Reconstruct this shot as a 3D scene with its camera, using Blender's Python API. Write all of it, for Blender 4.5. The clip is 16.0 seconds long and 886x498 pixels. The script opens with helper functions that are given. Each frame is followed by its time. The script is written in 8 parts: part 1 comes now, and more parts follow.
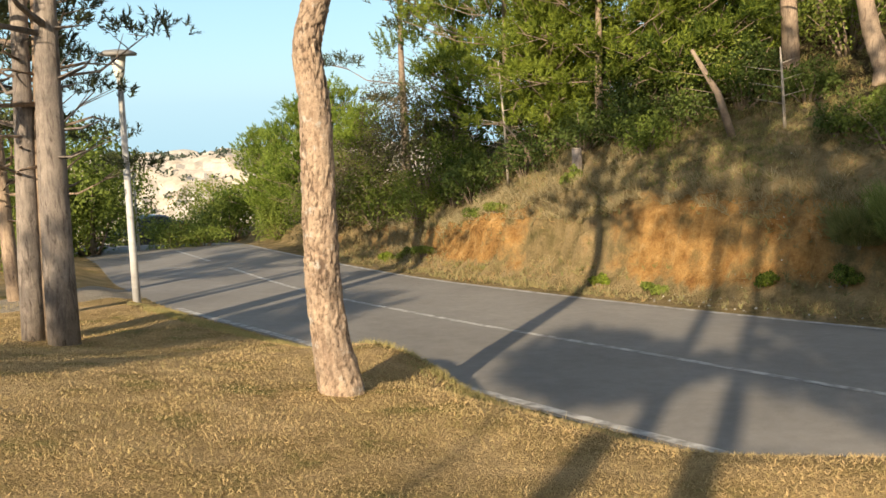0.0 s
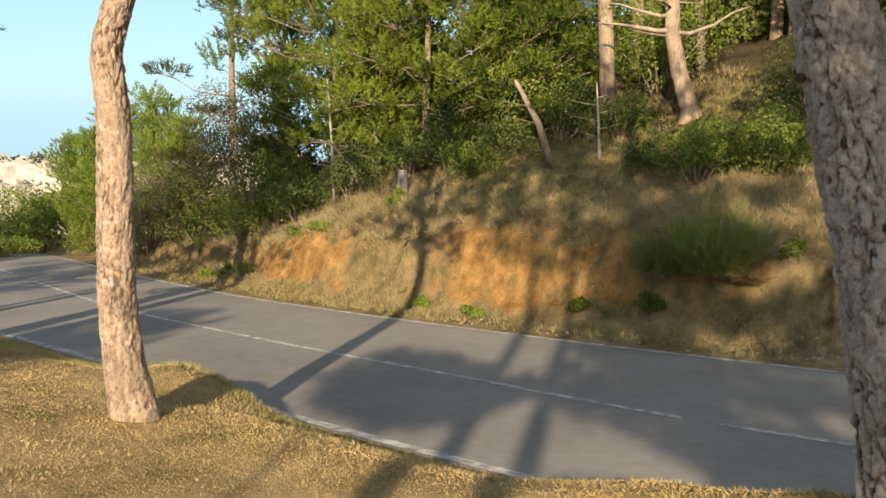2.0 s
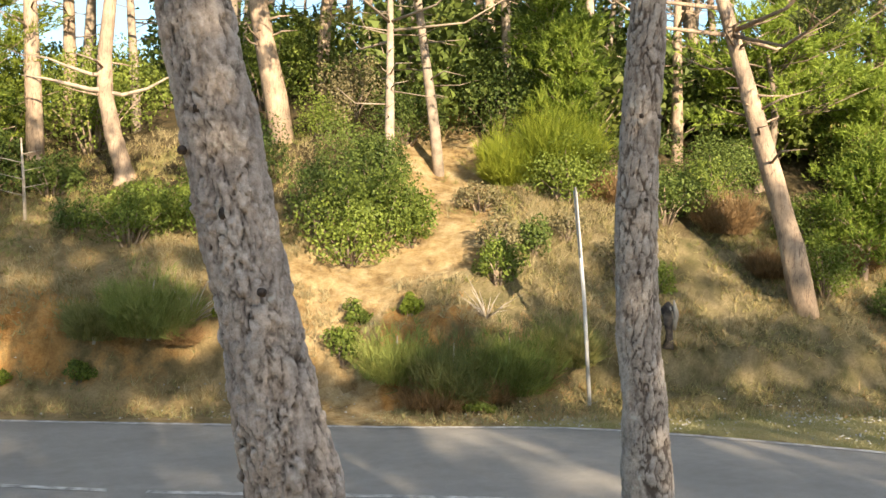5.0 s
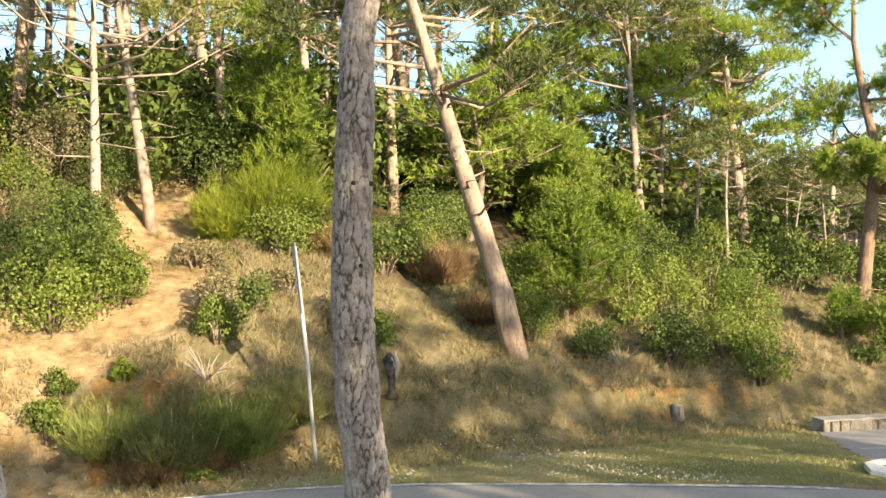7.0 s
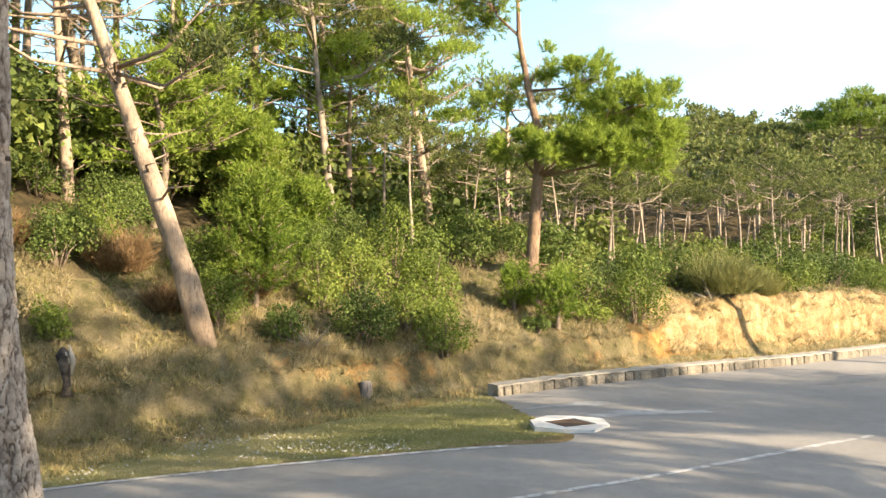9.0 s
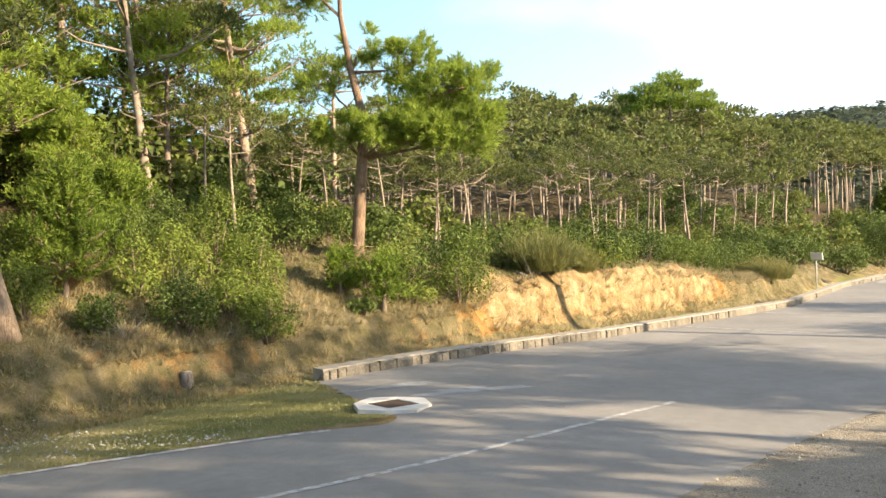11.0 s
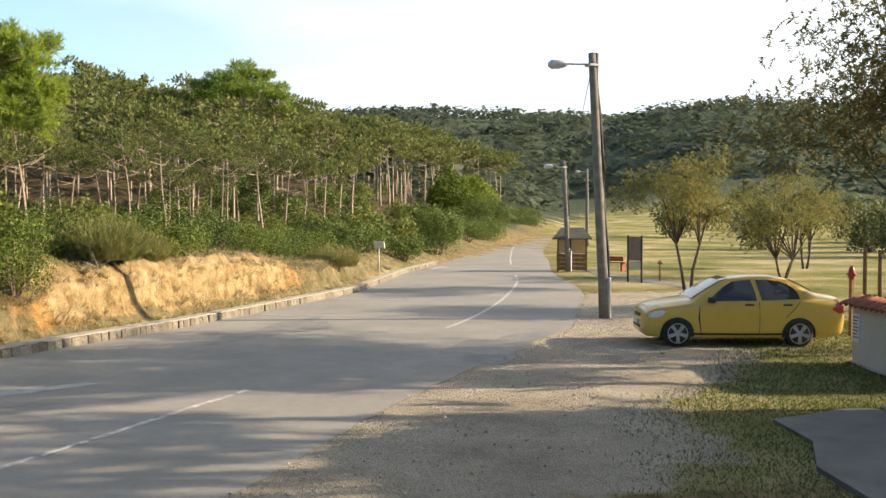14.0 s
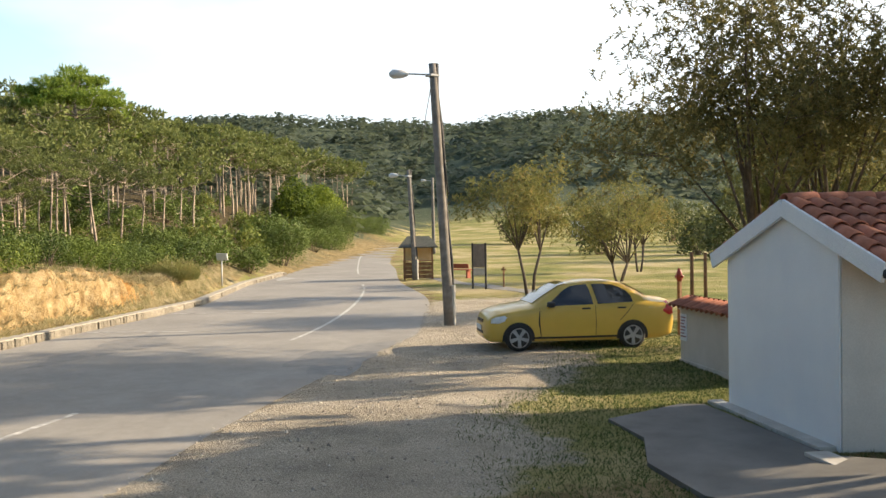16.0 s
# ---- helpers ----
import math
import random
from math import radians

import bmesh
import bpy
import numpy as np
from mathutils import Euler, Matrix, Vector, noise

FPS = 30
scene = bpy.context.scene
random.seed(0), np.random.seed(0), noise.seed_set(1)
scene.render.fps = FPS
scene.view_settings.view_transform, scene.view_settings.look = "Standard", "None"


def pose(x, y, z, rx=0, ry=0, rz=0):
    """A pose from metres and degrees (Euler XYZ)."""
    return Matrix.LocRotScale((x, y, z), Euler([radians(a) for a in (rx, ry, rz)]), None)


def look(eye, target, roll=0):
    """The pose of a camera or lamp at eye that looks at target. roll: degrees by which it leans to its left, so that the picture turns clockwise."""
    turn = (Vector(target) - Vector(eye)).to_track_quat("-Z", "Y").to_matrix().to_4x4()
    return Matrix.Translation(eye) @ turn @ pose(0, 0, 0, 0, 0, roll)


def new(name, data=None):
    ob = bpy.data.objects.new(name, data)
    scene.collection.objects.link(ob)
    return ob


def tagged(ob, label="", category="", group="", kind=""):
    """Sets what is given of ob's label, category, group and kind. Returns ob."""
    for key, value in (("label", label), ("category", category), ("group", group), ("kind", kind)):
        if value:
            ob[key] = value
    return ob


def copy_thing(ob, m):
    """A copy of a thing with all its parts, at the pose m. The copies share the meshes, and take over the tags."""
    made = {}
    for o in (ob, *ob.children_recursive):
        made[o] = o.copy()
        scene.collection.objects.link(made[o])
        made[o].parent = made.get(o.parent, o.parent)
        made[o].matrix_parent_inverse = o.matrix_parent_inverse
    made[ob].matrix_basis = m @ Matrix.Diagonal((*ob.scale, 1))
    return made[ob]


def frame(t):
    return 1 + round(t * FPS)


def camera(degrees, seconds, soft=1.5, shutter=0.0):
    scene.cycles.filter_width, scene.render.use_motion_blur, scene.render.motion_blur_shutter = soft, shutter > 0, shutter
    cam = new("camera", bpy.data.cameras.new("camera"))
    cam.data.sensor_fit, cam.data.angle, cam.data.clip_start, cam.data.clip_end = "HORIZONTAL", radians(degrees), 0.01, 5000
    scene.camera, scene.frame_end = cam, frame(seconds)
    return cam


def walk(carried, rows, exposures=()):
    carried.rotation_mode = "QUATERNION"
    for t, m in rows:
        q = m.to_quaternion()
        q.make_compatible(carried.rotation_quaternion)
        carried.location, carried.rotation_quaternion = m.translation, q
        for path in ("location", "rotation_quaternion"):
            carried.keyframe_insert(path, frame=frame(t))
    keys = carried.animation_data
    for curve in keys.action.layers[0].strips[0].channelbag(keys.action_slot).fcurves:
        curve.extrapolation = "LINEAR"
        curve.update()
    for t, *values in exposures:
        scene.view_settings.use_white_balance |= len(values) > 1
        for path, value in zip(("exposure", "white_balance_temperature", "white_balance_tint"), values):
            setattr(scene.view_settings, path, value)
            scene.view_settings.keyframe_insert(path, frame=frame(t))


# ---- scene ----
cam = camera(50.6, 16.0)
PATH = [
    (0.0, 0.0000, 0.0000, 1.7000, 0.000, -9.221, -1.676),
    (0.5, 0.1095, 0.0140, 1.7126, -2.959, -8.815, -1.399),
    (1.0, 0.2237, 0.0321, 1.7098, -6.274, -8.305, -0.628),
    (1.5, 0.2461, 0.0493, 1.6994, -8.557, -7.972, 0.813),
    (2.0, 0.1934, 0.0809, 1.7051, -10.339, -8.051, 1.472),
    (2.5, 0.1458, 0.1006, 1.7059, -12.565, -7.648, 1.857),
    (3.0, 0.1500, 0.0889, 1.7082, -17.614, -6.643, 1.994),
    (3.5, 0.1836, 0.0654, 1.7017, -24.758, -5.903, 2.620),
    (4.0, 0.2366, 0.0124, 1.7113, -32.713, -5.056, 2.824),
    (4.5, 0.3445, -0.0226, 1.7356, -38.206, -3.990, 3.626),
    (4.7, 0.3834, -0.0518, 1.7390, -40.304, -3.441, 3.719),
    (6.8, 0.4834, -0.0263, 1.8380, -56.907, 0.048, 2.206),
    (7.0, 0.4931, -0.0342, 1.8518, -59.611, 0.967, 2.145),
    (7.5, 0.5030, -0.0713, 1.8724, -65.242, 3.468, 1.706),
    (8.0, 0.4843, -0.1321, 1.8386, -69.540, 3.511, 0.021),
    (8.5, 0.4717, -0.1711, 1.8138, -72.820, 1.997, 0.272),
    (9.0, 0.5134, -0.2694, 1.7891, -77.830, 0.564, 0.384),
    (9.5, 0.5347, -0.3317, 1.7761, -82.237, -0.099, 0.291),
    (9.7, 0.5357, -0.3349, 1.7798, -83.661, -0.094, 0.210),
    (11.8, 0.5831, -0.5314, 1.8358, -93.639, -1.250, -0.094),
    (12.0, 0.6360, -0.4872, 1.8309, -96.805, -1.316, 1.020),
    (12.5, 0.6160, -0.4656, 1.8406, -101.698, -1.595, 1.591),
    (13.0, 0.6449, -0.4505, 1.8391, -106.215, -1.840, 1.276),
    (13.5, 0.6295, -0.4533, 1.8431, -109.766, -1.705, 0.449),
    (14.0, 0.5920, -0.4724, 1.8414, -113.599, -1.518, -0.019),
    (14.5, 0.5754, -0.5819, 1.8419, -116.310, -1.305, -0.502),
    (15.0, 0.5399, -0.6280, 1.8513, -117.922, -1.059, 0.023),
    (15.5, 0.5350, -0.6153, 1.8487, -119.929, -1.257, 0.052),
    (16.0, 0.5992, -0.5976, 1.8508, -122.842, -1.036, -0.889),
]
walk(cam, [(t, pose(x, y, z, 0, 0, yaw) @ pose(0, 0, 0, 90 + pitch, 0, 0) @ pose(0, 0, 0, 0, 0, roll)) for t, x, y, z, yaw, pitch, roll in PATH],
     exposures=[(0.0, 0.36), (3.0, 0.45), (3.5, 0.68), (4.5, 1.12), (4.7, 1.15), (7.0, 1.3), (9.5, 1.33), (12.0, 0.88), (14.5, 0.75), (16.0, 0.82)])

# ---- light ----
SUN_AZ, SUN_EL = 200.0, 21.0          # compass-like: 0 is +y, 90 is +x
world = bpy.data.worlds.new("world")
scene.world = world
world.use_nodes = True
wn = world.node_tree
sky = wn.nodes.new("ShaderNodeTexSky")
sky.sky_type = "NISHITA"
sky.sun_disc = False
sky.sun_elevation = radians(SUN_EL)
sky.sun_rotation = radians(SUN_AZ)
sky.air_density, sky.dust_density, sky.ozone_density = 0.9, 0.4, 2.6
# thin high cloud, denser towards the sun
wtc = wn.nodes.new("ShaderNodeTexCoord")
wmap = wn.nodes.new("ShaderNodeMapping")
wmap.inputs["Scale"].default_value = (1.2, 1.2, 3.5)
wnoise = wn.nodes.new("ShaderNodeTexNoise")
wnoise.inputs["Scale"].default_value, wnoise.inputs["Detail"].default_value = 2.2, 5.0
wn.links.new(wtc.outputs["Generated"], wmap.inputs["Vector"])
wn.links.new(wmap.outputs[0], wnoise.inputs["Vector"])
wdot = wn.nodes.new("ShaderNodeVectorMath")
wdot.operation = "DOT_PRODUCT"
wdot.inputs[1].default_value = (math.sin(radians(SUN_AZ - 30)), math.cos(radians(SUN_AZ - 30)), 0.2)
wn.links.new(wtc.outputs["Generated"], wdot.inputs[0])
wadd = wn.nodes.new("ShaderNodeMath")
wadd.operation = "MULTIPLY_ADD"
wadd.inputs[1].default_value, wadd.inputs[2].default_value = 0.5, -0.14
wn.links.new(wdot.outputs["Value"], wadd.inputs[0])
wsum = wn.nodes.new("ShaderNodeMath")
wn.links.new(wadd.outputs[0], wsum.inputs[0])
wn.links.new(wnoise.outputs["Fac"], wsum.inputs[1])
wramp = wn.nodes.new("ShaderNodeValToRGB")
wramp.color_ramp.elements[0].position, wramp.color_ramp.elements[1].position = 0.38, 0.85
wn.links.new(wsum.outputs[0], wramp.inputs["Fac"])
wmix = wn.nodes.new("ShaderNodeMix")
wmix.data_type = "RGBA"
wn.links.new(wramp.outputs["Color"], wmix.inputs["Factor"])
wn.links.new(sky.outputs[0], wmix.inputs[6])
wmix.inputs[7].default_value = (9.0, 9.1, 9.2, 1)
# pale haze low over the horizon
wsep = wn.nodes.new("ShaderNodeSeparateXYZ")
wn.links.new(wtc.outputs["Generated"], wsep.inputs[0])
whz = wn.nodes.new("ShaderNodeValToRGB")
whz.color_ramp.elements[0].position, whz.color_ramp.elements[0].color = 0.0, (0.92, 0.92, 0.92, 1)
whz.color_ramp.elements[1].position, whz.color_ramp.elements[1].color = 0.60, (0, 0, 0, 1)
wn.links.new(wsep.outputs["Z"], whz.inputs["Fac"])
wmix2 = wn.nodes.new("ShaderNodeMix")
wmix2.data_type = "RGBA"
wside = wn.nodes.new("ShaderNodeMath")
wside.operation, wside.use_clamp = "MULTIPLY_ADD", True
wside.inputs[1].default_value, wside.inputs[2].default_value = 0.1, 0.9
wn.links.new(wdot.outputs["Value"], wside.inputs[0])
wfac = wn.nodes.new("ShaderNodeMath")
wfac.operation = "MULTIPLY"
wn.links.new(whz.outputs["Color"], wfac.inputs[0])
wn.links.new(wside.outputs[0], wfac.inputs[1])
wn.links.new(wfac.outputs[0], wmix2.inputs["Factor"])
wn.links.new(wmix.outputs[2], wmix2.inputs[6])
# bluer away from the sun, near white towards it
wtone = wn.nodes.new("ShaderNodeMath")
wtone.operation, wtone.use_clamp = "MULTIPLY_ADD", True
wtone.inputs[1].default_value, wtone.inputs[2].default_value = 2.2, -0.22
wn.links.new(wdot.outputs["Value"], wtone.inputs[0])
wmix3 = wn.nodes.new("ShaderNodeMix")
wmix3.data_type = "RGBA"
wn.links.new(wtone.outputs[0], wmix3.inputs["Factor"])
wmix3.inputs[6].default_value, wmix3.inputs[7].default_value = (4.3, 7.1, 8.7, 1), (6.8, 7.6, 8.0, 1)
wn.links.new(wmix3.outputs[2], wmix2.inputs[7])
wn.links.new(wmix2.outputs[2], wn.nodes["Background"].inputs[0])
wn.nodes["Background"].inputs[1].default_value = 0.104
sun = new("sun", bpy.data.lights.new("sun", "SUN"))
sun.data.energy, sun.data.angle, sun.data.color = 6.8, radians(0.6), (1.0, 0.80, 0.55)
_s = Vector((math.sin(radians(SUN_AZ)) * math.cos(radians(SUN_EL)), math.cos(radians(SUN_AZ)) * math.cos(radians(SUN_EL)), math.sin(radians(SUN_EL))))
sun.matrix_world = look(_s * 60, (0, 0, 0))


# ---- small tools ----
def part(name, bm, material, parent=None, label="", smooth=False):
    """Links a bmesh as one mesh object, under parent where there is one."""
    me = bpy.data.meshes.new(name)
    bm.to_mesh(me)
    bm.free()
    return link_mesh(name, me, material, parent, label, smooth)


def link_mesh(name, me, material, parent=None, label="", smooth=False):
    if material is not None:
        me.materials.append(material)
    if smooth:
        me.polygons.foreach_set("use_smooth", [True] * len(me.polygons))
    ob = new(name, me)
    if parent is not None:
        ob.parent = parent
    if label:
        ob["label"] = label
    return ob


def raw(name, verts, faces, material, parent=None, label="", smooth=False):
    me = bpy.data.meshes.new(name)
    me.from_pydata([tuple(v) for v in verts], [], [tuple(f) for f in faces])
    me.update()
    return link_mesh(name, me, material, parent, label, smooth)


def tri_soup(name, tris, material, parent=None, label=""):
    """A mesh of loose triangles from an array n x 3 x 3."""
    tris = np.asarray(tris, dtype=np.float32)
    n = len(tris)
    me = bpy.data.meshes.new(name)
    me.vertices.add(3 * n)
    me.vertices.foreach_set("co", tris.reshape(-1))
    me.loops.add(3 * n)
    me.loops.foreach_set("vertex_index", np.arange(3 * n, dtype=np.int32))
    me.polygons.add(n)
    me.polygons.foreach_set("loop_start", np.arange(0, 3 * n, 3, dtype=np.int32))
    me.update(calc_edges=True)
    return link_mesh(name, me, material, parent, label)


def box(bm, lo, hi, m=Matrix.Identity(4), bevel=0.0):
    r = bmesh.ops.create_cube(bm, size=1.0)
    c = [(a + b) / 2 for a, b in zip(lo, hi)]
    s = [b - a for a, b in zip(lo, hi)]
    bmesh.ops.transform(bm, matrix=m @ Matrix.Translation(c) @ Matrix.Diagonal((*s, 1)), verts=r["verts"])
    if bevel:
        edges = list({e for v in r["verts"] for e in v.link_edges})
        bmesh.ops.bevel(bm, geom=edges, offset=bevel, segments=2, affect="EDGES", profile=0.6)
    return bm


def tube_arrays(points, radii, sides=8, ripple=0.0, rng=None):
    """Vertices and faces of a tapering tube along points."""
    pts = [Vector(p) for p in points]
    verts, faces = [], []
    n = len(pts)
    for i, p in enumerate(pts):
        d = (pts[min(i + 1, n - 1)] - pts[max(i - 1, 0)]).normalized()
        a = d.orthogonal().normalized() if abs(d.z) < 0.95 else d.cross(Vector((0, 1, 0))).normalized()
        if abs(d.z) >= 0.95:
            a = Vector((1, 0, 0)) - d * d.x
            a.normalize()
        b = d.cross(a)
        for k in range(sides):
            t = 2 * math.pi * k / sides
            r = radii[i] * (1 + (ripple * (rng.random() - 0.5) if rng else 0))
            verts.append(p + (a * math.cos(t) + b * math.sin(t)) * r)
    for i in range(n - 1):
        for k in range(sides):
            k2 = (k + 1) % sides
            faces.append((i * sides + k, i * sides + k2, (i + 1) * sides + k2, (i + 1) * sides + k))
    faces.append(tuple(range((n - 1) * sides, n * sides)))
    faces.append(tuple(reversed(range(sides))))
    return verts, faces


class Soup:
    """Collects vertices and faces of several pieces of one part."""
    def __init__(self):
        self.v, self.f = [], []

    def add(self, verts, faces):
        k = len(self.v)
        self.v += [tuple(v) for v in verts]
        self.f += [tuple(i + k for i in f) for f in faces]
        return self

    def tube(self, points, radii, sides=6, ripple=0.0, rng=None):
        return self.add(*tube_arrays(points, radii, sides, ripple, rng))

    def link(self, name, material, parent=None, label="", smooth=True):
        return raw(name, self.v, self.f, material, parent, label, smooth)


# ---- materials ----
def mat(name):
    m = bpy.data.materials.new(name)
    m.use_nodes = True
    t = m.node_tree
    return m, t, t.nodes["Principled BSDF"]


def node(t, kind, **inputs):
    n = t.nodes.new(kind)
    for k, v in inputs.items():
        n.inputs[k].default_value = v
    return n


def coords(t, space="Object"):
    return t.nodes.new("ShaderNodeTexCoord").outputs[space]


def tex(t, scale, detail=4.0, rough=0.55, vec=None, distortion=0.0):
    n = node(t, "ShaderNodeTexNoise", Scale=scale, Detail=detail, Roughness=rough, Distortion=distortion)
    t.links.new(vec if vec is not None else coords(t), n.inputs["Vector"])
    return n.outputs["Fac"]


def ramp(t, fac, stops):
    n = t.nodes.new("ShaderNodeValToRGB")
    e = n.color_ramp.elements
    while len(e) < len(stops):
        e.new(0.5)
    for el, (pos, col) in zip(e, stops):
        el.position = pos
        el.color = (*col, 1) if len(col) == 3 else col
    t.links.new(fac, n.inputs["Fac"])
    return n.outputs["Color"]


def mix(t, fac, a, b, mode="MIX"):
    n = t.nodes.new("ShaderNodeMix")
    n.data_type, n.blend_type = "RGBA", mode
    for sock, v in (("Factor", fac), ("A", a), ("B", b)):
        s = [i for i in n.inputs if i.name == sock and i.type in (("VALUE",) if sock == "Factor" else ("RGBA",))][0]
        if isinstance(v, (int, float)):
            s.default_value = v
        elif isinstance(v, tuple):
            s.default_value = (*v, 1)
        else:
            t.links.new(v, s)
    return [o for o in n.outputs if o.type == "RGBA"][0]


def maths(t, op, a, b=0.0):
    n = t.nodes.new("ShaderNodeMath")
    n.operation = op
    for i, v in enumerate((a, b)):
        if isinstance(v, (int, float)):
            n.inputs[i].default_value = v
        else:
            t.links.new(v, n.inputs[i])
    return n.outputs[0]


def bump(t, b, height, strength=0.4, distance=0.02):
    n = node(t, "ShaderNodeBump", Strength=strength, Distance=distance)
    t.links.new(height, n.inputs["Height"])
    t.links.new(n.outputs[0], b.inputs["Normal"])


def attr(t, name):
    n = t.nodes.new("ShaderNodeAttribute")
    n.attribute_name = name
    return n.outputs["Fac"]


def surface(name, stops, scale=6.0, rough=0.8, fine=60.0, bumps=0.3, depth=0.01, metal=0.0, vary=0.0, space="Object"):
    """A two-scale noisy surface."""
    m, t, b = mat(name)
    v = coords(t, space)
    c = ramp(t, tex(t, scale, 5, 0.6, v), stops)
    f = tex(t, fine, 4, 0.65, v)
    c = mix(t, 0.35, c, ramp(t, f, [(0.3, (0.45, 0.45, 0.45)), (0.7, (1.0, 1.0, 1.0))]), "MULTIPLY")
    if vary:
        oi = t.nodes.new("ShaderNodeObjectInfo")
        k = maths(t, "ADD", maths(t, "MULTIPLY", oi.outputs["Random"], vary), 1 - vary / 2)
        hsv = t.nodes.new("ShaderNodeHueSaturation")
        t.links.new(c, hsv.inputs["Color"])
        t.links.new(k, hsv.inputs["Value"])
        c = hsv.outputs["Color"]
    t.links.new(c, b.inputs["Base Color"])
    b.inputs["Roughness"].default_value = rough
    b.inputs["Metallic"].default_value = metal
    if bumps:
        bump(t, b, f, bumps, depth)
    return m


def leafy(name, dark, light, rough=0.6, glow=0.25, patch=1.2, dry=None):
    """Leaves: every leaf a tone of its own, clumps a tone of their own, some light let through."""
    m, t, b = mat(name)
    geo = t.nodes.new("ShaderNodeNewGeometry")
    oi = t.nodes.new("ShaderNodeObjectInfo")
    n = tex(t, patch, 2, 0.5)
    k = maths(t, "ADD", maths(t, "MULTIPLY", geo.outputs["Random Per Island"], 0.5), maths(t, "MULTIPLY", n, 0.6))
    k = maths(t, "ADD", k, maths(t, "MULTIPLY", maths(t, "SUBTRACT", oi.outputs["Random"], 0.5), 0.35))
    stops = [(0.2, dark), (0.8, light)]
    if dry:
        stops.append((0.98, dry))
    c = ramp(t, k, stops)
    t.links.new(c, b.inputs["Base Color"])
    b.inputs["Roughness"].default_value = rough
    b.inputs["Specular IOR Level"].default_value = 0.25
    tr = t.nodes.new("ShaderNodeBsdfTranslucent")
    t.links.new(c, tr.inputs["Color"])
    mx = t.nodes.new("ShaderNodeMixShader")
    mx.inputs[0].default_value = glow
    t.links.new(b.outputs[0], mx.inputs[1])
    t.links.new(tr.outputs[0], mx.inputs[2])
    t.links.new(mx.outputs[0], t.nodes["Material Output"].inputs["Surface"])
    return m


def make_asphalt():
    m, t, b = mat("asphalt")
    v = coords(t)
    c = ramp(t, tex(t, 0.45, 5, 0.6, v), [(0.3, (0.235, 0.222, 0.203)), (0.7, (0.32, 0.302, 0.276))])
    c = mix(t, 0.5, c, ramp(t, tex(t, 5.0, 6, 0.7, v), [(0.3, (0.7, 0.7, 0.7)), (0.7, (1.1, 1.1, 1.1))]), "MULTIPLY")
    f = tex(t, 140, 3, 0.7, v)
    c = mix(t, 0.6, c, ramp(t, f, [(0.3, (0.55, 0.55, 0.55)), (0.65, (1.25, 1.25, 1.25))]), "MULTIPLY")
    t.links.new(c, b.inputs["Base Color"])
    b.inputs["Roughness"].default_value = 0.85
    b.inputs["Specular IOR Level"].default_value = 0.3
    bump(t, b, f, 0.35, 0.006)
    return m


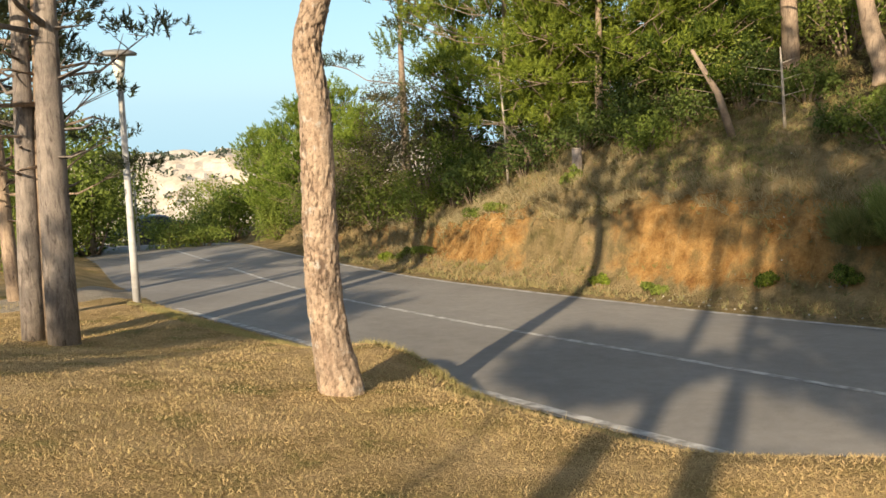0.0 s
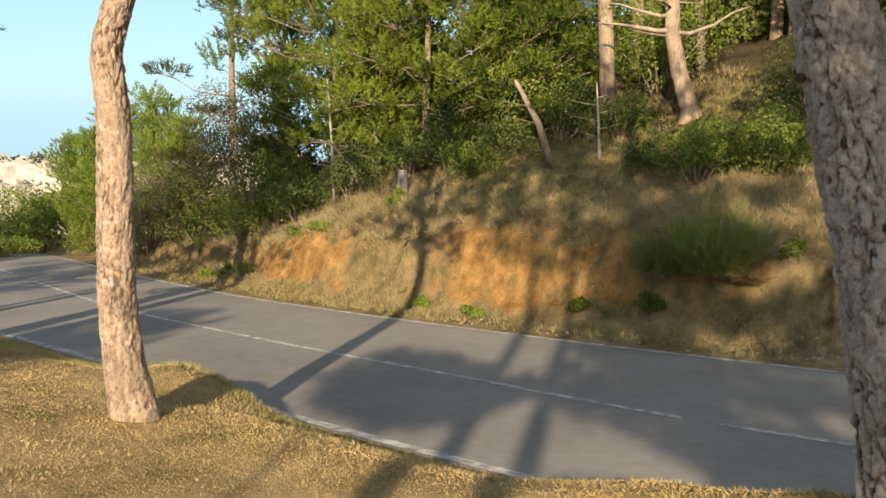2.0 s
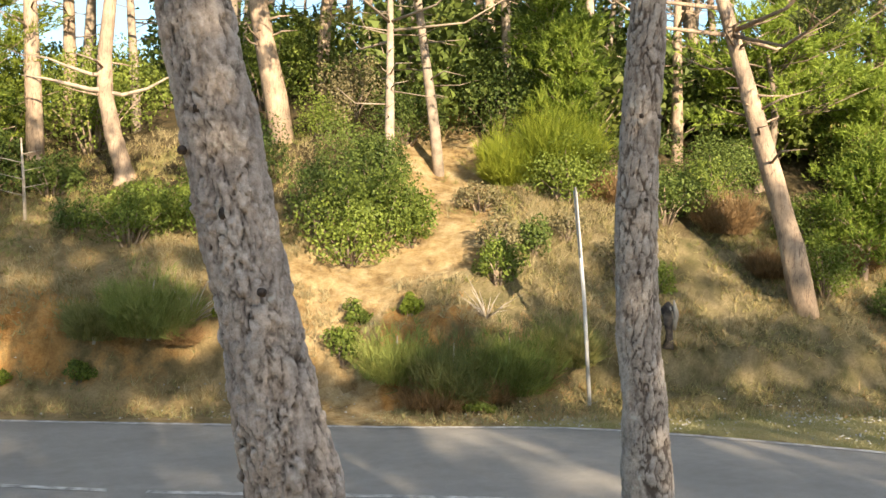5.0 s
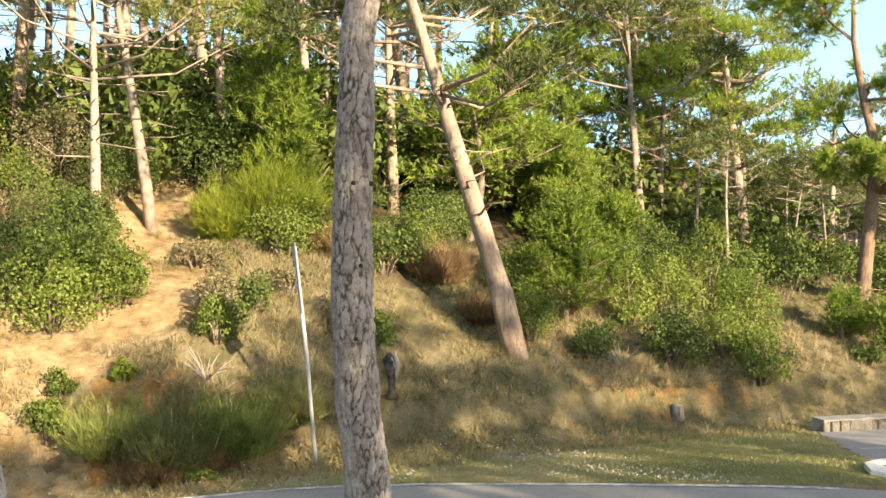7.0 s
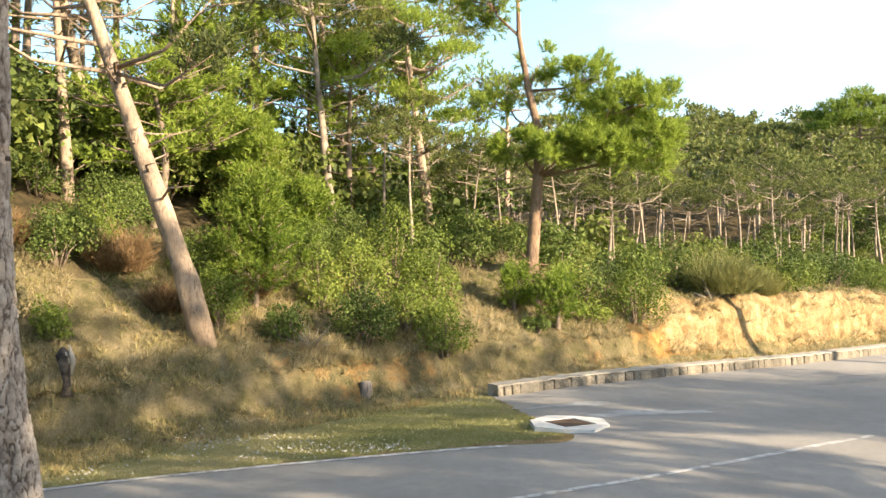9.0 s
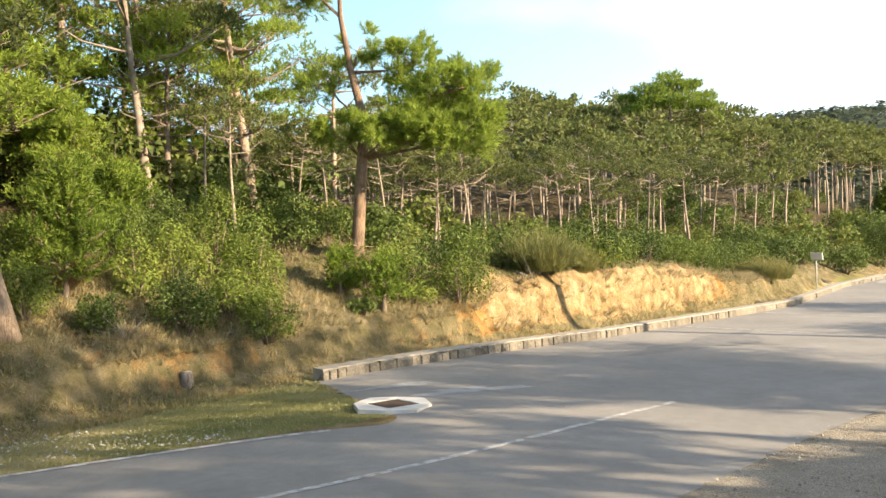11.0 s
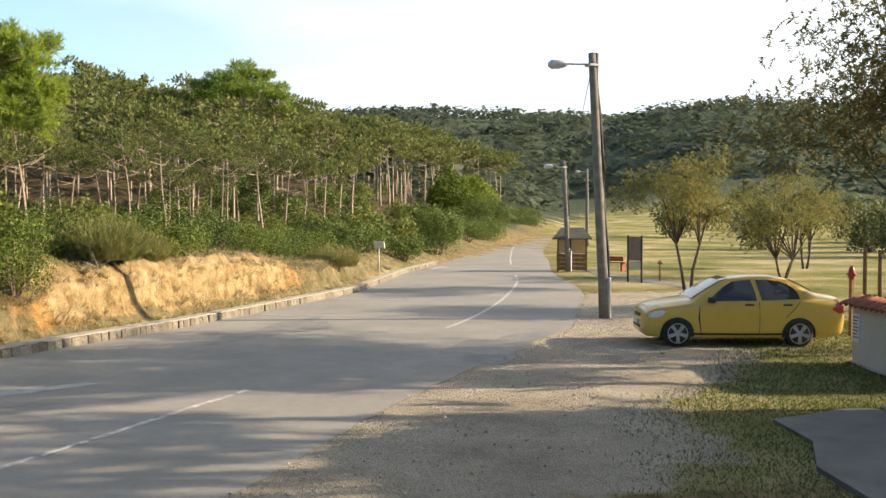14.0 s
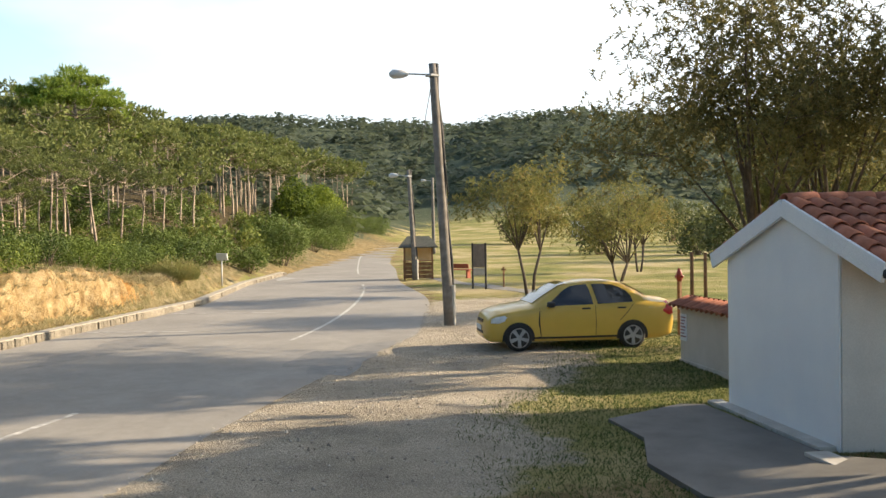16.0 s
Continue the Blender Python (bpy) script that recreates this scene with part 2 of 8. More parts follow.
def make_ground():
    """Short dry lawn, gravel, orange soil, dry slope and forest floor, after what covers the ground at each place."""
    m, t, b = mat("ground_cover")
    v = coords(t)
    big, mid, fine = tex(t, 0.35, 4, 0.6, v), tex(t, 2.2, 5, 0.65, v), tex(t, 28, 5, 0.7, v)
    lawn = ramp(t, tex(t, 1.3, 6, 0.65, v), [(0.32, (0.24, 0.22, 0.07)), (0.45, (0.46, 0.325, 0.145)), (0.6, (0.62, 0.445, 0.225)), (0.75, (0.70, 0.54, 0.31))])
    slope = ramp(t, mid, [(0.3, (0.17, 0.14, 0.06)), (0.5, (0.33, 0.25, 0.125)), (0.7, (0.46, 0.35, 0.195))])
    soil = ramp(t, tex(t, 3.0, 6, 0.7, v), [(0.3, (0.34, 0.175, 0.06)), (0.55, (0.54, 0.32, 0.115)), (0.75, (0.64, 0.45, 0.22))])
    sand = ramp(t, tex(t, 3.0, 6, 0.7, v), [(0.3, (0.22, 0.15, 0.08)), (0.44, (0.46, 0.33, 0.16)), (0.58, (0.56, 0.43, 0.24)), (0.75, (0.66, 0.55, 0.36))])
    floor = ramp(t, mid, [(0.3, (0.05, 0.045, 0.025)), (0.6, (0.13, 0.10, 0.055)), (0.8, (0.2, 0.16, 0.09))])
    grit = tex(t, 55, 4, 0.8, v)
    gravel = mix(t, 0.85, ramp(t, tex(t, 0.9, 6, 0.7, v), [(0.3, (0.40, 0.36, 0.30)), (0.5, (0.55, 0.49, 0.40)), (0.7, (0.68, 0.62, 0.52))]),
                 ramp(t, grit, [(0.32, (0.45, 0.44, 0.42)), (0.5, (0.9, 0.88, 0.85)), (0.66, (1.25, 1.22, 1.16))]), "MULTIPLY")
    meadow = ramp(t, tex(t, 0.16, 6, 0.65, v), [(0.32, (0.15, 0.18, 0.055)), (0.48, (0.30, 0.285, 0.10)), (0.58, (0.46, 0.39, 0.20)), (0.7, (0.60, 0.50, 0.31))])
    # wood: ground tone matched to the haze-tinted leaves of the far ridge
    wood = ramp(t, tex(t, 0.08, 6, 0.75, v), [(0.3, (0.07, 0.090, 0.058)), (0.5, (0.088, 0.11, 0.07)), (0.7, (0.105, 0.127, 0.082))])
    mpv = node(t, "ShaderNodeMapping", Scale=(2.6, 2.6, 2.2))
    t.links.new(v, mpv.inputs["Vector"])
    gully = ramp(t, tex(t, 1.0, 5, 0.65, mpv.outputs[0]), [(0.36, (0.55, 0.50, 0.45)), (0.55, (1.0, 1.0, 1.0)), (0.7, (1.12, 1.12, 1.12))])
    soil, sand = mix(t, 0.8, soil, gully, "MULTIPLY"), mix(t, 0.8, sand, gully, "MULTIPLY")
    c = slope
    upper = ramp(t, mid, [(0.3, (0.12, 0.115, 0.05)), (0.5, (0.24, 0.20, 0.105)), (0.7, (0.36, 0.295, 0.175))])
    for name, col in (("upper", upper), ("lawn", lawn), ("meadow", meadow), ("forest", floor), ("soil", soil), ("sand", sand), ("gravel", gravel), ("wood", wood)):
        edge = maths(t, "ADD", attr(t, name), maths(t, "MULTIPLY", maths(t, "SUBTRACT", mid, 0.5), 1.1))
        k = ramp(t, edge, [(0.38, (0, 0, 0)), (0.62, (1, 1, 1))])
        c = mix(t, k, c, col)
    c = mix(t, 0.55, c, ramp(t, fine, [(0.3, (0.5, 0.5, 0.5)), (0.7, (1.15, 1.15, 1.15))]), "MULTIPLY")
    t.links.new(c, b.inputs["Base Color"])
    b.inputs["Roughness"].default_value = 0.95
    b.inputs["Specular IOR Level"].default_value = 0.1
    bump(t, b, maths(t, "ADD", fine, maths(t, "MULTIPLY", tex(t, 5.0, 6, 0.75, v), 1.6)), 0.9, 0.09)
    return m


def make_bark(name, plate, crack, scale=9.0):
    """Pine bark of smaller trees: flaky upright plates parted by dark cracks."""
    m, t, b = mat(name)
    mp = node(t, "ShaderNodeMapping", Scale=(1.0, 1.0, 0.22))
    t.links.new(coords(t), mp.inputs["Vector"])
    v = mp.outputs[0]
    flake = tex(t, scale * 2.0, 7, 0.72, v, 1.2)
    k = ramp(t, flake, [(0.36, (0, 0, 0)), (0.46, (0.75, 0.75, 0.75)), (0.56, (1, 1, 1))])
    tone = mix(t, 0.6, plate, ramp(t, tex(t, 70, 5, 0.75), [(0.3, (0.55, 0.53, 0.51)), (0.7, (1.2, 1.2, 1.2))]), "MULTIPLY")
    tone = mix(t, 0.75, tone, ramp(t, tex(t, 2.2, 5, 0.65), [(0.32, (0.5, 0.5, 0.52)), (0.65, (1.3, 1.25, 1.18))]), "MULTIPLY")
    t.links.new(mix(t, k, crack, tone), b.inputs["Base Color"])
    b.inputs["Roughness"].default_value = 0.95
    b.inputs["Specular IOR Level"].default_value = 0.15
    bump(t, b, maths(t, "ADD", flake, maths(t, "MULTIPLY", tex(t, 60, 5, 0.75), 0.3)), 1.0, 0.04)
    return m


def make_plated_bark(name, pale, warm, crack):
    """Bark whose plates are modelled: the depth of the furrows and a tone for each plate come with the mesh."""
    m, t, b = mat(name)
    tone = ramp(t, attr(t, "tone"), [(0.0, warm), (0.45, tuple(0.55 * (a + c) for a, c in zip(pale, warm))), (1.0, pale)])
    tone = mix(t, 0.7, tone, ramp(t, tex(t, 26, 7, 0.8), [(0.34, (0.42, 0.40, 0.38)), (0.5, (0.9, 0.9, 0.9)), (0.66, (1.35, 1.35, 1.35))]), "MULTIPLY")
    tone = mix(t, 0.6, tone, ramp(t, tex(t, 3.0, 5, 0.65), [(0.32, (0.6, 0.6, 0.62)), (0.65, (1.22, 1.2, 1.16))]), "MULTIPLY")
    lichen = ramp(t, tex(t, 9.0, 6, 0.7), [(0.58, (0, 0, 0)), (0.68, (0.7, 0.7, 0.7))])
    tone = mix(t, lichen, tone, (0.50, 0.50, 0.47))
    k = ramp(t, maths(t, "ADD", attr(t, "furrow"), maths(t, "MULTIPLY", maths(t, "SUBTRACT", tex(t, 30, 6, 0.75), 0.5), 0.9)), [(0.2, (0, 0, 0)), (0.75, (1, 1, 1))])
    t.links.new(mix(t, k, crack, tone), b.inputs["Base Color"])
    b.inputs["Roughness"].default_value = 0.95
    b.inputs["Specular IOR Level"].default_value = 0.15
    bump(t, b, tex(t, 90, 6, 0.75), 0.9, 0.012)
    return m


ASPHALT = make_asphalt()
GROUND = make_ground()
BARK = make_bark("pine_bark", (0.36, 0.32, 0.29), (0.12, 0.10, 0.09), 7.5)
BARK_WARM = make_bark("warm_pine_bark", (0.46, 0.365, 0.28), (0.18, 0.13, 0.10), 9.0)
PLATES_GREY = make_plated_bark("grey_plated_bark", (0.48, 0.44, 0.415), (0.30, 0.262, 0.24), (0.052, 0.042, 0.036))
PLATES_SOFT = make_plated_bark("grey_flaky_bark", (0.46, 0.42, 0.385), (0.33, 0.285, 0.25), (0.12, 0.098, 0.084))
PLATES_WARM = make_plated_bark("warm_plated_bark", (0.47, 0.37, 0.28), (0.30, 0.215, 0.155), (0.14, 0.10, 0.075))
BARK_BROWN = make_bark("brown_pine_bark", (0.33, 0.235, 0.165), (0.12, 0.08, 0.06), 8.0)
ACACIA_BARK = surface("acacia_bark", [(0.3, (0.06, 0.045, 0.035)), (0.7, (0.14, 0.11, 0.085))], 9, 0.95, 60, 0.4)
BARK_FAR = surface("thin_pine_bark", [(0.3, (0.16, 0.12, 0.09)), (0.7, (0.36, 0.28, 0.21))], 5, 0.95, 30, 0.5, 0.02, vary=0.4)
BARK_PALE = surface("pale_pine_bark", [(0.3, (0.20, 0.16, 0.125)), (0.7, (0.44, 0.36, 0.285))], 5, 0.95, 30, 0.5, 0.02, vary=0.4)
DEAD_WOOD = surface("bleached_wood", [(0.3, (0.28, 0.24, 0.2)), (0.7, (0.5, 0.45, 0.38))], 6, 0.9, 40, 0.4)
NEEDLES = leafy("pine_needles", (0.08, 0.098, 0.028), (0.29, 0.31, 0.09), glow=0.42)
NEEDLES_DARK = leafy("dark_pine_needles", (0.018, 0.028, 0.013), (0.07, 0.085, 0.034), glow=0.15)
NEEDLES_WOOD = leafy("wood_pine_needles", (0.045, 0.06, 0.02), (0.17, 0.195, 0.056), glow=0.36, patch=0.8)
NEEDLES_BRIGHT = leafy("bright_pine_needles", (0.08, 0.135, 0.016), (0.345, 0.435, 0.075), glow=0.52, patch=0.9)
NEEDLES_YOUNG = leafy("young_pine_needles", (0.035, 0.068, 0.009), (0.25, 0.31, 0.04), glow=0.4, patch=0.9)
LEAVES = leafy("shrub_leaves", (0.065, 0.098, 0.016), (0.25, 0.315, 0.06), glow=0.38, dry=(0.34, 0.25, 0.10))
LEAVES_WOOD = leafy("undergrowth_leaves", (0.055, 0.08, 0.016), (0.21, 0.25, 0.055), glow=0.35, dry=(0.26, 0.19, 0.08))
BROOM = leafy("broom_twigs", (0.12, 0.15, 0.045), (0.28, 0.27, 0.10), glow=0.3, dry=(0.40, 0.28, 0.13))
DRYGRASS = leafy("dry_grass", (0.20, 0.165, 0.085), (0.46, 0.39, 0.23), glow=0.3)
LAWNGRASS = leafy("lawn_grass", (0.26, 0.235, 0.075), (0.70, 0.51, 0.26), glow=0.3, patch=0.9)
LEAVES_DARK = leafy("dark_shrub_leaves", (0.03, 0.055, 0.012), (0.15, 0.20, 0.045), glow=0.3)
BROOM_GREEN = leafy("green_broom_twigs", (0.11, 0.155, 0.035), (0.28, 0.31, 0.09), glow=0.3, dry=(0.30, 0.22, 0.09))
BROOM_BRIGHT = leafy("bright_broom_twigs", (0.12, 0.17, 0.015), (0.34, 0.38, 0.05), glow=0.45)
BROOM_DRY = leafy("dry_broom_twigs", (0.15, 0.10, 0.05), (0.36, 0.23, 0.11), glow=0.3)
OLIVE = leafy("grey_shrub_leaves", (0.10, 0.09, 0.045), (0.24, 0.21, 0.11))
# darker copy of the acacia leaves, with the backlight put into the colour
ACACIA_BACKLIT = leafy("backlit_acacia_leaves", (0.06, 0.068, 0.028), (0.20, 0.178, 0.066), glow=0.45, dry=(0.28, 0.20, 0.08))
LEAVES_FAR = leafy("dull_tree_leaves", (0.05, 0.062, 0.028), (0.15, 0.165, 0.06), glow=0.35)
ACACIA = leafy("acacia_leaves", (0.08, 0.097, 0.03), (0.25, 0.24, 0.078), glow=0.45, dry=(0.38, 0.26, 0.09))
WHITE_LINE = surface("worn_road_paint", [(0.38, (0.27, 0.26, 0.245)), (0.62, (0.66, 0.65, 0.62))], 7, 0.7, 70, 0.2)
STONE = surface("wall_stone", [(0.3, (0.12, 0.105, 0.08)), (0.7, (0.28, 0.25, 0.20))], 6, 0.9, 50, 0.5, 0.01, vary=0.5)
CONCRETE = surface("concrete", [(0.3, (0.40, 0.38, 0.34)), (0.7, (0.58, 0.56, 0.52))], 3, 0.9, 60, 0.3)
GALVANISED = surface("grey_pole_paint", [(0.3, (0.42, 0.42, 0.42)), (0.7, (0.6, 0.6, 0.6))], 3, 0.55, 40, 0.1)
POLE_WOOD = surface("weathered_pole_wood", [(0.3, (0.14, 0.125, 0.11)), (0.7, (0.28, 0.255, 0.23))], 4, 0.9, 30, 0.4)
WHITE_WALL = surface("white_render", [(0.3, (0.78, 0.80, 0.84)), (0.7, (0.86, 0.87, 0.89))], 1.5, 0.9, 80, 0.25, 0.004)
CREAM_WALL = surface("beige_render", [(0.3, (0.55, 0.48, 0.40)), (0.7, (0.66, 0.58, 0.50))], 1.5, 0.9, 80, 0.25, 0.004)
CLAY = surface("clay_roof_tile", [(0.3, (0.25, 0.085, 0.05)), (0.7, (0.41, 0.15, 0.09))], 4, 0.85, 40, 0.3, 0.01, vary=0.4)
ROCK = surface("pale_rock", [(0.3, (0.40, 0.34, 0.26)), (0.5, (0.62, 0.55, 0.45)), (0.7, (0.75, 0.70, 0.60))], 0.3, 0.95, 3, 0.6, 0.3)
RUST = surface("rusty_grate", [(0.3, (0.06, 0.042, 0.032)), (0.7, (0.13, 0.09, 0.065))], 8, 0.8, 60, 0.4, metal=0.4)
BLACK_RUBBER = surface("black_rubber", [(0.3, (0.015, 0.015, 0.015)), (0.7, (0.035, 0.035, 0.035))], 8, 0.8, 80, 0.2)
TIMBER = surface("brown_timber", [(0.3, (0.17, 0.08, 0.035)), (0.7, (0.32, 0.17, 0.08))], 5, 0.8, 40, 0.3)


# ---- plan: road, terrain ----
NEAR = np.array([(-21, 47), (-14, 34), (-9.6, 25.5), (-7.2, 20.2), (-4.8, 16.1), (-2.8, 13.4), (0.8, 8.5), (4.0, 4.6), (6.5, 1.4), (9.1, -1.85), (12.7, -4.9), (16.7, -8.7),
                 (20.7, -12.75), (31, -19.5), (42.7, -25.1), (56, -32.5), (70.7, -40.5), (108, -63.6), (133, -80), (170, -108)], float)
FAR = np.array([(-15, 50), (-9, 37), (-6.3, 30.9), (-4.4, 27), (-2.3, 23), (0.05, 19.1), (4.2, 14.0), (8.4, 9.75), (10.9, 7.3), (13.0, 2.3), (14.0, 0.7), (18.0, 2.5),
                (24.3, -3.7), (34.2, -11.6), (45.5, -17.7), (54.5, -23.6), (72, -35), (112, -61.2), (137, -80), (174, -107)], float)
CENTRE = np.array([(-18.5, 49), (-11.8, 36), (-6.6, 25.7), (-3.0, 18.6), (-0.2, 14.4), (2.35, 11.1), (4.4, 8.5), (7.5, 5.3), (10.6, 0.75), (14.9, -3.45), (21.5, -9.7),
                   (28.2, -14.6), (37.5, -20.2), (48, -25.5), (63.4, -33.5), (84, -45), (110, -62.2), (135, -80), (172, -107.5)], float)
FOOT = np.array([(-16, 55), (-8, 37), (-5.4, 31.2), (-1.6, 23.6), (0.8, 19.5), (4.8, 14.6), (9.2, 10.2), (11.6, 8.3), (14.0, 6.8), (16.5, 4.9), (18.4, 3.3),
                 (25.0, -3.0), (34.8, -10.9), (46, -17.0), (55, -22.9), (72.6, -34.2), (112.6, -60.3), (137.5, -79), (175, -106)], float)


def softplus(v):
    return np.logaddexp(0, v)


def step(v, a, b):
    k = np.clip((v - a) / (b - a), 0, 1)
    return k * k * (3 - 2 * k)


def road_z(x, y):
    """Height of the road's plane, which falls to the north-west and climbs far to the east."""
    x, y = np.asarray(x, float), np.asarray(y, float)
    d = np.hypot(x, y)
    z = -0.70 - 0.078 * softplus(y - 1.5) - 0.10 * softplus((y - 33) * 0.8)
    return z + np.where(x > 20, 0.00018 * np.clip(d - 45, 0, 115) ** 2, 0.0)


def side(px, py, line):
    """Signed distance to a polyline (positive on its left as it is walked) and the share of its length."""
    best = np.full(np.shape(px), 1e9)
    sign, where = np.zeros(np.shape(px)), np.zeros(np.shape(px))
    for i in range(len(line) - 1):
        (ax, ay), (bx, by) = line[i], line[i + 1]
        dx, dy = bx - ax, by - ay
        L2 = dx * dx + dy * dy
        k = ((px - ax) * dx + (py - ay) * dy) / L2
        kc = np.clip(k, 0 if i else -50, 1 if i < len(line) - 2 else 50)
        qx, qy = px - ax - kc * dx, py - ay - kc * dy
        d = np.hypot(qx, qy)
        s = np.where(dx * qy - dy * qx >= 0, 1.0, -1.0)
        better = d < best - 1e-9
        best = np.where(better, d, best)
        sign = np.where(better, s, sign)
        where = np.where(better, i + np.clip(kc, 0, 1), where)
    return best * sign, where


def fractal(x, y, scale, octaves=4, seed=0.0):
    """Smooth value noise on arrays, about -1 to 1."""
    out, amp, tot = np.zeros(np.shape(x)), 1.0, 0.0
    for o in range(octaves):
        fx, fy = x * scale + 17.3 * o + seed, y * scale - 9.1 * o + seed * 1.7
        ix, iy = np.floor(fx), np.floor(fy)
        ux, uy = fx - ix, fy - iy
        ux, uy = ux * ux * (3 - 2 * ux), uy * uy * (3 - 2 * uy)

        def rnd(a, b):
            v = np.sin(a * 127.1 + b * 311.7) * 43758.5453
            return (v - np.floor(v)) * 2 - 1
        out += amp * ((rnd(ix, iy) * (1 - ux) + rnd(ix + 1, iy) * ux) * (1 - uy) + (rnd(ix, iy + 1) * (1 - ux) + rnd(ix + 1, iy + 1) * ux) * uy)
        tot += amp
        amp *= 0.5
        scale *= 2
    return out / tot


PATH_LINE = np.array([(8.3, 10.9), (9.1, 12.1), (9.5, 12.5), (10.0, 12.7), (11.1, 12.6), (12.04, 12.46), (12.8, 12.95), (13.3, 13.9), (14.6, 15.6)], float)
WALK_LINE = np.array([(-16, 9.5), (-8.0, 14.8), (-6.6, 17.0), (-6.4, 18.6)], float)

GRAVEL_W = 4.4

# height of the cut bank, width of its face and slope of the hill above, along FOOT
CUT = [0.4, 0.5, 0.7, 1.2, 1.6, 1.8, 1.7, 1.5, 1.2, 0.9, 0.9, 1.0, 1.0, 0.9, 0.6, 0.5, 0.5, 0.5, 0.5]
FACE = [1.0, 1.0, 1.2, 1.3, 1.3, 1.4, 1.8, 2.0, 1.7, 1.5, 1.5, 1.2, 0.9, 0.9, 1.0, 1.0, 1.0, 1.0, 1.0]
HILL = [0.10, 0.20, 0.35, 0.48, 0.50, 0.50, 0.54, 0.60, 0.55, 0.48, 0.40, 0.05, 0.02, 0.10, 0.24, 0.32, 0.34, 0.34, 0.34]


def terrain(x, y):
    """Height of the ground and what covers it."""
    x, y = np.asarray(x, float), np.asarray(y, float)
    far = np.hypot(x, y)
    base = road_z(x, y)
    dn, _ = side(x, y, NEAR)
    df, _ = side(x, y, FAR)
    du, w = side(x, y, FOOT)
    dn = -dn                                   # positive on the lawn's side
    idx = np.arange(len(FOOT))
    cut, face, hill = np.interp(w, idx, CUT), np.interp(w, idx, FACE), np.interp(w, idx, HILL)
    rough = fractal(x, y, 0.35, 4)
    fine = fractal(x, y, 1.7, 3, 5.0)
    u = du + rough * 0.35 * step(du, -0.3, 1)
    # the sandy cut above the parking bay stands higher and steeper
    sandy = step(x, 22.5, 25.5) * (1 - step(x, 31.5, 36.0)) * np.where(du > -2, 1.0, 0.0)
    cut, face = cut + 0.6 * sandy, face - 0.25 * sandy
    u = u - 0.55 * sandy
    # a scree foot, a steep ragged face and a rounded brow
    crumble = fractal(x, y, 0.8, 4, 21.0)
    q = u / face + 0.24 * crumble + 0.07 * fractal(x, y, 3.1, 2, 31.0)
    climb = cut * (0.24 * step(q, 0.0, 0.42) + 0.52 * step(q, 0.42, 0.58) + 0.24 * step(q, 0.58, 1.1))
    up = np.clip(u - face, 0, None)
    climb = climb + hill * 16 * (1 - np.exp(-up / 16)) + np.interp(w, idx, [0.09] * 10 + [0.09, 0.05, 0.04, 0.05] + [0.09] * 5) * up
    climb = climb + (rough * 0.30 + fine * 0.12) * step(u, 0.1, 1.5)
    ribs = np.abs(fractal(x, y, 1.3, 3, 13.0)) - 0.25
    climb = climb + (0.16 + 0.16 * sandy) * ribs * step(q, 0.15, 0.5) * (1 - 0.7 * step(q, 1.0, 2.0)) * np.where(far < 60, 1.0, 0.0)
    tread, _ = side(x, y, PATH_LINE)
    climb = climb - 0.22 * (1 - step(np.abs(tread), 0.4, 1.2)) * np.where((w > 5) & (w < 9.5) & (u > 0.6) & (u < 10), 1.0, 0.0)
    # lawn on the walker's side
    amount = 0.85 * (1 - step(x - 0.3 * y, 3.5, 9.0)) * (1 - 0.65 * step(y, 7.0, 13.0))
    lip = 1.7 - 0.8 * step(y, 7.8, 9.6)                     # the lawn breaks off sharply at the bend
    lawn = amount * (0.62 * step(dn, 0.02, lip) + 0.38 * step(dn, 1.2, 6.5)) + 0.42 * np.exp(-((x - 2.92) ** 2 + (y - 3.45) ** 2) / 0.7) + 0.25 * np.exp(-((x - 2.4) ** 2 + (y - 4.7) ** 2) / 0.8) * step(dn, 0.3, 1.0) + 0.22 * np.exp(-((x + 0.35) ** 2 + (y - 9.3) ** 2) / 0.7) * step(dn, 0.03, 0.45) + 0.03 * fine * step(dn, 0.2, 1.5) + 0.06 * rough * step(dn, 0.3, 3)
    z = base + np.where(u > 0, climb, 0) + np.where(dn > 0, lawn, 0)
    # valley to the north-west, wooded ridge to the east
    az = np.degrees(np.arctan2(x, y))
    ridge = 17 * step(far, 175, 400) * step(az, 40, 75) * (1 - 0.5 * step(az, 150, 200)) + 21 * step(far, 230, 480) * step(az, 86, 120) + 15 * step(far, 150, 300) * np.exp(-((az - 130) / 8) ** 2)
    z = z + ridge * (1 + 0.25 * fractal(x, y, 0.008, 3, 2.0))
    z = z + 0.8 * fractal(x, y, 0.02, 3, 9.0) * step(far, 60, 160)
    on_road = (dn < 0.0) & (df < 0.0) & (far < 150)
    z = np.where(on_road, base - np.where((dn < -0.3) & (df < -0.3), 0.07, 0.014), z)
    cover = {}
    cover["lawn"] = np.where((dn > 0.05) & (far < 60), 1.0, 0.0) * (1 - step(x - 0.35 * y, 6.0, 9.0))
    g = step(x - 0.2 * y, 8.0, 10.0) * (1 - step(dn + 1.5 * fractal(x, y, 0.45, 4, 1.0), GRAVEL_W - 1.3, GRAVEL_W + 0.9)) * step(dn, -0.2, 0.1) * (1 - step(x, 26, 34))
    cover["gravel"] = g
    cover["meadow"] = np.where(dn > 0.3, step(x - 0.2 * y, 8, 10), 0.0)
    cover["meadow"] = np.maximum(cover["meadow"], np.where((df > 0.1) & (u < 0.4) & (w > 6.5) & (w < 15), 1.1 * (1 - step(u, -0.6, 0.4)), 0.0))
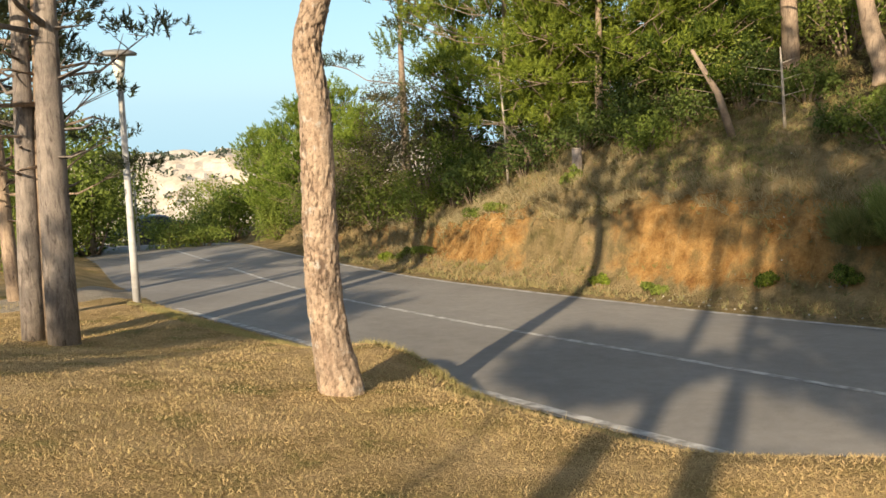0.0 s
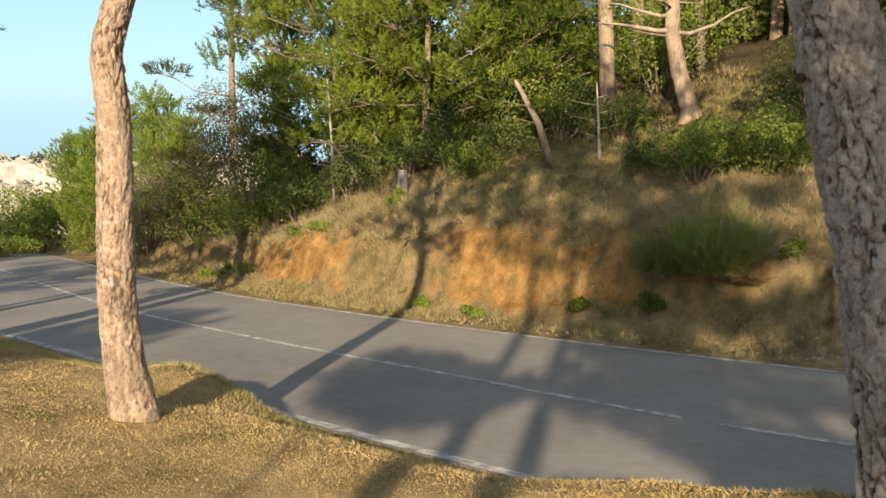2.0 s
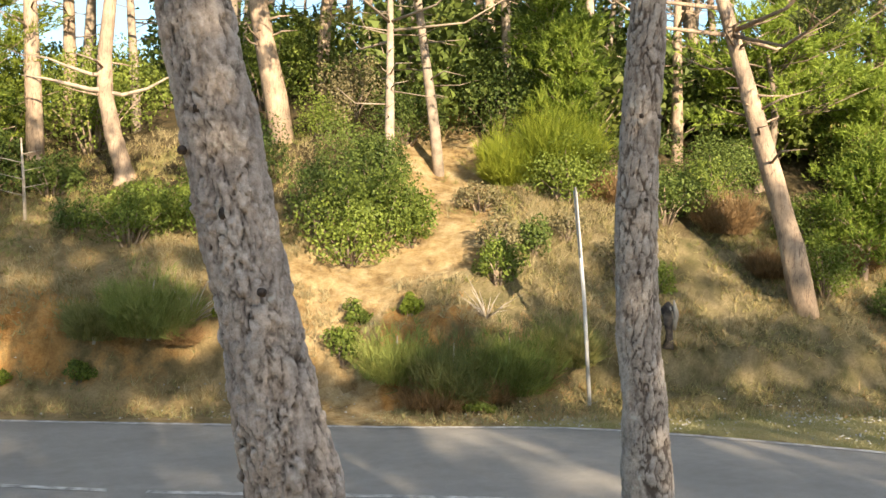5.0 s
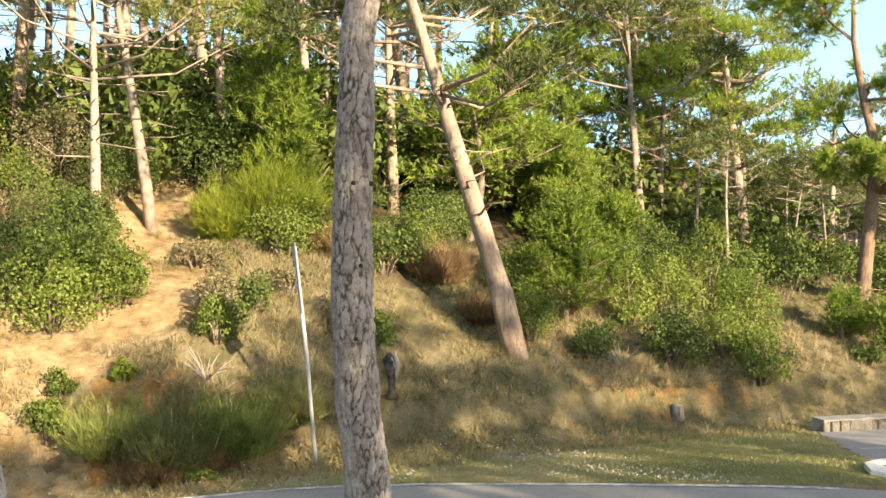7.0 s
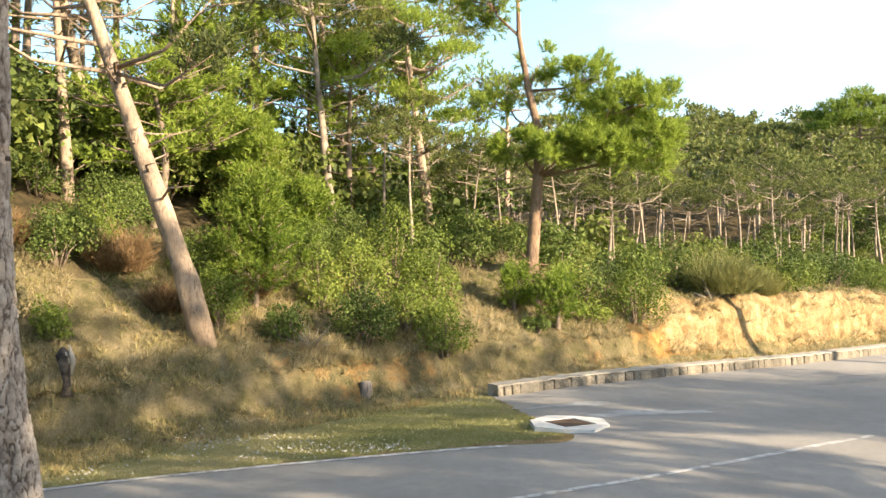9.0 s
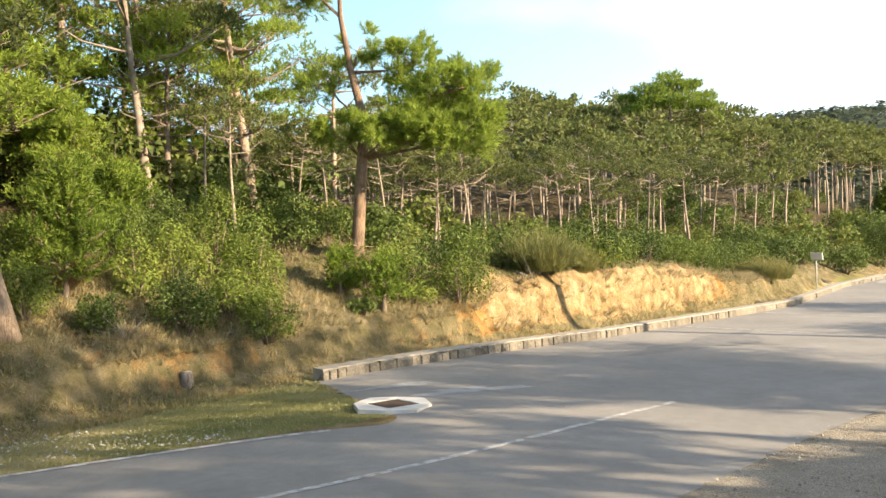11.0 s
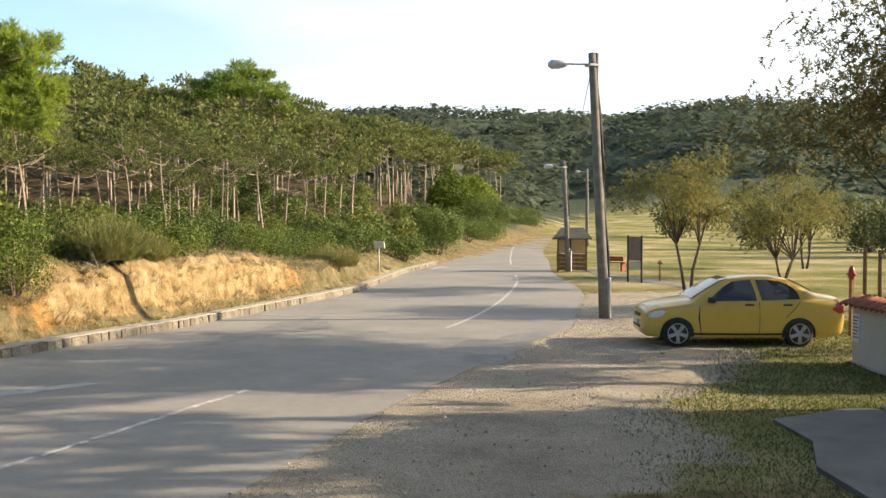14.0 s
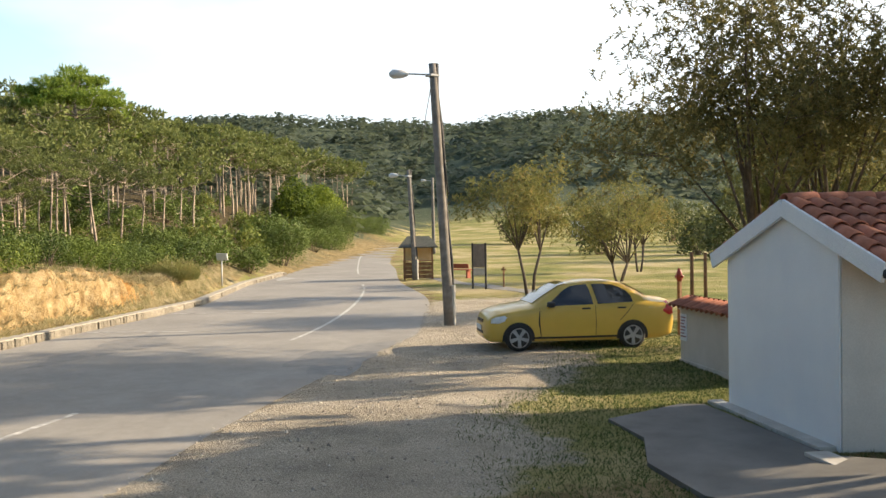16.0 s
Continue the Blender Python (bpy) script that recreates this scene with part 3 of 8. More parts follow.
    cover["soil"] = np.where(u > 0.1, step(u, 0.15, 0.4) * (1 - step(u, face * 0.8, face * 1.15)) * np.interp(w, idx, [.3, .4, .6, .7, .8, 1, .6, .35, .45, .7, .8, .9, 1.2, 1.1, .6, .8, .8, .5, .5]) * (0.62 + 0.75 * fractal(x, y, 0.45, 3, 6.0)), 0.0)
    cover["upper"] = np.where(u > 0, step(w, 5.6, 6.6), 0.0)
    path, _ = side(x, y, PATH_LINE)
    cover["soil"] = np.where(w > 10.0, cover["soil"] * (0.45 + 0.9 * sandy) + 0.35 * sandy * step(q, 0.05, 0.3) * (1 - step(q, 0.85, 1.05)), cover["soil"])
    cover["sand"] = np.where(w > 10.3, cover["soil"] * sandy, 0.0)
    cover["sand"] = np.maximum(cover["sand"], 1.5 * (1 - step(np.abs(path), 0.65, 1.2)) * np.where((w > 5) & (w < 9.5) & (up < 9), 1.0, 0.0))
    walkway, _ = side(x, y, WALK_LINE)
    cover["gravel"] = np.maximum(cover["gravel"], 1.2 * (1 - step(np.abs(walkway), 0.5, 0.9)) * np.where((x < -5.5) & (y < 19), 1.0, 0.0))
    cover["forest"] = np.where(u > 2.5, step(u, 2.5, 6.0), 0.0) * 0.8
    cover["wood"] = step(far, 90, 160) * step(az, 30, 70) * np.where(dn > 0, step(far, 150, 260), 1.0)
    return z, cover


def ground_z(x, y):
    return float(terrain(np.array([x]), np.array([y]))[0][0])


def build_ground():
    def lines(lo, hi, fine):
        """Evenly spaced between lo and hi, growing apart beyond."""
        out = fine * np.cumsum(1.115 ** np.arange(1, 66))
        out = out[out < 1700]
        return np.r_[lo - out[::-1], np.arange(lo, hi, fine), hi + out]
    X, Y = np.meshgrid(lines(-8.0, 38.0, 0.17), lines(-14.0, 26.0, 0.17), indexing="ij")
    n = X.shape[1]
    Z, cover = terrain(X, Y)
    verts = np.stack([X, Y, Z], -1).reshape(-1, 3)
    i, j = np.meshgrid(np.arange(X.shape[0] - 1), np.arange(n - 1), indexing="ij")
    q = (i * n + j).reshape(-1)
    faces = np.stack([q, q + n, q + n + 1, q + 1], -1)
    me = bpy.data.meshes.new("ground")
    me.from_pydata(verts, [], faces)
    for name, v in cover.items():
        at = me.attributes.new(name, "FLOAT", "POINT")
        at.data.foreach_set("value", np.ascontiguousarray(v.reshape(-1), dtype=np.float32))
    ob = link_mesh("ground", me, GROUND, smooth=True)
    return tagged(ob, "sloping ground of dry lawn, gravel, orange soil and forest floor", "ground", kind="structure")


def resample(line, count):
    line = np.asarray(line, float)
    s = np.r_[0, np.cumsum(np.hypot(*np.diff(line, axis=0).T))]
    k = np.linspace(0, s[-1], count)
    return np.stack([np.interp(k, s, line[:, 0]), np.interp(k, s, line[:, 1])], -1)


def smooth_line(line, count=160):
    """Catmull-Rom through the corners, evenly spaced by corner."""
    p = np.vstack([2 * line[0] - line[1], line, 2 * line[-1] - line[-2]])
    out = []
    per = max(2, count // (len(line) - 1))
    for i in range(1, len(p) - 2):
        for t in np.linspace(0, 1, per, endpoint=False):
            a, b_, c, d = p[i - 1], p[i], p[i + 1], p[i + 2]
            out.append(0.5 * (2 * b_ + (c - a) * t + (2 * a - 5 * b_ + 4 * c - d) * t * t + (3 * b_ - a - 3 * c + d) * t ** 3))
    out.append(p[-2])
    return np.array(out)


def build_road():
    per = 8
    near, far = smooth_line(NEAR, per * (len(NEAR) - 1)), smooth_line(FAR, per * (len(FAR) - 1))
    m, cross = len(near), 14
    verts, faces = [], []
    for i in range(m):
        for k in range(cross + 1):
            p = near[i] + (far[i] - near[i]) * k / cross
            verts.append((p[0], p[1], float(road_z(p[0], p[1])) - (0.004 if k in (0, cross) else 0.0)))
    for i in range(m - 1):
        for k in range(cross):
            a = i * (cross + 1) + k
            faces.append((a, a + cross + 1, a + cross + 2, a + 1))
    road = raw("road", verts, faces, ASPHALT, smooth=True)
    return tagged(road, "grey worn asphalt road with a parking bay along its kerb", "road", kind="structure")


def stripe(line, a, b, width, parent, lift=0.006, name="road_line"):
    """A painted line along part of a polyline, from a to b metres along it."""
    s = np.r_[0, np.cumsum(np.hypot(*np.diff(line, axis=0).T))]
    n = max(2, int((b - a) / 0.5))
    k = np.linspace(a, b, n)
    x, y = np.interp(k, s, line[:, 0]), np.interp(k, s, line[:, 1])
    tx, ty = np.gradient(x), np.gradient(y)
    L = np.hypot(tx, ty)
    nx, ny = -ty / L * width / 2, tx / L * width / 2
    verts, faces = [], []
    for i in range(n):
        for sx in (-1, 1):
            px, py = x[i] + sx * nx[i], y[i] + sx * ny[i]
            verts.append((px, py, float(road_z(px, py)) + lift))
    for i in range(n - 1):
        faces.append((2 * i, 2 * i + 2, 2 * i + 3, 2 * i + 1))
    return raw(name, verts, faces, WHITE_LINE, parent)


ground = build_ground()
road = build_road()


# ---- plants ----
def unit(v):
    return v / np.maximum(np.linalg.norm(v, axis=-1, keepdims=True), 1e-9)


def blades(rs, centres, dirs, length, width, n, spread):
    """n thin triangles from every centre, roughly along its direction."""
    c = np.repeat(centres, n, 0)
    d = unit(np.repeat(dirs, n, 0) + rs.normal(size=c.shape) * spread)
    ln = length * rs.uniform(0.55, 1.2, (len(c), 1))
    s = unit(np.cross(d, rs.normal(size=c.shape))) * width / 2
    return np.stack([c - s, c + s, c + d * ln], 1)


def shoots(rs, centres, dirs, length, width, n):
    """n needles round every shoot, which is about as long as two needles."""
    u = np.tile(np.linspace(0, 1, n), len(centres))[:, None]
    d = np.repeat(dirs, n, 0)
    c = np.repeat(centres, n, 0) + d * (u - 0.35) * length * 1.3
    r = rs.normal(size=c.shape)
    r = unit(r - d * np.sum(r * d, -1, keepdims=True))
    way = unit(d * (0.35 + 0.75 * u) + r * 0.8)
    ln = length * rs.uniform(0.6, 1.1, (len(c), 1))
    s = unit(np.cross(way, rs.normal(size=c.shape))) * width / 2
    return np.stack([c - s, c + s, c + way * ln], 1)


def leaf_tris(rs, pos, out, size, loose=0.7):
    """One pointed leaf at every place, facing roughly outwards."""
    nrm = unit(out + rs.normal(size=pos.shape) * loose)
    a = unit(np.cross(nrm, rs.normal(size=pos.shape)))
    b = np.cross(nrm, a)
    k = size * rs.uniform(0.6, 1.3, (len(pos), 1))
    return np.stack([pos - a * k * 0.5, pos + a * k * 0.45 + b * k * 0.12, pos + b * k * 0.75], 1)


def thing(name, x, y, z=None, turn=0.0):
    ob = new(name)
    ob.empty_display_size = 0.1
    ob.matrix_world = pose(x, y, ground_z(x, y) if z is None else z, 0, 0, turn)
    return ob


def worley(p, seed):
    """Distance to the nearest cell, the gap to the next one, and a random number of the nearest cell."""
    base = np.floor(p)
    f1, f2, own = np.full(len(p), 9.0), np.full(len(p), 9.0), np.zeros(len(p))
    for i, j, k in [(a, b, c) for a in (-1, 0, 1) for b in (-1, 0, 1) for c in (-1, 0, 1)]:
        c = base + (i, j, k)
        h = np.stack([np.sin(c @ np.array(w) + seed) * 43758.5453 for w in ((127.1, 311.7, 74.7), (269.5, 183.3, 246.1), (113.5, 271.9, 124.6))], -1)
        h -= np.floor(h)
        d = np.linalg.norm(c + 0.1 + 0.8 * h - p, axis=-1)
        near = d < f1
        f2 = np.where(near, f1, np.minimum(f2, d))
        own = np.where(near, h[:, 0], own)
        f1 = np.minimum(f1, d)
    return f1, f2 - f1, own


def plated_trunk(axis, radii, sides, pitch_, cell, tall, deep, material, parent, seed):
    """A trunk with modelled bark: upright plates with ragged furrows between them."""
    a = np.array([tuple(p) for p in axis])
    s_ = np.r_[0, np.cumsum(np.linalg.norm(np.diff(a, axis=0), axis=1))]
    low = min(s_[-1] * 0.6, 4.6)
    k = np.r_[np.linspace(0, low, int(low / pitch_), endpoint=False), np.linspace(low, s_[-1], int((s_[-1] - low) / pitch_ / 4))]
    n = len(k)
    line = smooth_line(a[:, :2], 12 * (len(a) - 1))
    ks = np.linspace(0, len(a) - 1, len(line))
    where = np.interp(k, s_, np.arange(len(a)))
    cx, cy, cz = np.interp(where, ks, line[:, 0]), np.interp(where, ks, line[:, 1]), np.interp(k, s_, a[:, 2])
    rad = np.interp(k, s_, radii)
    th = np.linspace(0, 2 * np.pi, sides, endpoint=False)
    out = np.stack(np.broadcast_arrays(np.cos(th)[None], np.sin(th)[None], np.zeros((n, sides))), -1)
    p = np.stack([cx[:, None] + out[..., 0] * rad[:, None], cy[:, None] + out[..., 1] * rad[:, None], np.broadcast_to(cz[:, None], (n, sides))], -1).reshape(-1, 3)
    flat_ = out.reshape(-1, 3)
    wob = np.stack([fractal(p[:, 0] * 9 + p[:, 2] * 6, p[:, 1] * 9 - p[:, 2] * 4, 1.0, 4, seed + q) for q in (0.0, 7.0, 19.0)], -1)
    q1 = p * np.array([1 / cell, 1 / cell, 1 / tall]) + wob * np.array([0.9, 0.9, 1.3])
    _, g1, t1 = worley(q1, seed)
    _, g2, t2 = worley(q1 * 2.3 + 5.0, seed + 3)
    # furrows run on for a while and heal over
    open_ = np.clip(0.75 + 1.3 * fractal(p[:, 0] * 5 + p[:, 2] * 1.6, p[:, 1] * 5 - p[:, 2] * 1.3, 1.0, 3, seed + 11), 0, 1)
    gape = 0.30 if cell > 0.05 else 0.20
    fur = 1 - (1 - np.clip(g1 / gape, 0, 1)) * open_ - 0.5 * (1 - np.clip(g2 / 0.16, 0, 1)) * (1 - 0.5 * open_)
    fur = np.clip(fur, 0, 1)
    rise = deep * (fur - 1.0) + deep * 0.55 * (t1 - 0.5) + deep * 0.3 * (t2 - 0.5) + deep * 0.25 * wob[:, 0] + 0.05 * np.repeat(rad, sides) * fractal(p[:, 0] * 3 + p[:, 2], p[:, 1] * 3 + p[:, 2] * 2, 1.0, 2, seed)
    v = p + flat_ * rise[:, None]
    i, j = np.meshgrid(np.arange(n - 1), np.arange(sides), indexing="ij")
    j2 = (j + 1) % sides
    f = np.stack([i * sides + j, i * sides + j2, (i + 1) * sides + j2, (i + 1) * sides + j], -1).reshape(-1, 4)
    me = bpy.data.meshes.new("trunk")
    me.from_pydata(v, [], f)
    for name, val in (("furrow", fur), ("tone", np.clip(0.65 * t1 + 0.35 * t2, 0, 1))):
        me.attributes.new(name, "FLOAT", "POINT").data.foreach_set("value", val.astype(np.float32))
    return link_mesh("trunk", me, material, parent, smooth=True)


def pine(seed, height, r0, axis=None, lean=(0.0, 0.0), start=0.5, radius=2.0, limbs=26, tufts=16, needle=0.2, width=0.02, per=8,
         leaves=None, bark=None, flat=0.35, rise=0.25, snags=7, sides=9, dome=0.55, name="pine_tree", wiggle=0.12, clump=0.055, plumes=None, shoot=18, plates=None):
    """A pine about its own base: a tapering trunk with limbs and dead snags, and a crown of needle tufts."""
    rs, rng = np.random.RandomState(seed), random.Random(seed)
    top = Vector((lean[0] * height, lean[1] * height, height))
    if axis is None:
        n = 9
        w1, w2 = rng.uniform(-1, 1), rng.uniform(-1, 1)
        axis = []
        for i in range(n):
            t = i / (n - 1)
            axis.append(Vector((top.x * t + wiggle * w1 * math.sin(3.1 * t) * 2, top.y * t + wiggle * w2 * math.sin(4.0 * t) * 2, height * t - 0.25 * (1 - t))))
    axis = [Vector(a) for a in axis]
    zs = [a.z for a in axis]

    def at(t):
        z = height * t
        k = max(i for i in range(len(axis) - 1) if axis[i].z <= z or i == 0)
        f = (z - axis[k].z) / max(1e-6, axis[k + 1].z - axis[k].z)
        return axis[k].lerp(axis[k + 1], max(0, min(1, f)))

    wood = Soup()
    fine_axis = []
    for i in range(len(axis) - 1):
        m = 5 if sides > 10 else 2
        for k in range(m):
            fine_axis.append(axis[i].lerp(axis[i + 1], k / m))
    fine_axis.append(axis[-1])
    rad = []
    for p in fine_axis:
        t = max(0.0, p.z / height)
        rad.append(max(0.012, r0 * (1.0 - 0.75 * t) * (1 + 0.35 * math.exp(-max(0, p.z + 0.1) * 5))))
    if plates is None:
        wood.tube(fine_axis[:-1], rad[:-1], sides, 0.10, rng)
    cen, dr = [], []
    for i in range(limbs):
        t = start + (1 - start) * ((i + rng.random()) / limbs) ** 0.9
        q = (t - start) / (1 - start)
        ln = radius * (math.sqrt(max(0.02, 1 - (q - dome * 0.35) ** 2 / (1 - dome * 0.35) ** 2)) * 0.85 + 0.15) * rng.uniform(0.6, 1.15)
        az = i * 2.39996 + rng.uniform(-0.5, 0.5)
        el = rise * (0.2 + 1.4 * q) + rng.uniform(-0.15, 0.2)
        b0 = at(t * 0.97)
        tip = b0 + Vector((math.cos(az) * math.cos(el), math.sin(az) * math.cos(el), math.sin(el))) * ln
        mid = b0.lerp(tip, 0.5) + Vector((0, 0, -0.06 * ln))
        wood.tube([b0, mid, tip], [r0 * 0.22 * (1.2 - q), r0 * 0.13, 0.008], 4)
        # pads of plumes: short shoots that point outwards and up, bare limb between them
        m = max(3, int(tufts * per * (0.5 + ln / radius) / shoot))
        pads = plumes or max(2, int(1.5 + ln * 1.6))
        pu = np.linspace(0.42 if start > 0.2 else 0.2, 1.0, pads) + rs.uniform(-0.06, 0.06, pads)
        sway = rs.normal(size=(pads, 3)) * np.array([0.17, 0.17, 0.16 * flat]) * ln * (0.35 + 0.65 * pu[:, None])
        hub = np.array(b0)[None] * (1 - pu[:, None]) + np.array(tip)[None] * pu[:, None] + sway
        hub[:, 2] += 0.08 * ln * flat
        for h_ in hub:
            wood.tube([b0.lerp(tip, 0.3 + 0.4 * rng.random()), tuple(h_)], [r0 * 0.08 + 0.004, 0.004], 3)
        which = rs.randint(0, pads, m)
        o = rs.normal(size=(m, 3))
        o[:, 2] = np.abs(o[:, 2]) * (0.35 + 0.75 * flat) - 0.12
        o = unit(o) * np.array([1.0, 1.0, 0.5 + 0.5 * flat]) * rs.uniform(0.45, 1.0, (m, 1))
        size = (0.16 + clump * radius) * 1.75 * rs.uniform(0.75, 1.25, (pads, 1))
        cen.append(hub[which] + o * size[which])
        dr.append(unit(np.array([math.cos(az) * 0.35, math.sin(az) * 0.35, 0.55])[None] + o * 0.9))
    for i in range(snags):
        t = start * rng.uniform(0.35, 1.0)
        az = rng.uniform(0, 6.28)
        b0 = at(t)
        ln = rng.uniform(0.25, 0.9) * min(1.3, radius * 0.6)
        e1 = b0 + Vector((math.cos(az), math.sin(az), rng.uniform(-0.1, 0.35))) * ln * 0.6
        e2 = e1 + Vector((math.cos(az + 0.5), math.sin(az + 0.5), rng.uniform(-0.2, 0.4))) * ln * 0.5
        wood.tube([b0, e1, e2], [r0 * 0.14 + 0.006, r0 * 0.08 + 0.005, 0.004], 4)
    ob = new(name)
    ob.empty_display_size = 0.1
    if plates is not None:
        plated_trunk(axis, [max(0.02, r0 * (1.0 - 0.75 * max(0.0, p.z / height)) * (1 + 0.35 * math.exp(-max(0, p.z + 0.1) * 5))) for p in axis], *plates, ob, seed)
    wood.link("limbs" if plates is not None else "trunk", bark or BARK_FAR, ob)
    if limbs:
        c, d = np.concatenate(cen), np.concatenate(dr)
        tri_soup("crown", shoots(rs, c, d, needle, width, shoot), leaves or NEEDLES, ob)
    return ob


def umbrella(seed, height, r0, radius, lean=(0.0, 0.0), pads=13, per=34, needle=0.16, width=0.03, shoot=9, leaves=None, bark=None, fork=0.56, sides=7, wiggle=0.25, snags=8, depth=0.34, name="pine_tree"):
    """A wind-flattened pine: a crooked bare trunk, a few spreading limbs and flat pads of needles in layers."""
    rs, rng = np.random.RandomState(seed), random.Random(seed)
    ob = new(name)
    ob.empty_display_size = 0.1
    w1, w2, ph = rng.uniform(-1, 1), rng.uniform(-1, 1), rng.uniform(0, 6)
    axis = []
    for i in range(9):
        t = i / 8
        axis.append(Vector((lean[0] * height * t + wiggle * w1 * math.sin(4.2 * t + ph) * t, lean[1] * height * t + wiggle * w2 * math.sin(5.0 * t + ph) * t, height * 0.93 * t - (0.3 if i == 0 else 0))))
    wood = Soup()
    wood.tube(axis, [r0 * (1.2 - 0.95 * i / 8) for i in range(9)], sides, 0.12, rng)

    def at(t):
        k = min(7.999, max(0.0, t * 8))
        return axis[int(k)].lerp(axis[int(k) + 1], k - int(k))
    cen, dr = [], []
    for i in range(pads):
        q = (i + 0.5) / pads
        rho = radius * math.sqrt(q) * rng.uniform(0.8, 1.1)
        az = i * 2.39996 + rng.uniform(-0.35, 0.35)
        z = height * (1 - depth * (rho / radius) ** 2 * rng.uniform(0.5, 1.2)) - height * rng.uniform(0, 0.10)
        tz = min(0.97, max(fork, (z - 0.35 * rho) / height / 0.93))
        b0 = at(tz)
        top = at(min(1.0, z / height / 0.93))
        hub = Vector((top.x + math.cos(az) * rho, top.y + math.sin(az) * rho, z))
        mid = b0.lerp(hub, 0.55) + Vector((rng.uniform(-.1, .1), rng.uniform(-.1, .1), -0.12 * rho))
        wood.tube([b0, mid, hub], [0.012 + r0 * 0.20, 0.009 + r0 * 0.12, 0.008], 4)
        pr = radius * rng.uniform(0.20, 0.33)
        for k in range(3):
            t_ = rng.uniform(0, 6.28)
            wood.tube([mid.lerp(hub, rng.uniform(0.3, 1)), hub + Vector((math.cos(t_) * pr * 0.8, math.sin(t_) * pr * 0.8, 0.05))], [0.006 + r0 * 0.06, 0.005], 3)
        a, e = rs.uniform(0, 6.283, per), np.sqrt(rs.uniform(0, 1, per))
        o = np.stack([np.cos(a) * e, np.sin(a) * e * rng.uniform(0.7, 1.0), 0.30 * (1 - e ** 2) + rs.normal(size=per) * 0.10], -1)
        cen.append(np.array(hub)[None] + o * pr)
        dr.append(unit(np.stack([np.cos(a) * e * 0.75, np.sin(a) * e * 0.75, np.full(per, 0.75)], -1) + rs.normal(size=(per, 3)) * 0.3))
    for i in range(snags):
        b0 = at(rng.uniform(0.22, fork + 0.1))
        t_, ln = rng.uniform(0, 6.283), rng.uniform(0.25, 1.0) * min(1.2, radius * 0.5)
        e1 = b0 + Vector((math.cos(t_), math.sin(t_), rng.uniform(-0.1, 0.45))) * ln * 0.6
        wood.tube([b0, e1, e1 + Vector((math.cos(t_ + 0.6), math.sin(t_ + 0.6), rng.uniform(-0.2, 0.5))) * ln * 0.5], [r0 * 0.16 + 0.005, r0 * 0.09 + 0.004, 0.004], 3)
    wood.link("trunk", bark or BARK_PALE, ob)
    tri_soup("crown", shoots(rs, np.concatenate(cen), np.concatenate(dr), needle, width, shoot), leaves or NEEDLES_WOOD, ob)
    return ob


def shrub(seed, h, r, leaves=None, leaf=0.085, density=1.0, name="shrub", lobes=11, needle=False):
    """A bush of several leafy lobes on a few stems, about its own base."""
    rs, rng = np.random.RandomState(seed), random.Random(seed)
    ob = new(name)
    ob.empty_display_size = 0.1
    stems = Soup()
    pos, out = [], []
    n = int((1500 * r * h + 500) * density * (0.085 / leaf) ** 1.3 / lobes)
    for k in range(lobes):
        a = k * 2.39996 + rng.uniform(-0.4, 0.4)
        q = math.sqrt((k + 0.5) / lobes)
        zc = h * rng.uniform(0.16, 0.74) * (1.12 - 0.45 * q)
        c = np.array([math.cos(a) * q * r * 0.72, math.sin(a) * q * r * 0.72, zc])
        rad = np.array([r * 0.42, r * 0.42, h * 0.26]) * rng.uniform(0.75, 1.2)
        d = unit(rs.normal(size=(n, 3)) + np.array([0, 0, 0.25]))
        shell = rs.uniform(0.55, 1.08, (n, 1)) ** 0.6
        lump = 1 + 0.22 * np.sin(d[:, :1] * 7 + k) * np.sin(d[:, 1:2] * 6 - k) * np.sin(d[:, 2:] * 5 + 2 * k)
        pos.append(c + d * rad * shell * lump)
        out.append(d)
        stems.tube([(c[0] * 0.15, c[1] * 0.15, -0.15), (c[0] * 0.5, c[1] * 0.5, zc * 0.5), tuple(c)], [0.025 + 0.012 * h, 0.018, 0.006], 4)
    pos, out = np.concatenate(pos), np.concatenate(out)
    keep = pos[:, 2] > 0.02
    pos, out = pos[keep], out[keep]
    stems.link("woody_base", BARK_FAR, ob)
    if needle:
        m = len(pos) // 3
        t = blades(rs, pos[:m], unit(out[:m] + np.array([0, 0, 0.5])), leaf * 2.2, leaf * 0.22, 6, 0.5)
    else:
        t = leaf_tris(rs, pos, out, leaf)
    tri_soup("foliage", t, leaves or LEAVES, ob)
    return ob


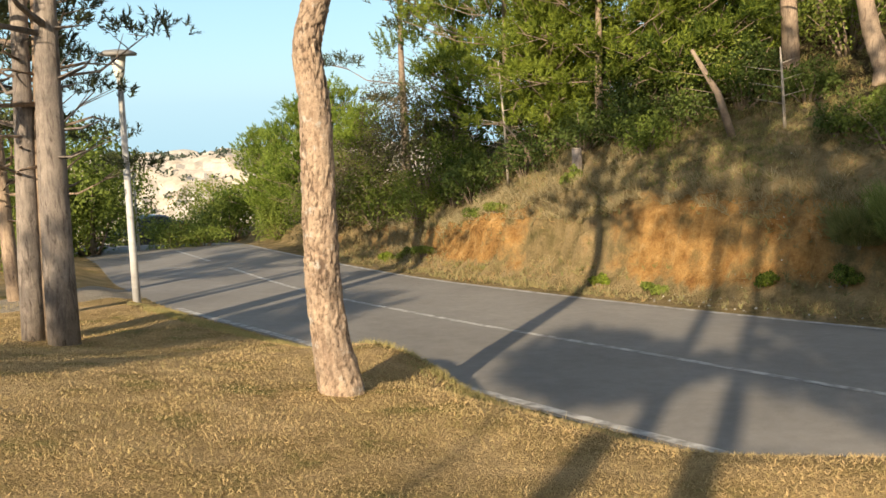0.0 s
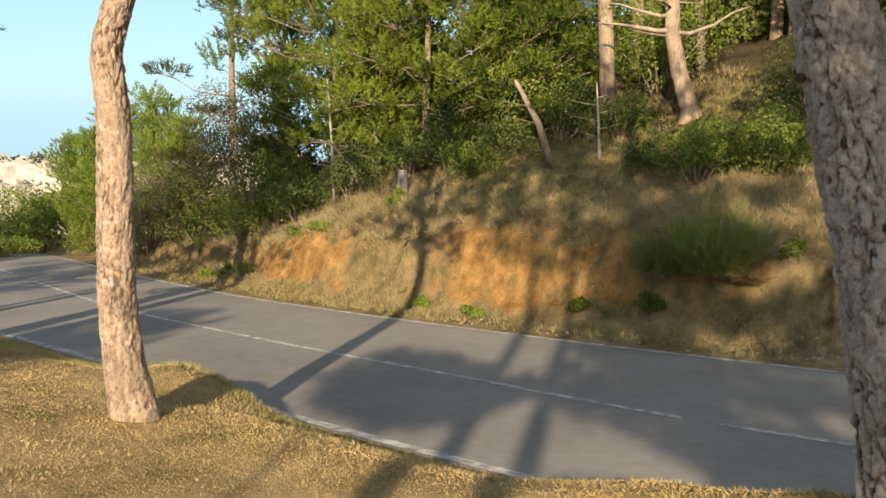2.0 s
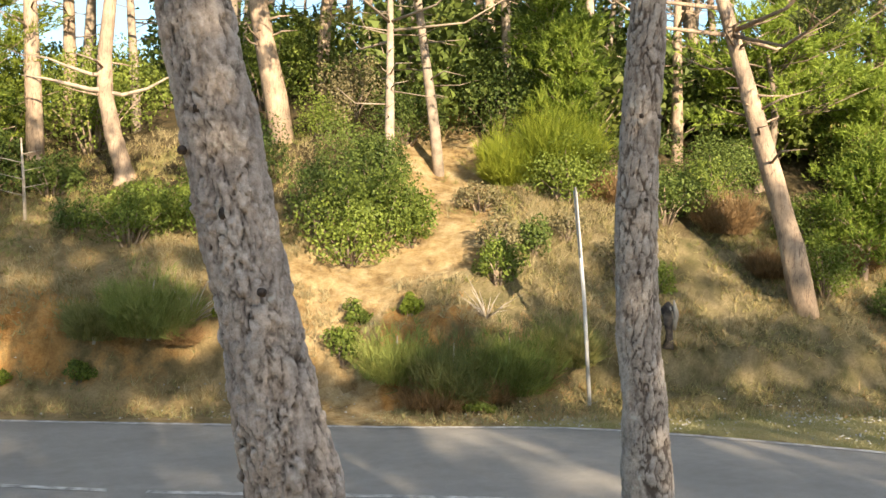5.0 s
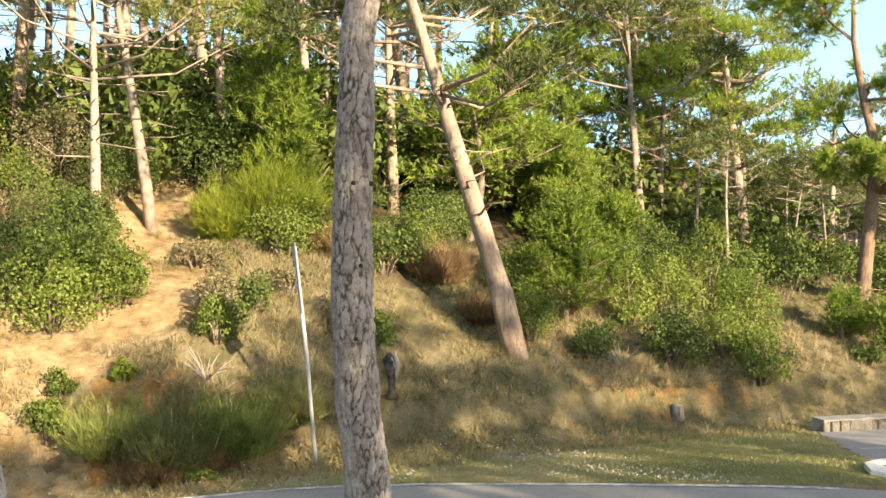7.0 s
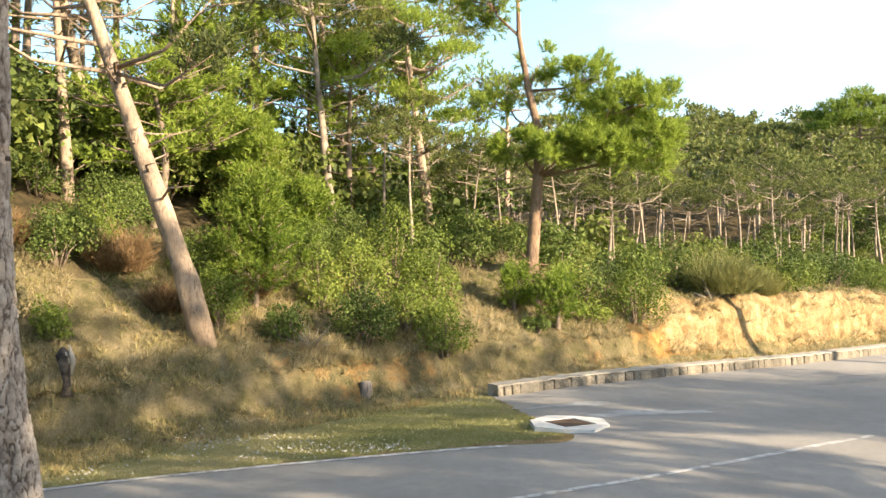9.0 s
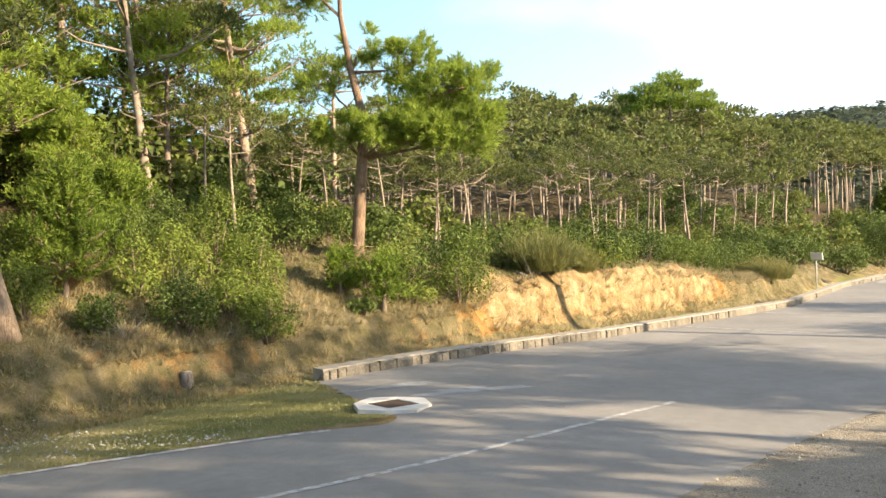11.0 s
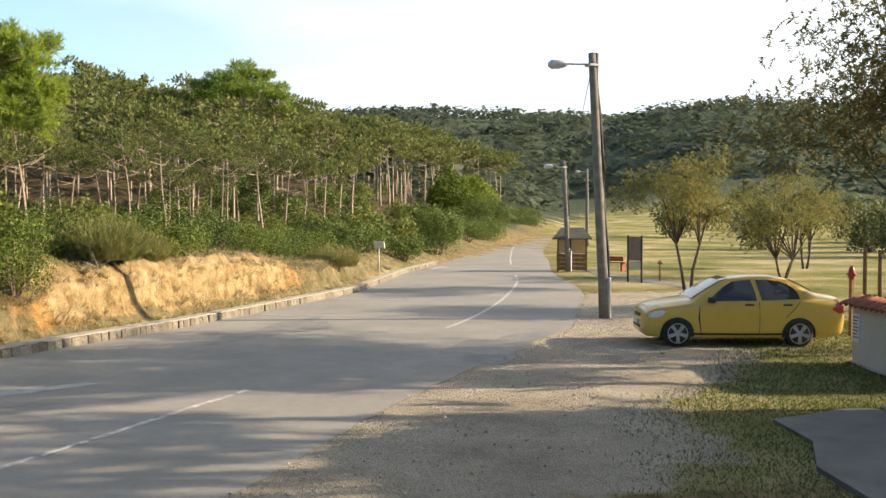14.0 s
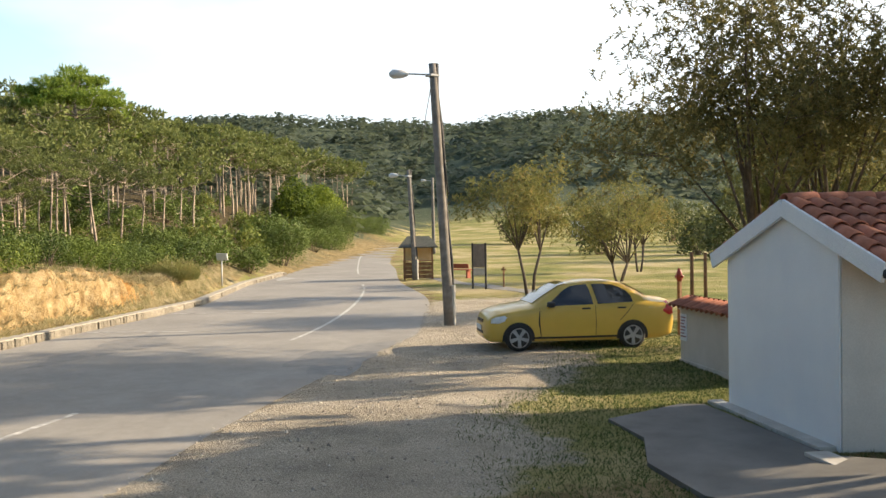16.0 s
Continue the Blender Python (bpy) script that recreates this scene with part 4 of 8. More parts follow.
def broom(seed, h, r, leaves=None, name="broom_bush", count=850):
    """A clump of upright wispy twigs."""
    rs = np.random.RandomState(seed)
    ob = new(name)
    ob.empty_display_size = 0.1
    n = int(count * (0.5 + r * h * 0.6))
    a, q = rs.uniform(0, 6.283, n), np.sqrt(rs.uniform(0, 1, n))
    ragged = 0.8 + 0.3 * np.sin(a * 3 + seed) * np.cos(q * 4 + seed)
    foot = np.stack([np.cos(a) * q * r * 0.75, np.sin(a) * q * r * 0.75, np.zeros(n) - 0.05], -1)
    d = unit(np.stack([np.cos(a) * q * 0.45, np.sin(a) * q * 0.45, np.ones(n)], -1) + rs.normal(size=(n, 3)) * 0.22)
    tall = (h * np.sqrt(np.clip(1 - 0.75 * q ** 2, 0.05, 1)) * ragged * rs.uniform(0.45, 1.0, n))[:, None]
    up = foot + d * tall * rs.uniform(0.1, 0.8, (n, 1))
    tris = [blades(rs, foot, d, h * 0.55, 0.010, 1, 0.08), blades(rs, up, d, 0.20 + 0.05 * h, 0.013, 8, 0.42)]
    tri_soup("foliage", np.concatenate(tris), leaves or BROOM, ob)
    Soup().tube([(0, 0, -0.15), (0.02, 0, h * 0.18), (0.05, 0.02, h * 0.5)], [0.04, 0.03, 0.008], 5).link("woody_base", DEAD_WOOD, ob)
    return ob


def acacia(seed, height, radius, start=0.3, stems=3, sprays=520, frond=0.30, name="acacia_tree", spread=0.16, leaves=None):
    """A light tree of several stems with drooping feathery leaves."""
    rs, rng = np.random.RandomState(seed), random.Random(seed)
    ob = new(name)
    ob.empty_display_size = 0.1
    wood = Soup()
    ends = []
    for s in range(stems):
        a0 = s * 6.283 / stems + rng.uniform(-0.5, 0.5)
        p = Vector((0.12 * math.cos(a0), 0.12 * math.sin(a0), -0.2))
        k = Vector((math.cos(a0) * spread, math.sin(a0) * spread, 1)) * height * start
        fork = p + k
        wood.tube([p, p + k * 0.5 + Vector((rng.uniform(-.1, .1), rng.uniform(-.1, .1), 0)), fork], [0.025 + height * 0.0075, 0.02 + height * 0.006, 0.014 + height * 0.005], 7)
        for b in range(7):
            az, el = rng.uniform(0, 6.283), rng.uniform(0.35, 1.3)
            ln = rng.uniform(0.5, 1.0)
            e = fork + Vector((math.cos(az) * math.cos(el) * radius * ln, math.sin(az) * math.cos(el) * radius * ln, math.sin(el) * height * (1 - start) * ln * 0.95))
            m = fork.lerp(e, 0.5) + Vector((rng.uniform(-.2, .2), rng.uniform(-.2, .2), 0.12 * height * (1 - start)))
            wood.tube([fork, m, e], [0.02 + height * 0.003, 0.016, 0.005], 5)
            ends += [(m.lerp(e, u), e - m) for u in (0.2, 0.5, 0.75, 1.0)]
            for c in range(3):
                f = m.lerp(e, rng.uniform(0.2, 0.9))
                g = f + Vector((rng.uniform(-1, 1), rng.uniform(-1, 1), rng.uniform(-0.3, 0.7))) * radius * 0.33
                wood.tube([f, g], [0.01, 0.003], 4)
                ends += [(f.lerp(g, u), g - f) for u in (0.6, 1.0)]
    wood.link("trunk", ACACIA_BARK, ob)
    e = np.array([tuple(p) for p, _ in ends])
    pick = rs.randint(0, len(e), sprays)
    c = e[pick] + rs.normal(size=(sprays, 3)) * radius * np.array([0.10, 0.10, 0.09])
    # each spray: leaflets along a drooping stalk
    az = rs.uniform(0, 6.283, sprays)
    k = 7
    u = np.tile(np.linspace(0.1, 1, k), sprays)[:, None]
    stalk = np.repeat(np.stack([np.cos(az), np.sin(az), np.full(sprays, -0.45)], -1), k, 0)
    pos = np.repeat(c, k, 0) + stalk * u * frond + np.array([0, 0, -0.25]) * frond * u ** 2
    tri_soup("crown", blades(rs, pos, stalk * 0.5, frond * 0.45, frond * 0.15, 2, 0.9), leaves or ACACIA, ob)
    return ob


def put(ob, x, y, label, category, group="", turn=0.0, scale=1.0, sink=0.0):
    ob.matrix_world = pose(x, y, ground_z(x, y) - sink, 0, 0, turn) @ Matrix.Diagonal((scale, scale, scale, 1))
    return tagged(ob, label, category, group)


# pines on the lawn: the axis of each trunk, from its foot upwards
def axis_from(points, base):
    return [Vector(p) - Vector(base) for p in points]


TALL = "tall pine with grey plated bark standing on the dry lawn"
b1 = (-0.85, 7.25, ground_z(-0.85, 7.25))
p1 = pine(11, 8.0, 0.155, axis_from([(-0.78, 7.25, b1[2] - 0.3), b1, (-0.91, 7.24, -0.16), (-0.95, 7.24, 0.29), (-0.95, 7.24, 1.03), (-0.95, 7.23, 1.68), (-0.98, 7.23, 2.14),
          (-0.88, 7.23, 2.5), (-0.86, 7.25, 3.6), (-1.2, 7.3, 5.4), (-1.0, 7.3, 8.0)], b1), start=0.5, radius=2.3, limbs=24, tufts=22, needle=0.24, width=0.045, bark=BARK_WARM, snags=0, plates=(84, 0.02, 0.045, 0.12, 0.018, PLATES_WARM))
p1.matrix_world = Matrix.Translation(b1)
tagged(p1, "slender pine with warm flaky bark and a kinked trunk", "tree", "lawn pines")
b2 = (2.92, 3.45, ground_z(2.92, 3.45))
p2 = pine(12, 9.0, 0.215, axis_from([(3.0, 3.4, b2[2] - 0.3), b2, (2.73, 3.55, 1.0), (2.58, 3.64, 1.65), (2.42, 3.75, 2.4), (2.2, 3.9, 3.8), (2.1, 4.0, 6.0), (2.2, 4.0, 9.0)], b2),
          start=0.62, radius=2.4, limbs=22, tufts=18, needle=0.22, width=0.045, bark=BARK, snags=0, plates=(130, 0.014, 0.075, 0.22, 0.036, PLATES_GREY))
p2.matrix_world = Matrix.Translation(b2)
KNOT = surface("dark_knot", [(0.3, (0.04, 0.03, 0.025)), (0.7, (0.10, 0.08, 0.07))], 9, 0.95, 60, 0.5)


def knot(tree, spot_, eye, size):
    """A dark healed branch scar on the side of a trunk that faces the lawn."""
    n_ = (Vector(eye) - Vector(spot_)).normalized()
    m_ = n_.to_track_quat("Z", "Y").to_matrix().to_4x4()
    s_ = Soup().tube([(0, 0, -0.05), (0, 0, 0.012), (0, 0, 0.02), (0, 0, 0.006)], [size, size * 0.95, size * 0.7, size * 0.5], 12, 0.2, random.Random(3))
    ob = s_.link("knot", KNOT, tree)
    ob.matrix_local = tree.matrix_world.inverted() @ Matrix.Translation(spot_) @ m_


for spot_, size in (((2.47, 3.53, 1.64), 0.032), ((2.40, 3.66, 1.93), 0.030), ((2.34, 3.70, 1.90), 0.022), ((2.60, 3.42, 1.31), 0.022), ((2.36, 3.62, 2.08), 0.02)):
    knot(p2, spot_, (0.2, 0.1, 1.7), size)
tagged(p2, "thick leaning pine with grey plated bark and dark knots", "tree", "lawn pines")
b3 = (4.95, 2.85, ground_z(4.95, 2.85))
p3 = pine(13, 9.5, 0.145, axis_from([(4.97, 2.8, b3[2] - 0.3), b3, (4.87, 2.98, 0.7), (4.82, 3.05, 1.3), (4.80, 3.09, 2.0), (4.79, 3.09, 2.8), (4.82, 3.1, 3.3), (4.98, 3.0, 3.8), (5.1, 3.0, 5.5), (5.0, 3.1, 9.5)], b3),
          start=0.66, radius=2.2, limbs=22, tufts=18, needle=0.22, width=0.045, bark=BARK, snags=0, plates=(100, 0.014, 0.045, 0.12, 0.016, PLATES_SOFT))
p3.matrix_world = Matrix.Translation(b3)
for spot_, size in (((4.67, 2.93, 1.83), 0.018), ((4.68, 2.95, 1.43), 0.018), ((4.70, 2.90, 2.28), 0.022), ((4.64, 2.98, 2.28), 0.02)):
    knot(p3, spot_, (0.3, 0.0, 1.7), size * 0.65)
tagged(p3, "straight pine with grey bark and small knots", "tree", "lawn pines")
for i, (x, y, r, lx, ly, hgt) in enumerate(((-4.71, 11.26, 0.17, 0.03, 0.0, 9.0), (-5.12, 11.85, 0.15, 0.055, 0.0, 9.0), (-5.28, 11.7, 0.13, 0.035, 0.02, 9.5), (-7.6, 16.3, 0.12, -0.03, 0.0, 5.6), (-6.2, 13.9, 0.10, 0.03, 0.0, 8.5))):
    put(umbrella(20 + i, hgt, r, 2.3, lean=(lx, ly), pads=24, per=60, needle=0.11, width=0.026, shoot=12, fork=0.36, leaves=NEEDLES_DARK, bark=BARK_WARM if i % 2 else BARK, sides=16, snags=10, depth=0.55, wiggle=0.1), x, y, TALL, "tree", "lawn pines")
# pines behind the walker, whose shade falls across the lawn and the road
for i, (x, y, hgt, start_, rad_, dense) in enumerate(((-2.4, -10.0, 10.4, 0.48, 1.9, 70), (-0.4, -11.1, 8.4, 0.55, 1.6, 46), (4.7, -16.6, 12.5, 0.6, 2.3, 30), (6.9, -19.4, 14.0, 0.6, 2.3, 30), (9.5, -23.0, 9.0, 0.5, 2.2, 26),
                                                         (3.2, -15.6, 11.3, 0.6, 2.2, 30), (0.2, -16.6, 11.3, 0.68, 2.2, 30), (-3.2, -5.6, 11.5, 0.68, 1.6, 10), (-2.75, -6.0, 12.0, 0.68, 1.6, 10), (-14.0, 2.0, 8.5, 0.5, 2.2, 26), (-9.4, -4.3, 6.4, 0.6, 1.6, 34), (5.0, -20.5, 12.3, 0.6, 2.3, 28), (3.0, -18.8, 8.5, 0.5, 2.2, 28), (5.6, -18.2, 8.2, 0.5, 2.2, 28), (1.8, -15.0, 7.8, 0.5, 2.2, 28), (8.5, -21.5, 12.0, 0.6, 2.3, 28), (-3.2, -12.2, 12.2, 0.72, 2.3, 26))):
    put(pine(40 + i, hgt, 0.16, lean=(0.02, 0.0), start=start_, radius=rad_, limbs=18, tufts=dense * 0.6, needle=0.32, width=0.09, shoot=12, bark=BARK, sides=9), x, y, TALL, "tree", "lawn pines")
put(pine(58, 5.9, 0.07, start=0.89, radius=0.95, limbs=24, tufts=44, needle=0.28, width=0.06, flat=0.1, rise=0.05, bark=BARK, sides=10), -4.5, -6.9, TALL, "tree", "lawn pines")
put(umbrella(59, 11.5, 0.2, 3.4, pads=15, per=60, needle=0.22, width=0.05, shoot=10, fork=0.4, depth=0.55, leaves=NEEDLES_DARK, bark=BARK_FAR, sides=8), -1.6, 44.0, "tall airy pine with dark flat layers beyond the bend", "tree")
# slope by the road: young bushy pines, the sunlit green mass above the cut
YP = "bushy young pine with bright green needles on the slope"
for i, (x, y, h, r) in enumerate(((1.8, 24.1, 8.0, 3.0), (3.7, 21.9, 6.8, 2.4), (0.3, 26.6, 6.5, 2.2), (5.2, 21.4, 6.3, 2.3), (2.6, 22.6, 3.8, 1.6), (5.6, 20.6, 3.4, 1.4), (6.6, 21.6, 6.0, 1.9), (3.0, 26.0, 8.8, 2.6))):
    put(pine(60 + i, h, 0.11, start=0.08, radius=r, limbs=44, tufts=64, needle=0.15, width=0.032, per=9, shoot=12, clump=0.03, plumes=4, leaves=NEEDLES_YOUNG, flat=0.9, rise=0.38, snags=8, dome=0.3, sides=7), x, y, YP, "tree", "young pines")
for i, (x, y, h, r) in enumerate(((-6.0, 33.8, 3.7, 1.1), (-3.2, 28.7, 4.2, 1.5), (-2.2, 27.6, 3.0, 1.2), (-4.6, 31.0, 3.9, 1.3), (18.6, 7.6, 2.4, 0.9), (22.1, 1.7, 1.0, 0.4), (-7.0, 36.5, 3.7, 1.2))):
    put(pine(70 + i, h, 0.06, start=0.05, radius=r, limbs=34 if h > 1.5 else 12, tufts=42 if h > 1.5 else 16, needle=0.14, width=0.030, per=8, shoot=11, clump=0.035, plumes=3, leaves=NEEDLES_BRIGHT, flat=0.8, rise=0.5, snags=0, dome=0.2, sides=6), x, y, YP, "tree", "young pines")

# trees and scrub beyond the bend, in front of the pale cliff
for i, (x, y, h, r) in enumerate(((-10.9, 28.6, 4.9, 2.0), (-14.0, 30.5, 5.6, 2.4), (-12.8, 25.5, 4.4, 1.8), (-16.0, 27.0, 5.4, 2.2), (-8.6, 38.0, 3.2, 1.8), (-11.0, 44.0, 3.6, 2.2), (-15.0, 40.0, 4.5, 2.6), (-7.0, 41.0, 3.4, 1.8))):
    put(shrub(330 + i, h, r, leaf=0.12), x, y, "dense dark green scrub tree beside the parking place", "tree", "roadside scrub", turn=i * 70)

# grown pines on the slope; the trunks lean as they stand
SP = "slope pine with a bare reddish trunk and high crown"
# x, y, height, radius of the trunk, lean per metre of height, share of the trunk that is bare
rows = ((7.52, 20.15, 9.5, 0.165, -0.067, 0.023, 0.5), (9.08, 22.49, 10.0, 0.145, -0.051, 0.02, 0.5), (9.97, 20.8, 9.0, 0.10, -0.084, 0.038, 0.5),
        (11.86, 17.56, 8.5, 0.23, -0.19, 0.12, 0.42), (12.49, 14.63, 6.5, 0.10, -0.03, 0.03, 0.5), (14.26, 15.03, 8.0, 0.115, -0.137, 0.123, 0.5),
        (17.11, 15.71, 8.8, 0.125, -0.07, 0.08, 0.48), (29.5, 18.2, 9.0, 0.2, -0.13, 0.19, 0.4), (31.5, 18.8, 9.0, 0.17, -0.1, 0.1, 0.4),
        (23.5, 14.3, 9.0, 0.17, -0.1, 0.158, 0.45), (16.42, 7.57, 9.2, 0.20, -0.155, 0.281, 0.56), (24.5, 12.2, 9.5, 0.16, -0.03, 0.05, 0.45),
        (28.6, 8.6, 8.0, 0.14, -0.06, 0.15, 0.45), (29.0, 6.2, 8.0, 0.18, -0.03, 0.12, 0.42), (20.8, 13.4, 8.0, 0.14, -0.02, 0.06, 0.45), (14.8, 20.5, 10.0, 0.15, 0.02, 0.0, 0.5),
        (32.0, 7.6, 9.5, 0.16, 0.0, 0.04, 0.4), (27.0, 11.0, 10.0, 0.15, -0.03, 0.05, 0.42), (25.8, 8.4, 7.6, 0.13, -0.05, 0.08, 0.42), (34.0, 11.0, 10.5, 0.17, 0.0, 0.0, 0.42), (36.5, 5.0, 8.2, 0.14, 0.02, 0.0, 0.42),
        (5.6, 24.6, 11.0, 0.16, -0.03, 0.0, 0.5), (12.2, 21.6, 10.5, 0.14, 0.03, 0.02, 0.5), (18.8, 18.2, 10.0, 0.15, -0.05, 0.05, 0.5))
for i, (x, y, h, r, lx_, ly_, bare_) in enumerate(rows):
    put(umbrella(90 + i, h, r, 2.6 + 0.04 * h, lean=(lx_, ly_), pads=22, per=58, needle=0.15, width=0.034, shoot=11, fork=bare_, sides=12, wiggle=0.06 if i != 10 else 0.02, snags=18, depth=0.38,
                 bark=BARK_WARM if r > 0.13 else BARK_PALE, leaves=(NEEDLES, NEEDLES_BRIGHT, NEEDLES_WOOD, NEEDLES)[i % 4]), x, y, SP, "tree", "slope pines", sink=0.05)
# the kinked pine with bare grey limbs
kb = (8.71, 18.53, ground_z(8.71, 18.53))
kp_ = pine(89, 8.5, 0.185, [(0.03, -0.02, -0.3), (-0.02, 0.0, 0.1), (-0.25, 0.1, 0.85), (-0.42, 0.18, 1.65), (-0.46, 0.2, 2.4), (-0.36, 0.2, 4.2), (-0.3, 0.2, 6.0), (-0.2, 0.2, 8.5)], start=0.5, radius=2.6, limbs=22, tufts=34, needle=0.17, width=0.02,
           shoot=15, flat=0.25, rise=0.2, snags=6, bark=BARK_WARM, sides=14, leaves=NEEDLES_WOOD)
kp_.matrix_world = Matrix.Translation(kb)
tagged(kp_, "pine with a kinked trunk and bare grey limbs", "tree", "slope pines")
across_ = Vector((0.905, -0.425, 0))
for h_, side_, len_, rise_, r_ in ((1.75, -1, 1.6, 0.12, 0.06), (2.05, -1, 1.55, 0.25, 0.05), (1.7, 1, 1.45, 0.5, 0.05), (2.3, -1, 0.8, 0.1, 0.03)):
    a_ = Vector((-0.42, 0.18, h_))
    d_ = across_ * side_
    bend_ = [a_, a_ + d_ * len_ * 0.2 + Vector((0, -0.12, -0.04)), a_ + d_ * len_ * 0.5 + Vector((0, -0.2, rise_ * 0.25)), a_ + d_ * len_ * 0.75 + Vector((0, -0.2, rise_ * 0.75)), a_ + d_ * len_ + Vector((0, -0.1, rise_))]
    Soup().tube(bend_, [r_, r_ * 0.85, r_ * 0.65, r_ * 0.45, 0.008], 7).link("dead_limb", BARK_PALE, kp_, "bare grey limb")


def clumped_pine(seed, axis, r0, clumps, needle, width, leaves, bark, shoot=16, sides=14, snags=6):
    """A pine with a crown of separate green masses on long limbs: each mass as x, y, z, half width, half height, pads, shoots to a pad."""
    rs, rng = np.random.RandomState(seed), random.Random(seed)
    ob = new("pine_tree")
    ob.empty_display_size = 0.1
    axis = [Vector(a) for a in axis]
    wood = Soup()
    n = len(axis)
    wood.tube(axis, [max(0.02, r0 * (1.25 if i == 0 else 1 - 0.8 * i / (n - 1))) for i in range(n)], sides, 0.08, rng)
    cen, dr = [], []
    for cx, cy, cz, rw, rh, pads, per in clumps:
        c = Vector((cx, cy, cz))
        root = min(axis, key=lambda p: (p - c).length + max(0.0, p.z - c.z + 0.3) * 2)
        mid = root.lerp(c, 0.55) + Vector((rng.uniform(-.15, .15), rng.uniform(-.15, .15), -0.1 * rh))
        wood.tube([root, mid, c], [r0 * 0.24, r0 * 0.15, r0 * 0.07], 6)
        for k in range(pads):
            o = unit(rs.normal(size=3)) * rs.uniform(0.35, 1.0) ** 0.6
            hub = np.array([cx, cy, cz]) + o * np.array([rw, rw, rh])
            wood.tube([mid.lerp(c, rng.uniform(0.0, 1.0)), tuple(hub)], [r0 * 0.08, 0.005], 4)
            q = unit(rs.normal(size=(per, 3)) + np.array([0, 0, 0.35])) * rs.uniform(0.5, 1.0, (per, 1))
            cen.append(hub + q * np.array([1, 1, 0.75]) * rs.uniform(0.22, 0.36) * max(0.6, rw))
            dr.append(unit(q + o * 0.5 + np.array([0, 0, 0.55])))
    for i in range(snags):
        a = axis[rng.randrange(1, max(2, n - 2))]
        t = rng.uniform(0, 6.28)
        wood.tube([a, a + Vector((math.cos(t), math.sin(t), rng.uniform(-0.1, 0.5))) * rng.uniform(0.3, 1.1)], [0.03, 0.005], 4)
    wood.link("trunk", bark, ob)
    tri_soup("crown", shoots(rs, np.concatenate(cen), np.concatenate(dr), needle, width, shoot), leaves, ob)
    return ob


big_ = clumped_pine(120, [(0, 0, -0.3), (0.02, -0.05, 0.4), (0.02, -0.2, 2.6), (0.05, -0.25, 3.6), (0, 0.05, 4.8), (-0.05, 0.3, 6.2), (-0.05, 0.35, 7.6)], 0.19,
                    [(-0.43, -2.43, 3.73, 1.3, 1.01, 26, 26), (-0.02, -2.91, 4.42, 0.72, 0.65, 9, 24), (0.33, -1.39, 5.08, 0.89, 0.72, 14, 24), (-0.53, 0.17, 3.28, 0.69, 0.37, 8, 24), (-0.8, -0.99, 3.21, 0.87, 0.43, 10, 24), (-0.5, -1.85, 3.35, 1.0, 0.65, 14, 24), (-0.35, -2.85, 3.2, 0.9, 0.6, 12, 24), (0.1, -2.2, 4.3, 1.0, 0.7, 12, 24), (0.32, 1.16, 7.44, 1.37, 1.08, 24, 26), (0.49, 1.93, 8.33, 1.01, 0.72, 10, 24), (0.27, 0.0, 7.9, 0.87, 0.87, 9, 22), (0.32, -0.15, 5.54, 0.58, 0.72, 6, 14), (0.5, 0.76, 4.71, 0.72, 0.5, 6, 16)], 0.17, 0.022, NEEDLES_BRIGHT, BARK_BROWN, shoot=24)
put(big_, 24.28, 2.6, "stout pine with bright green separate masses of needles", "tree", "slope pines")
# leaning bare trunk and thin dead stems at the edge of the slope
for i, (x, y, dx, dz, r) in enumerate(((5.9, 18.8, -0.9, 1.7, 0.09), (6.5, 17.7, -0.15, 1.5, 0.035), (1.6, 22.1, -0.2, 2.9, 0.035), (2.3, 21.6, -0.9, 1.2, 0.05))):
    sapling = new("dead_sapling")
    wood_ = BARK_FAR if i in (0, 3) else DEAD_WOOD
    Soup().tube([(0, 0, -0.2), (dx * 0.4, 0.05, dz * 0.5), (dx, 0, dz)], [r, r * 0.8, r * 0.4], 7).link("trunk", wood_, sapling)
    for k in range(6):
        z = dz * (0.3 + 0.1 * k)
        Soup().tube([(dx * z / dz, 0, z), (dx * z / dz + (0.5 if k % 2 else -0.6), 0.1 * k, z + 0.12)], [0.012, 0.003], 4).link("twig", wood_, sapling)
    put(sapling, x, y, "bare grey dead sapling with broken side twigs", "dead tree", "dead saplings")

# shrubs of the slope and verge: x, y, height, half width
SH = "dense green evergreen shrub on the sunny slope"
for i, (x, y, h, r) in enumerate(((-9.1, 31.1, 1.2, 1.1), (-8.2, 31.6, 1.0, 1.0), (-11.7, 26.7, 3.1, 1.5), (-10.8, 22.4, 3.2, 1.2), (-5.8, 33.0, 2.8, 1.0), (-1.8, 26.6, 2.2, 1.2), (-4.0, 30.0, 2.0, 0.8),
                                  (-0.6, 24.2, 1.7, 0.9), (0.4, 23.9, 2.3, 0.9), (4.2, 19.4, 1.1, 0.7), (8.1, 16.3, 0.9, 0.8), (8.7, 15.1, 1.2, 0.9), (10.5, 13.2, 1.6, 0.9), (11.8, 13.1, 1.5, 0.7))):
    put(shrub(200 + i, h, r, leaf=0.066, density=1.05), x, y, SH, "shrub", "slope shrubs", turn=i * 47)
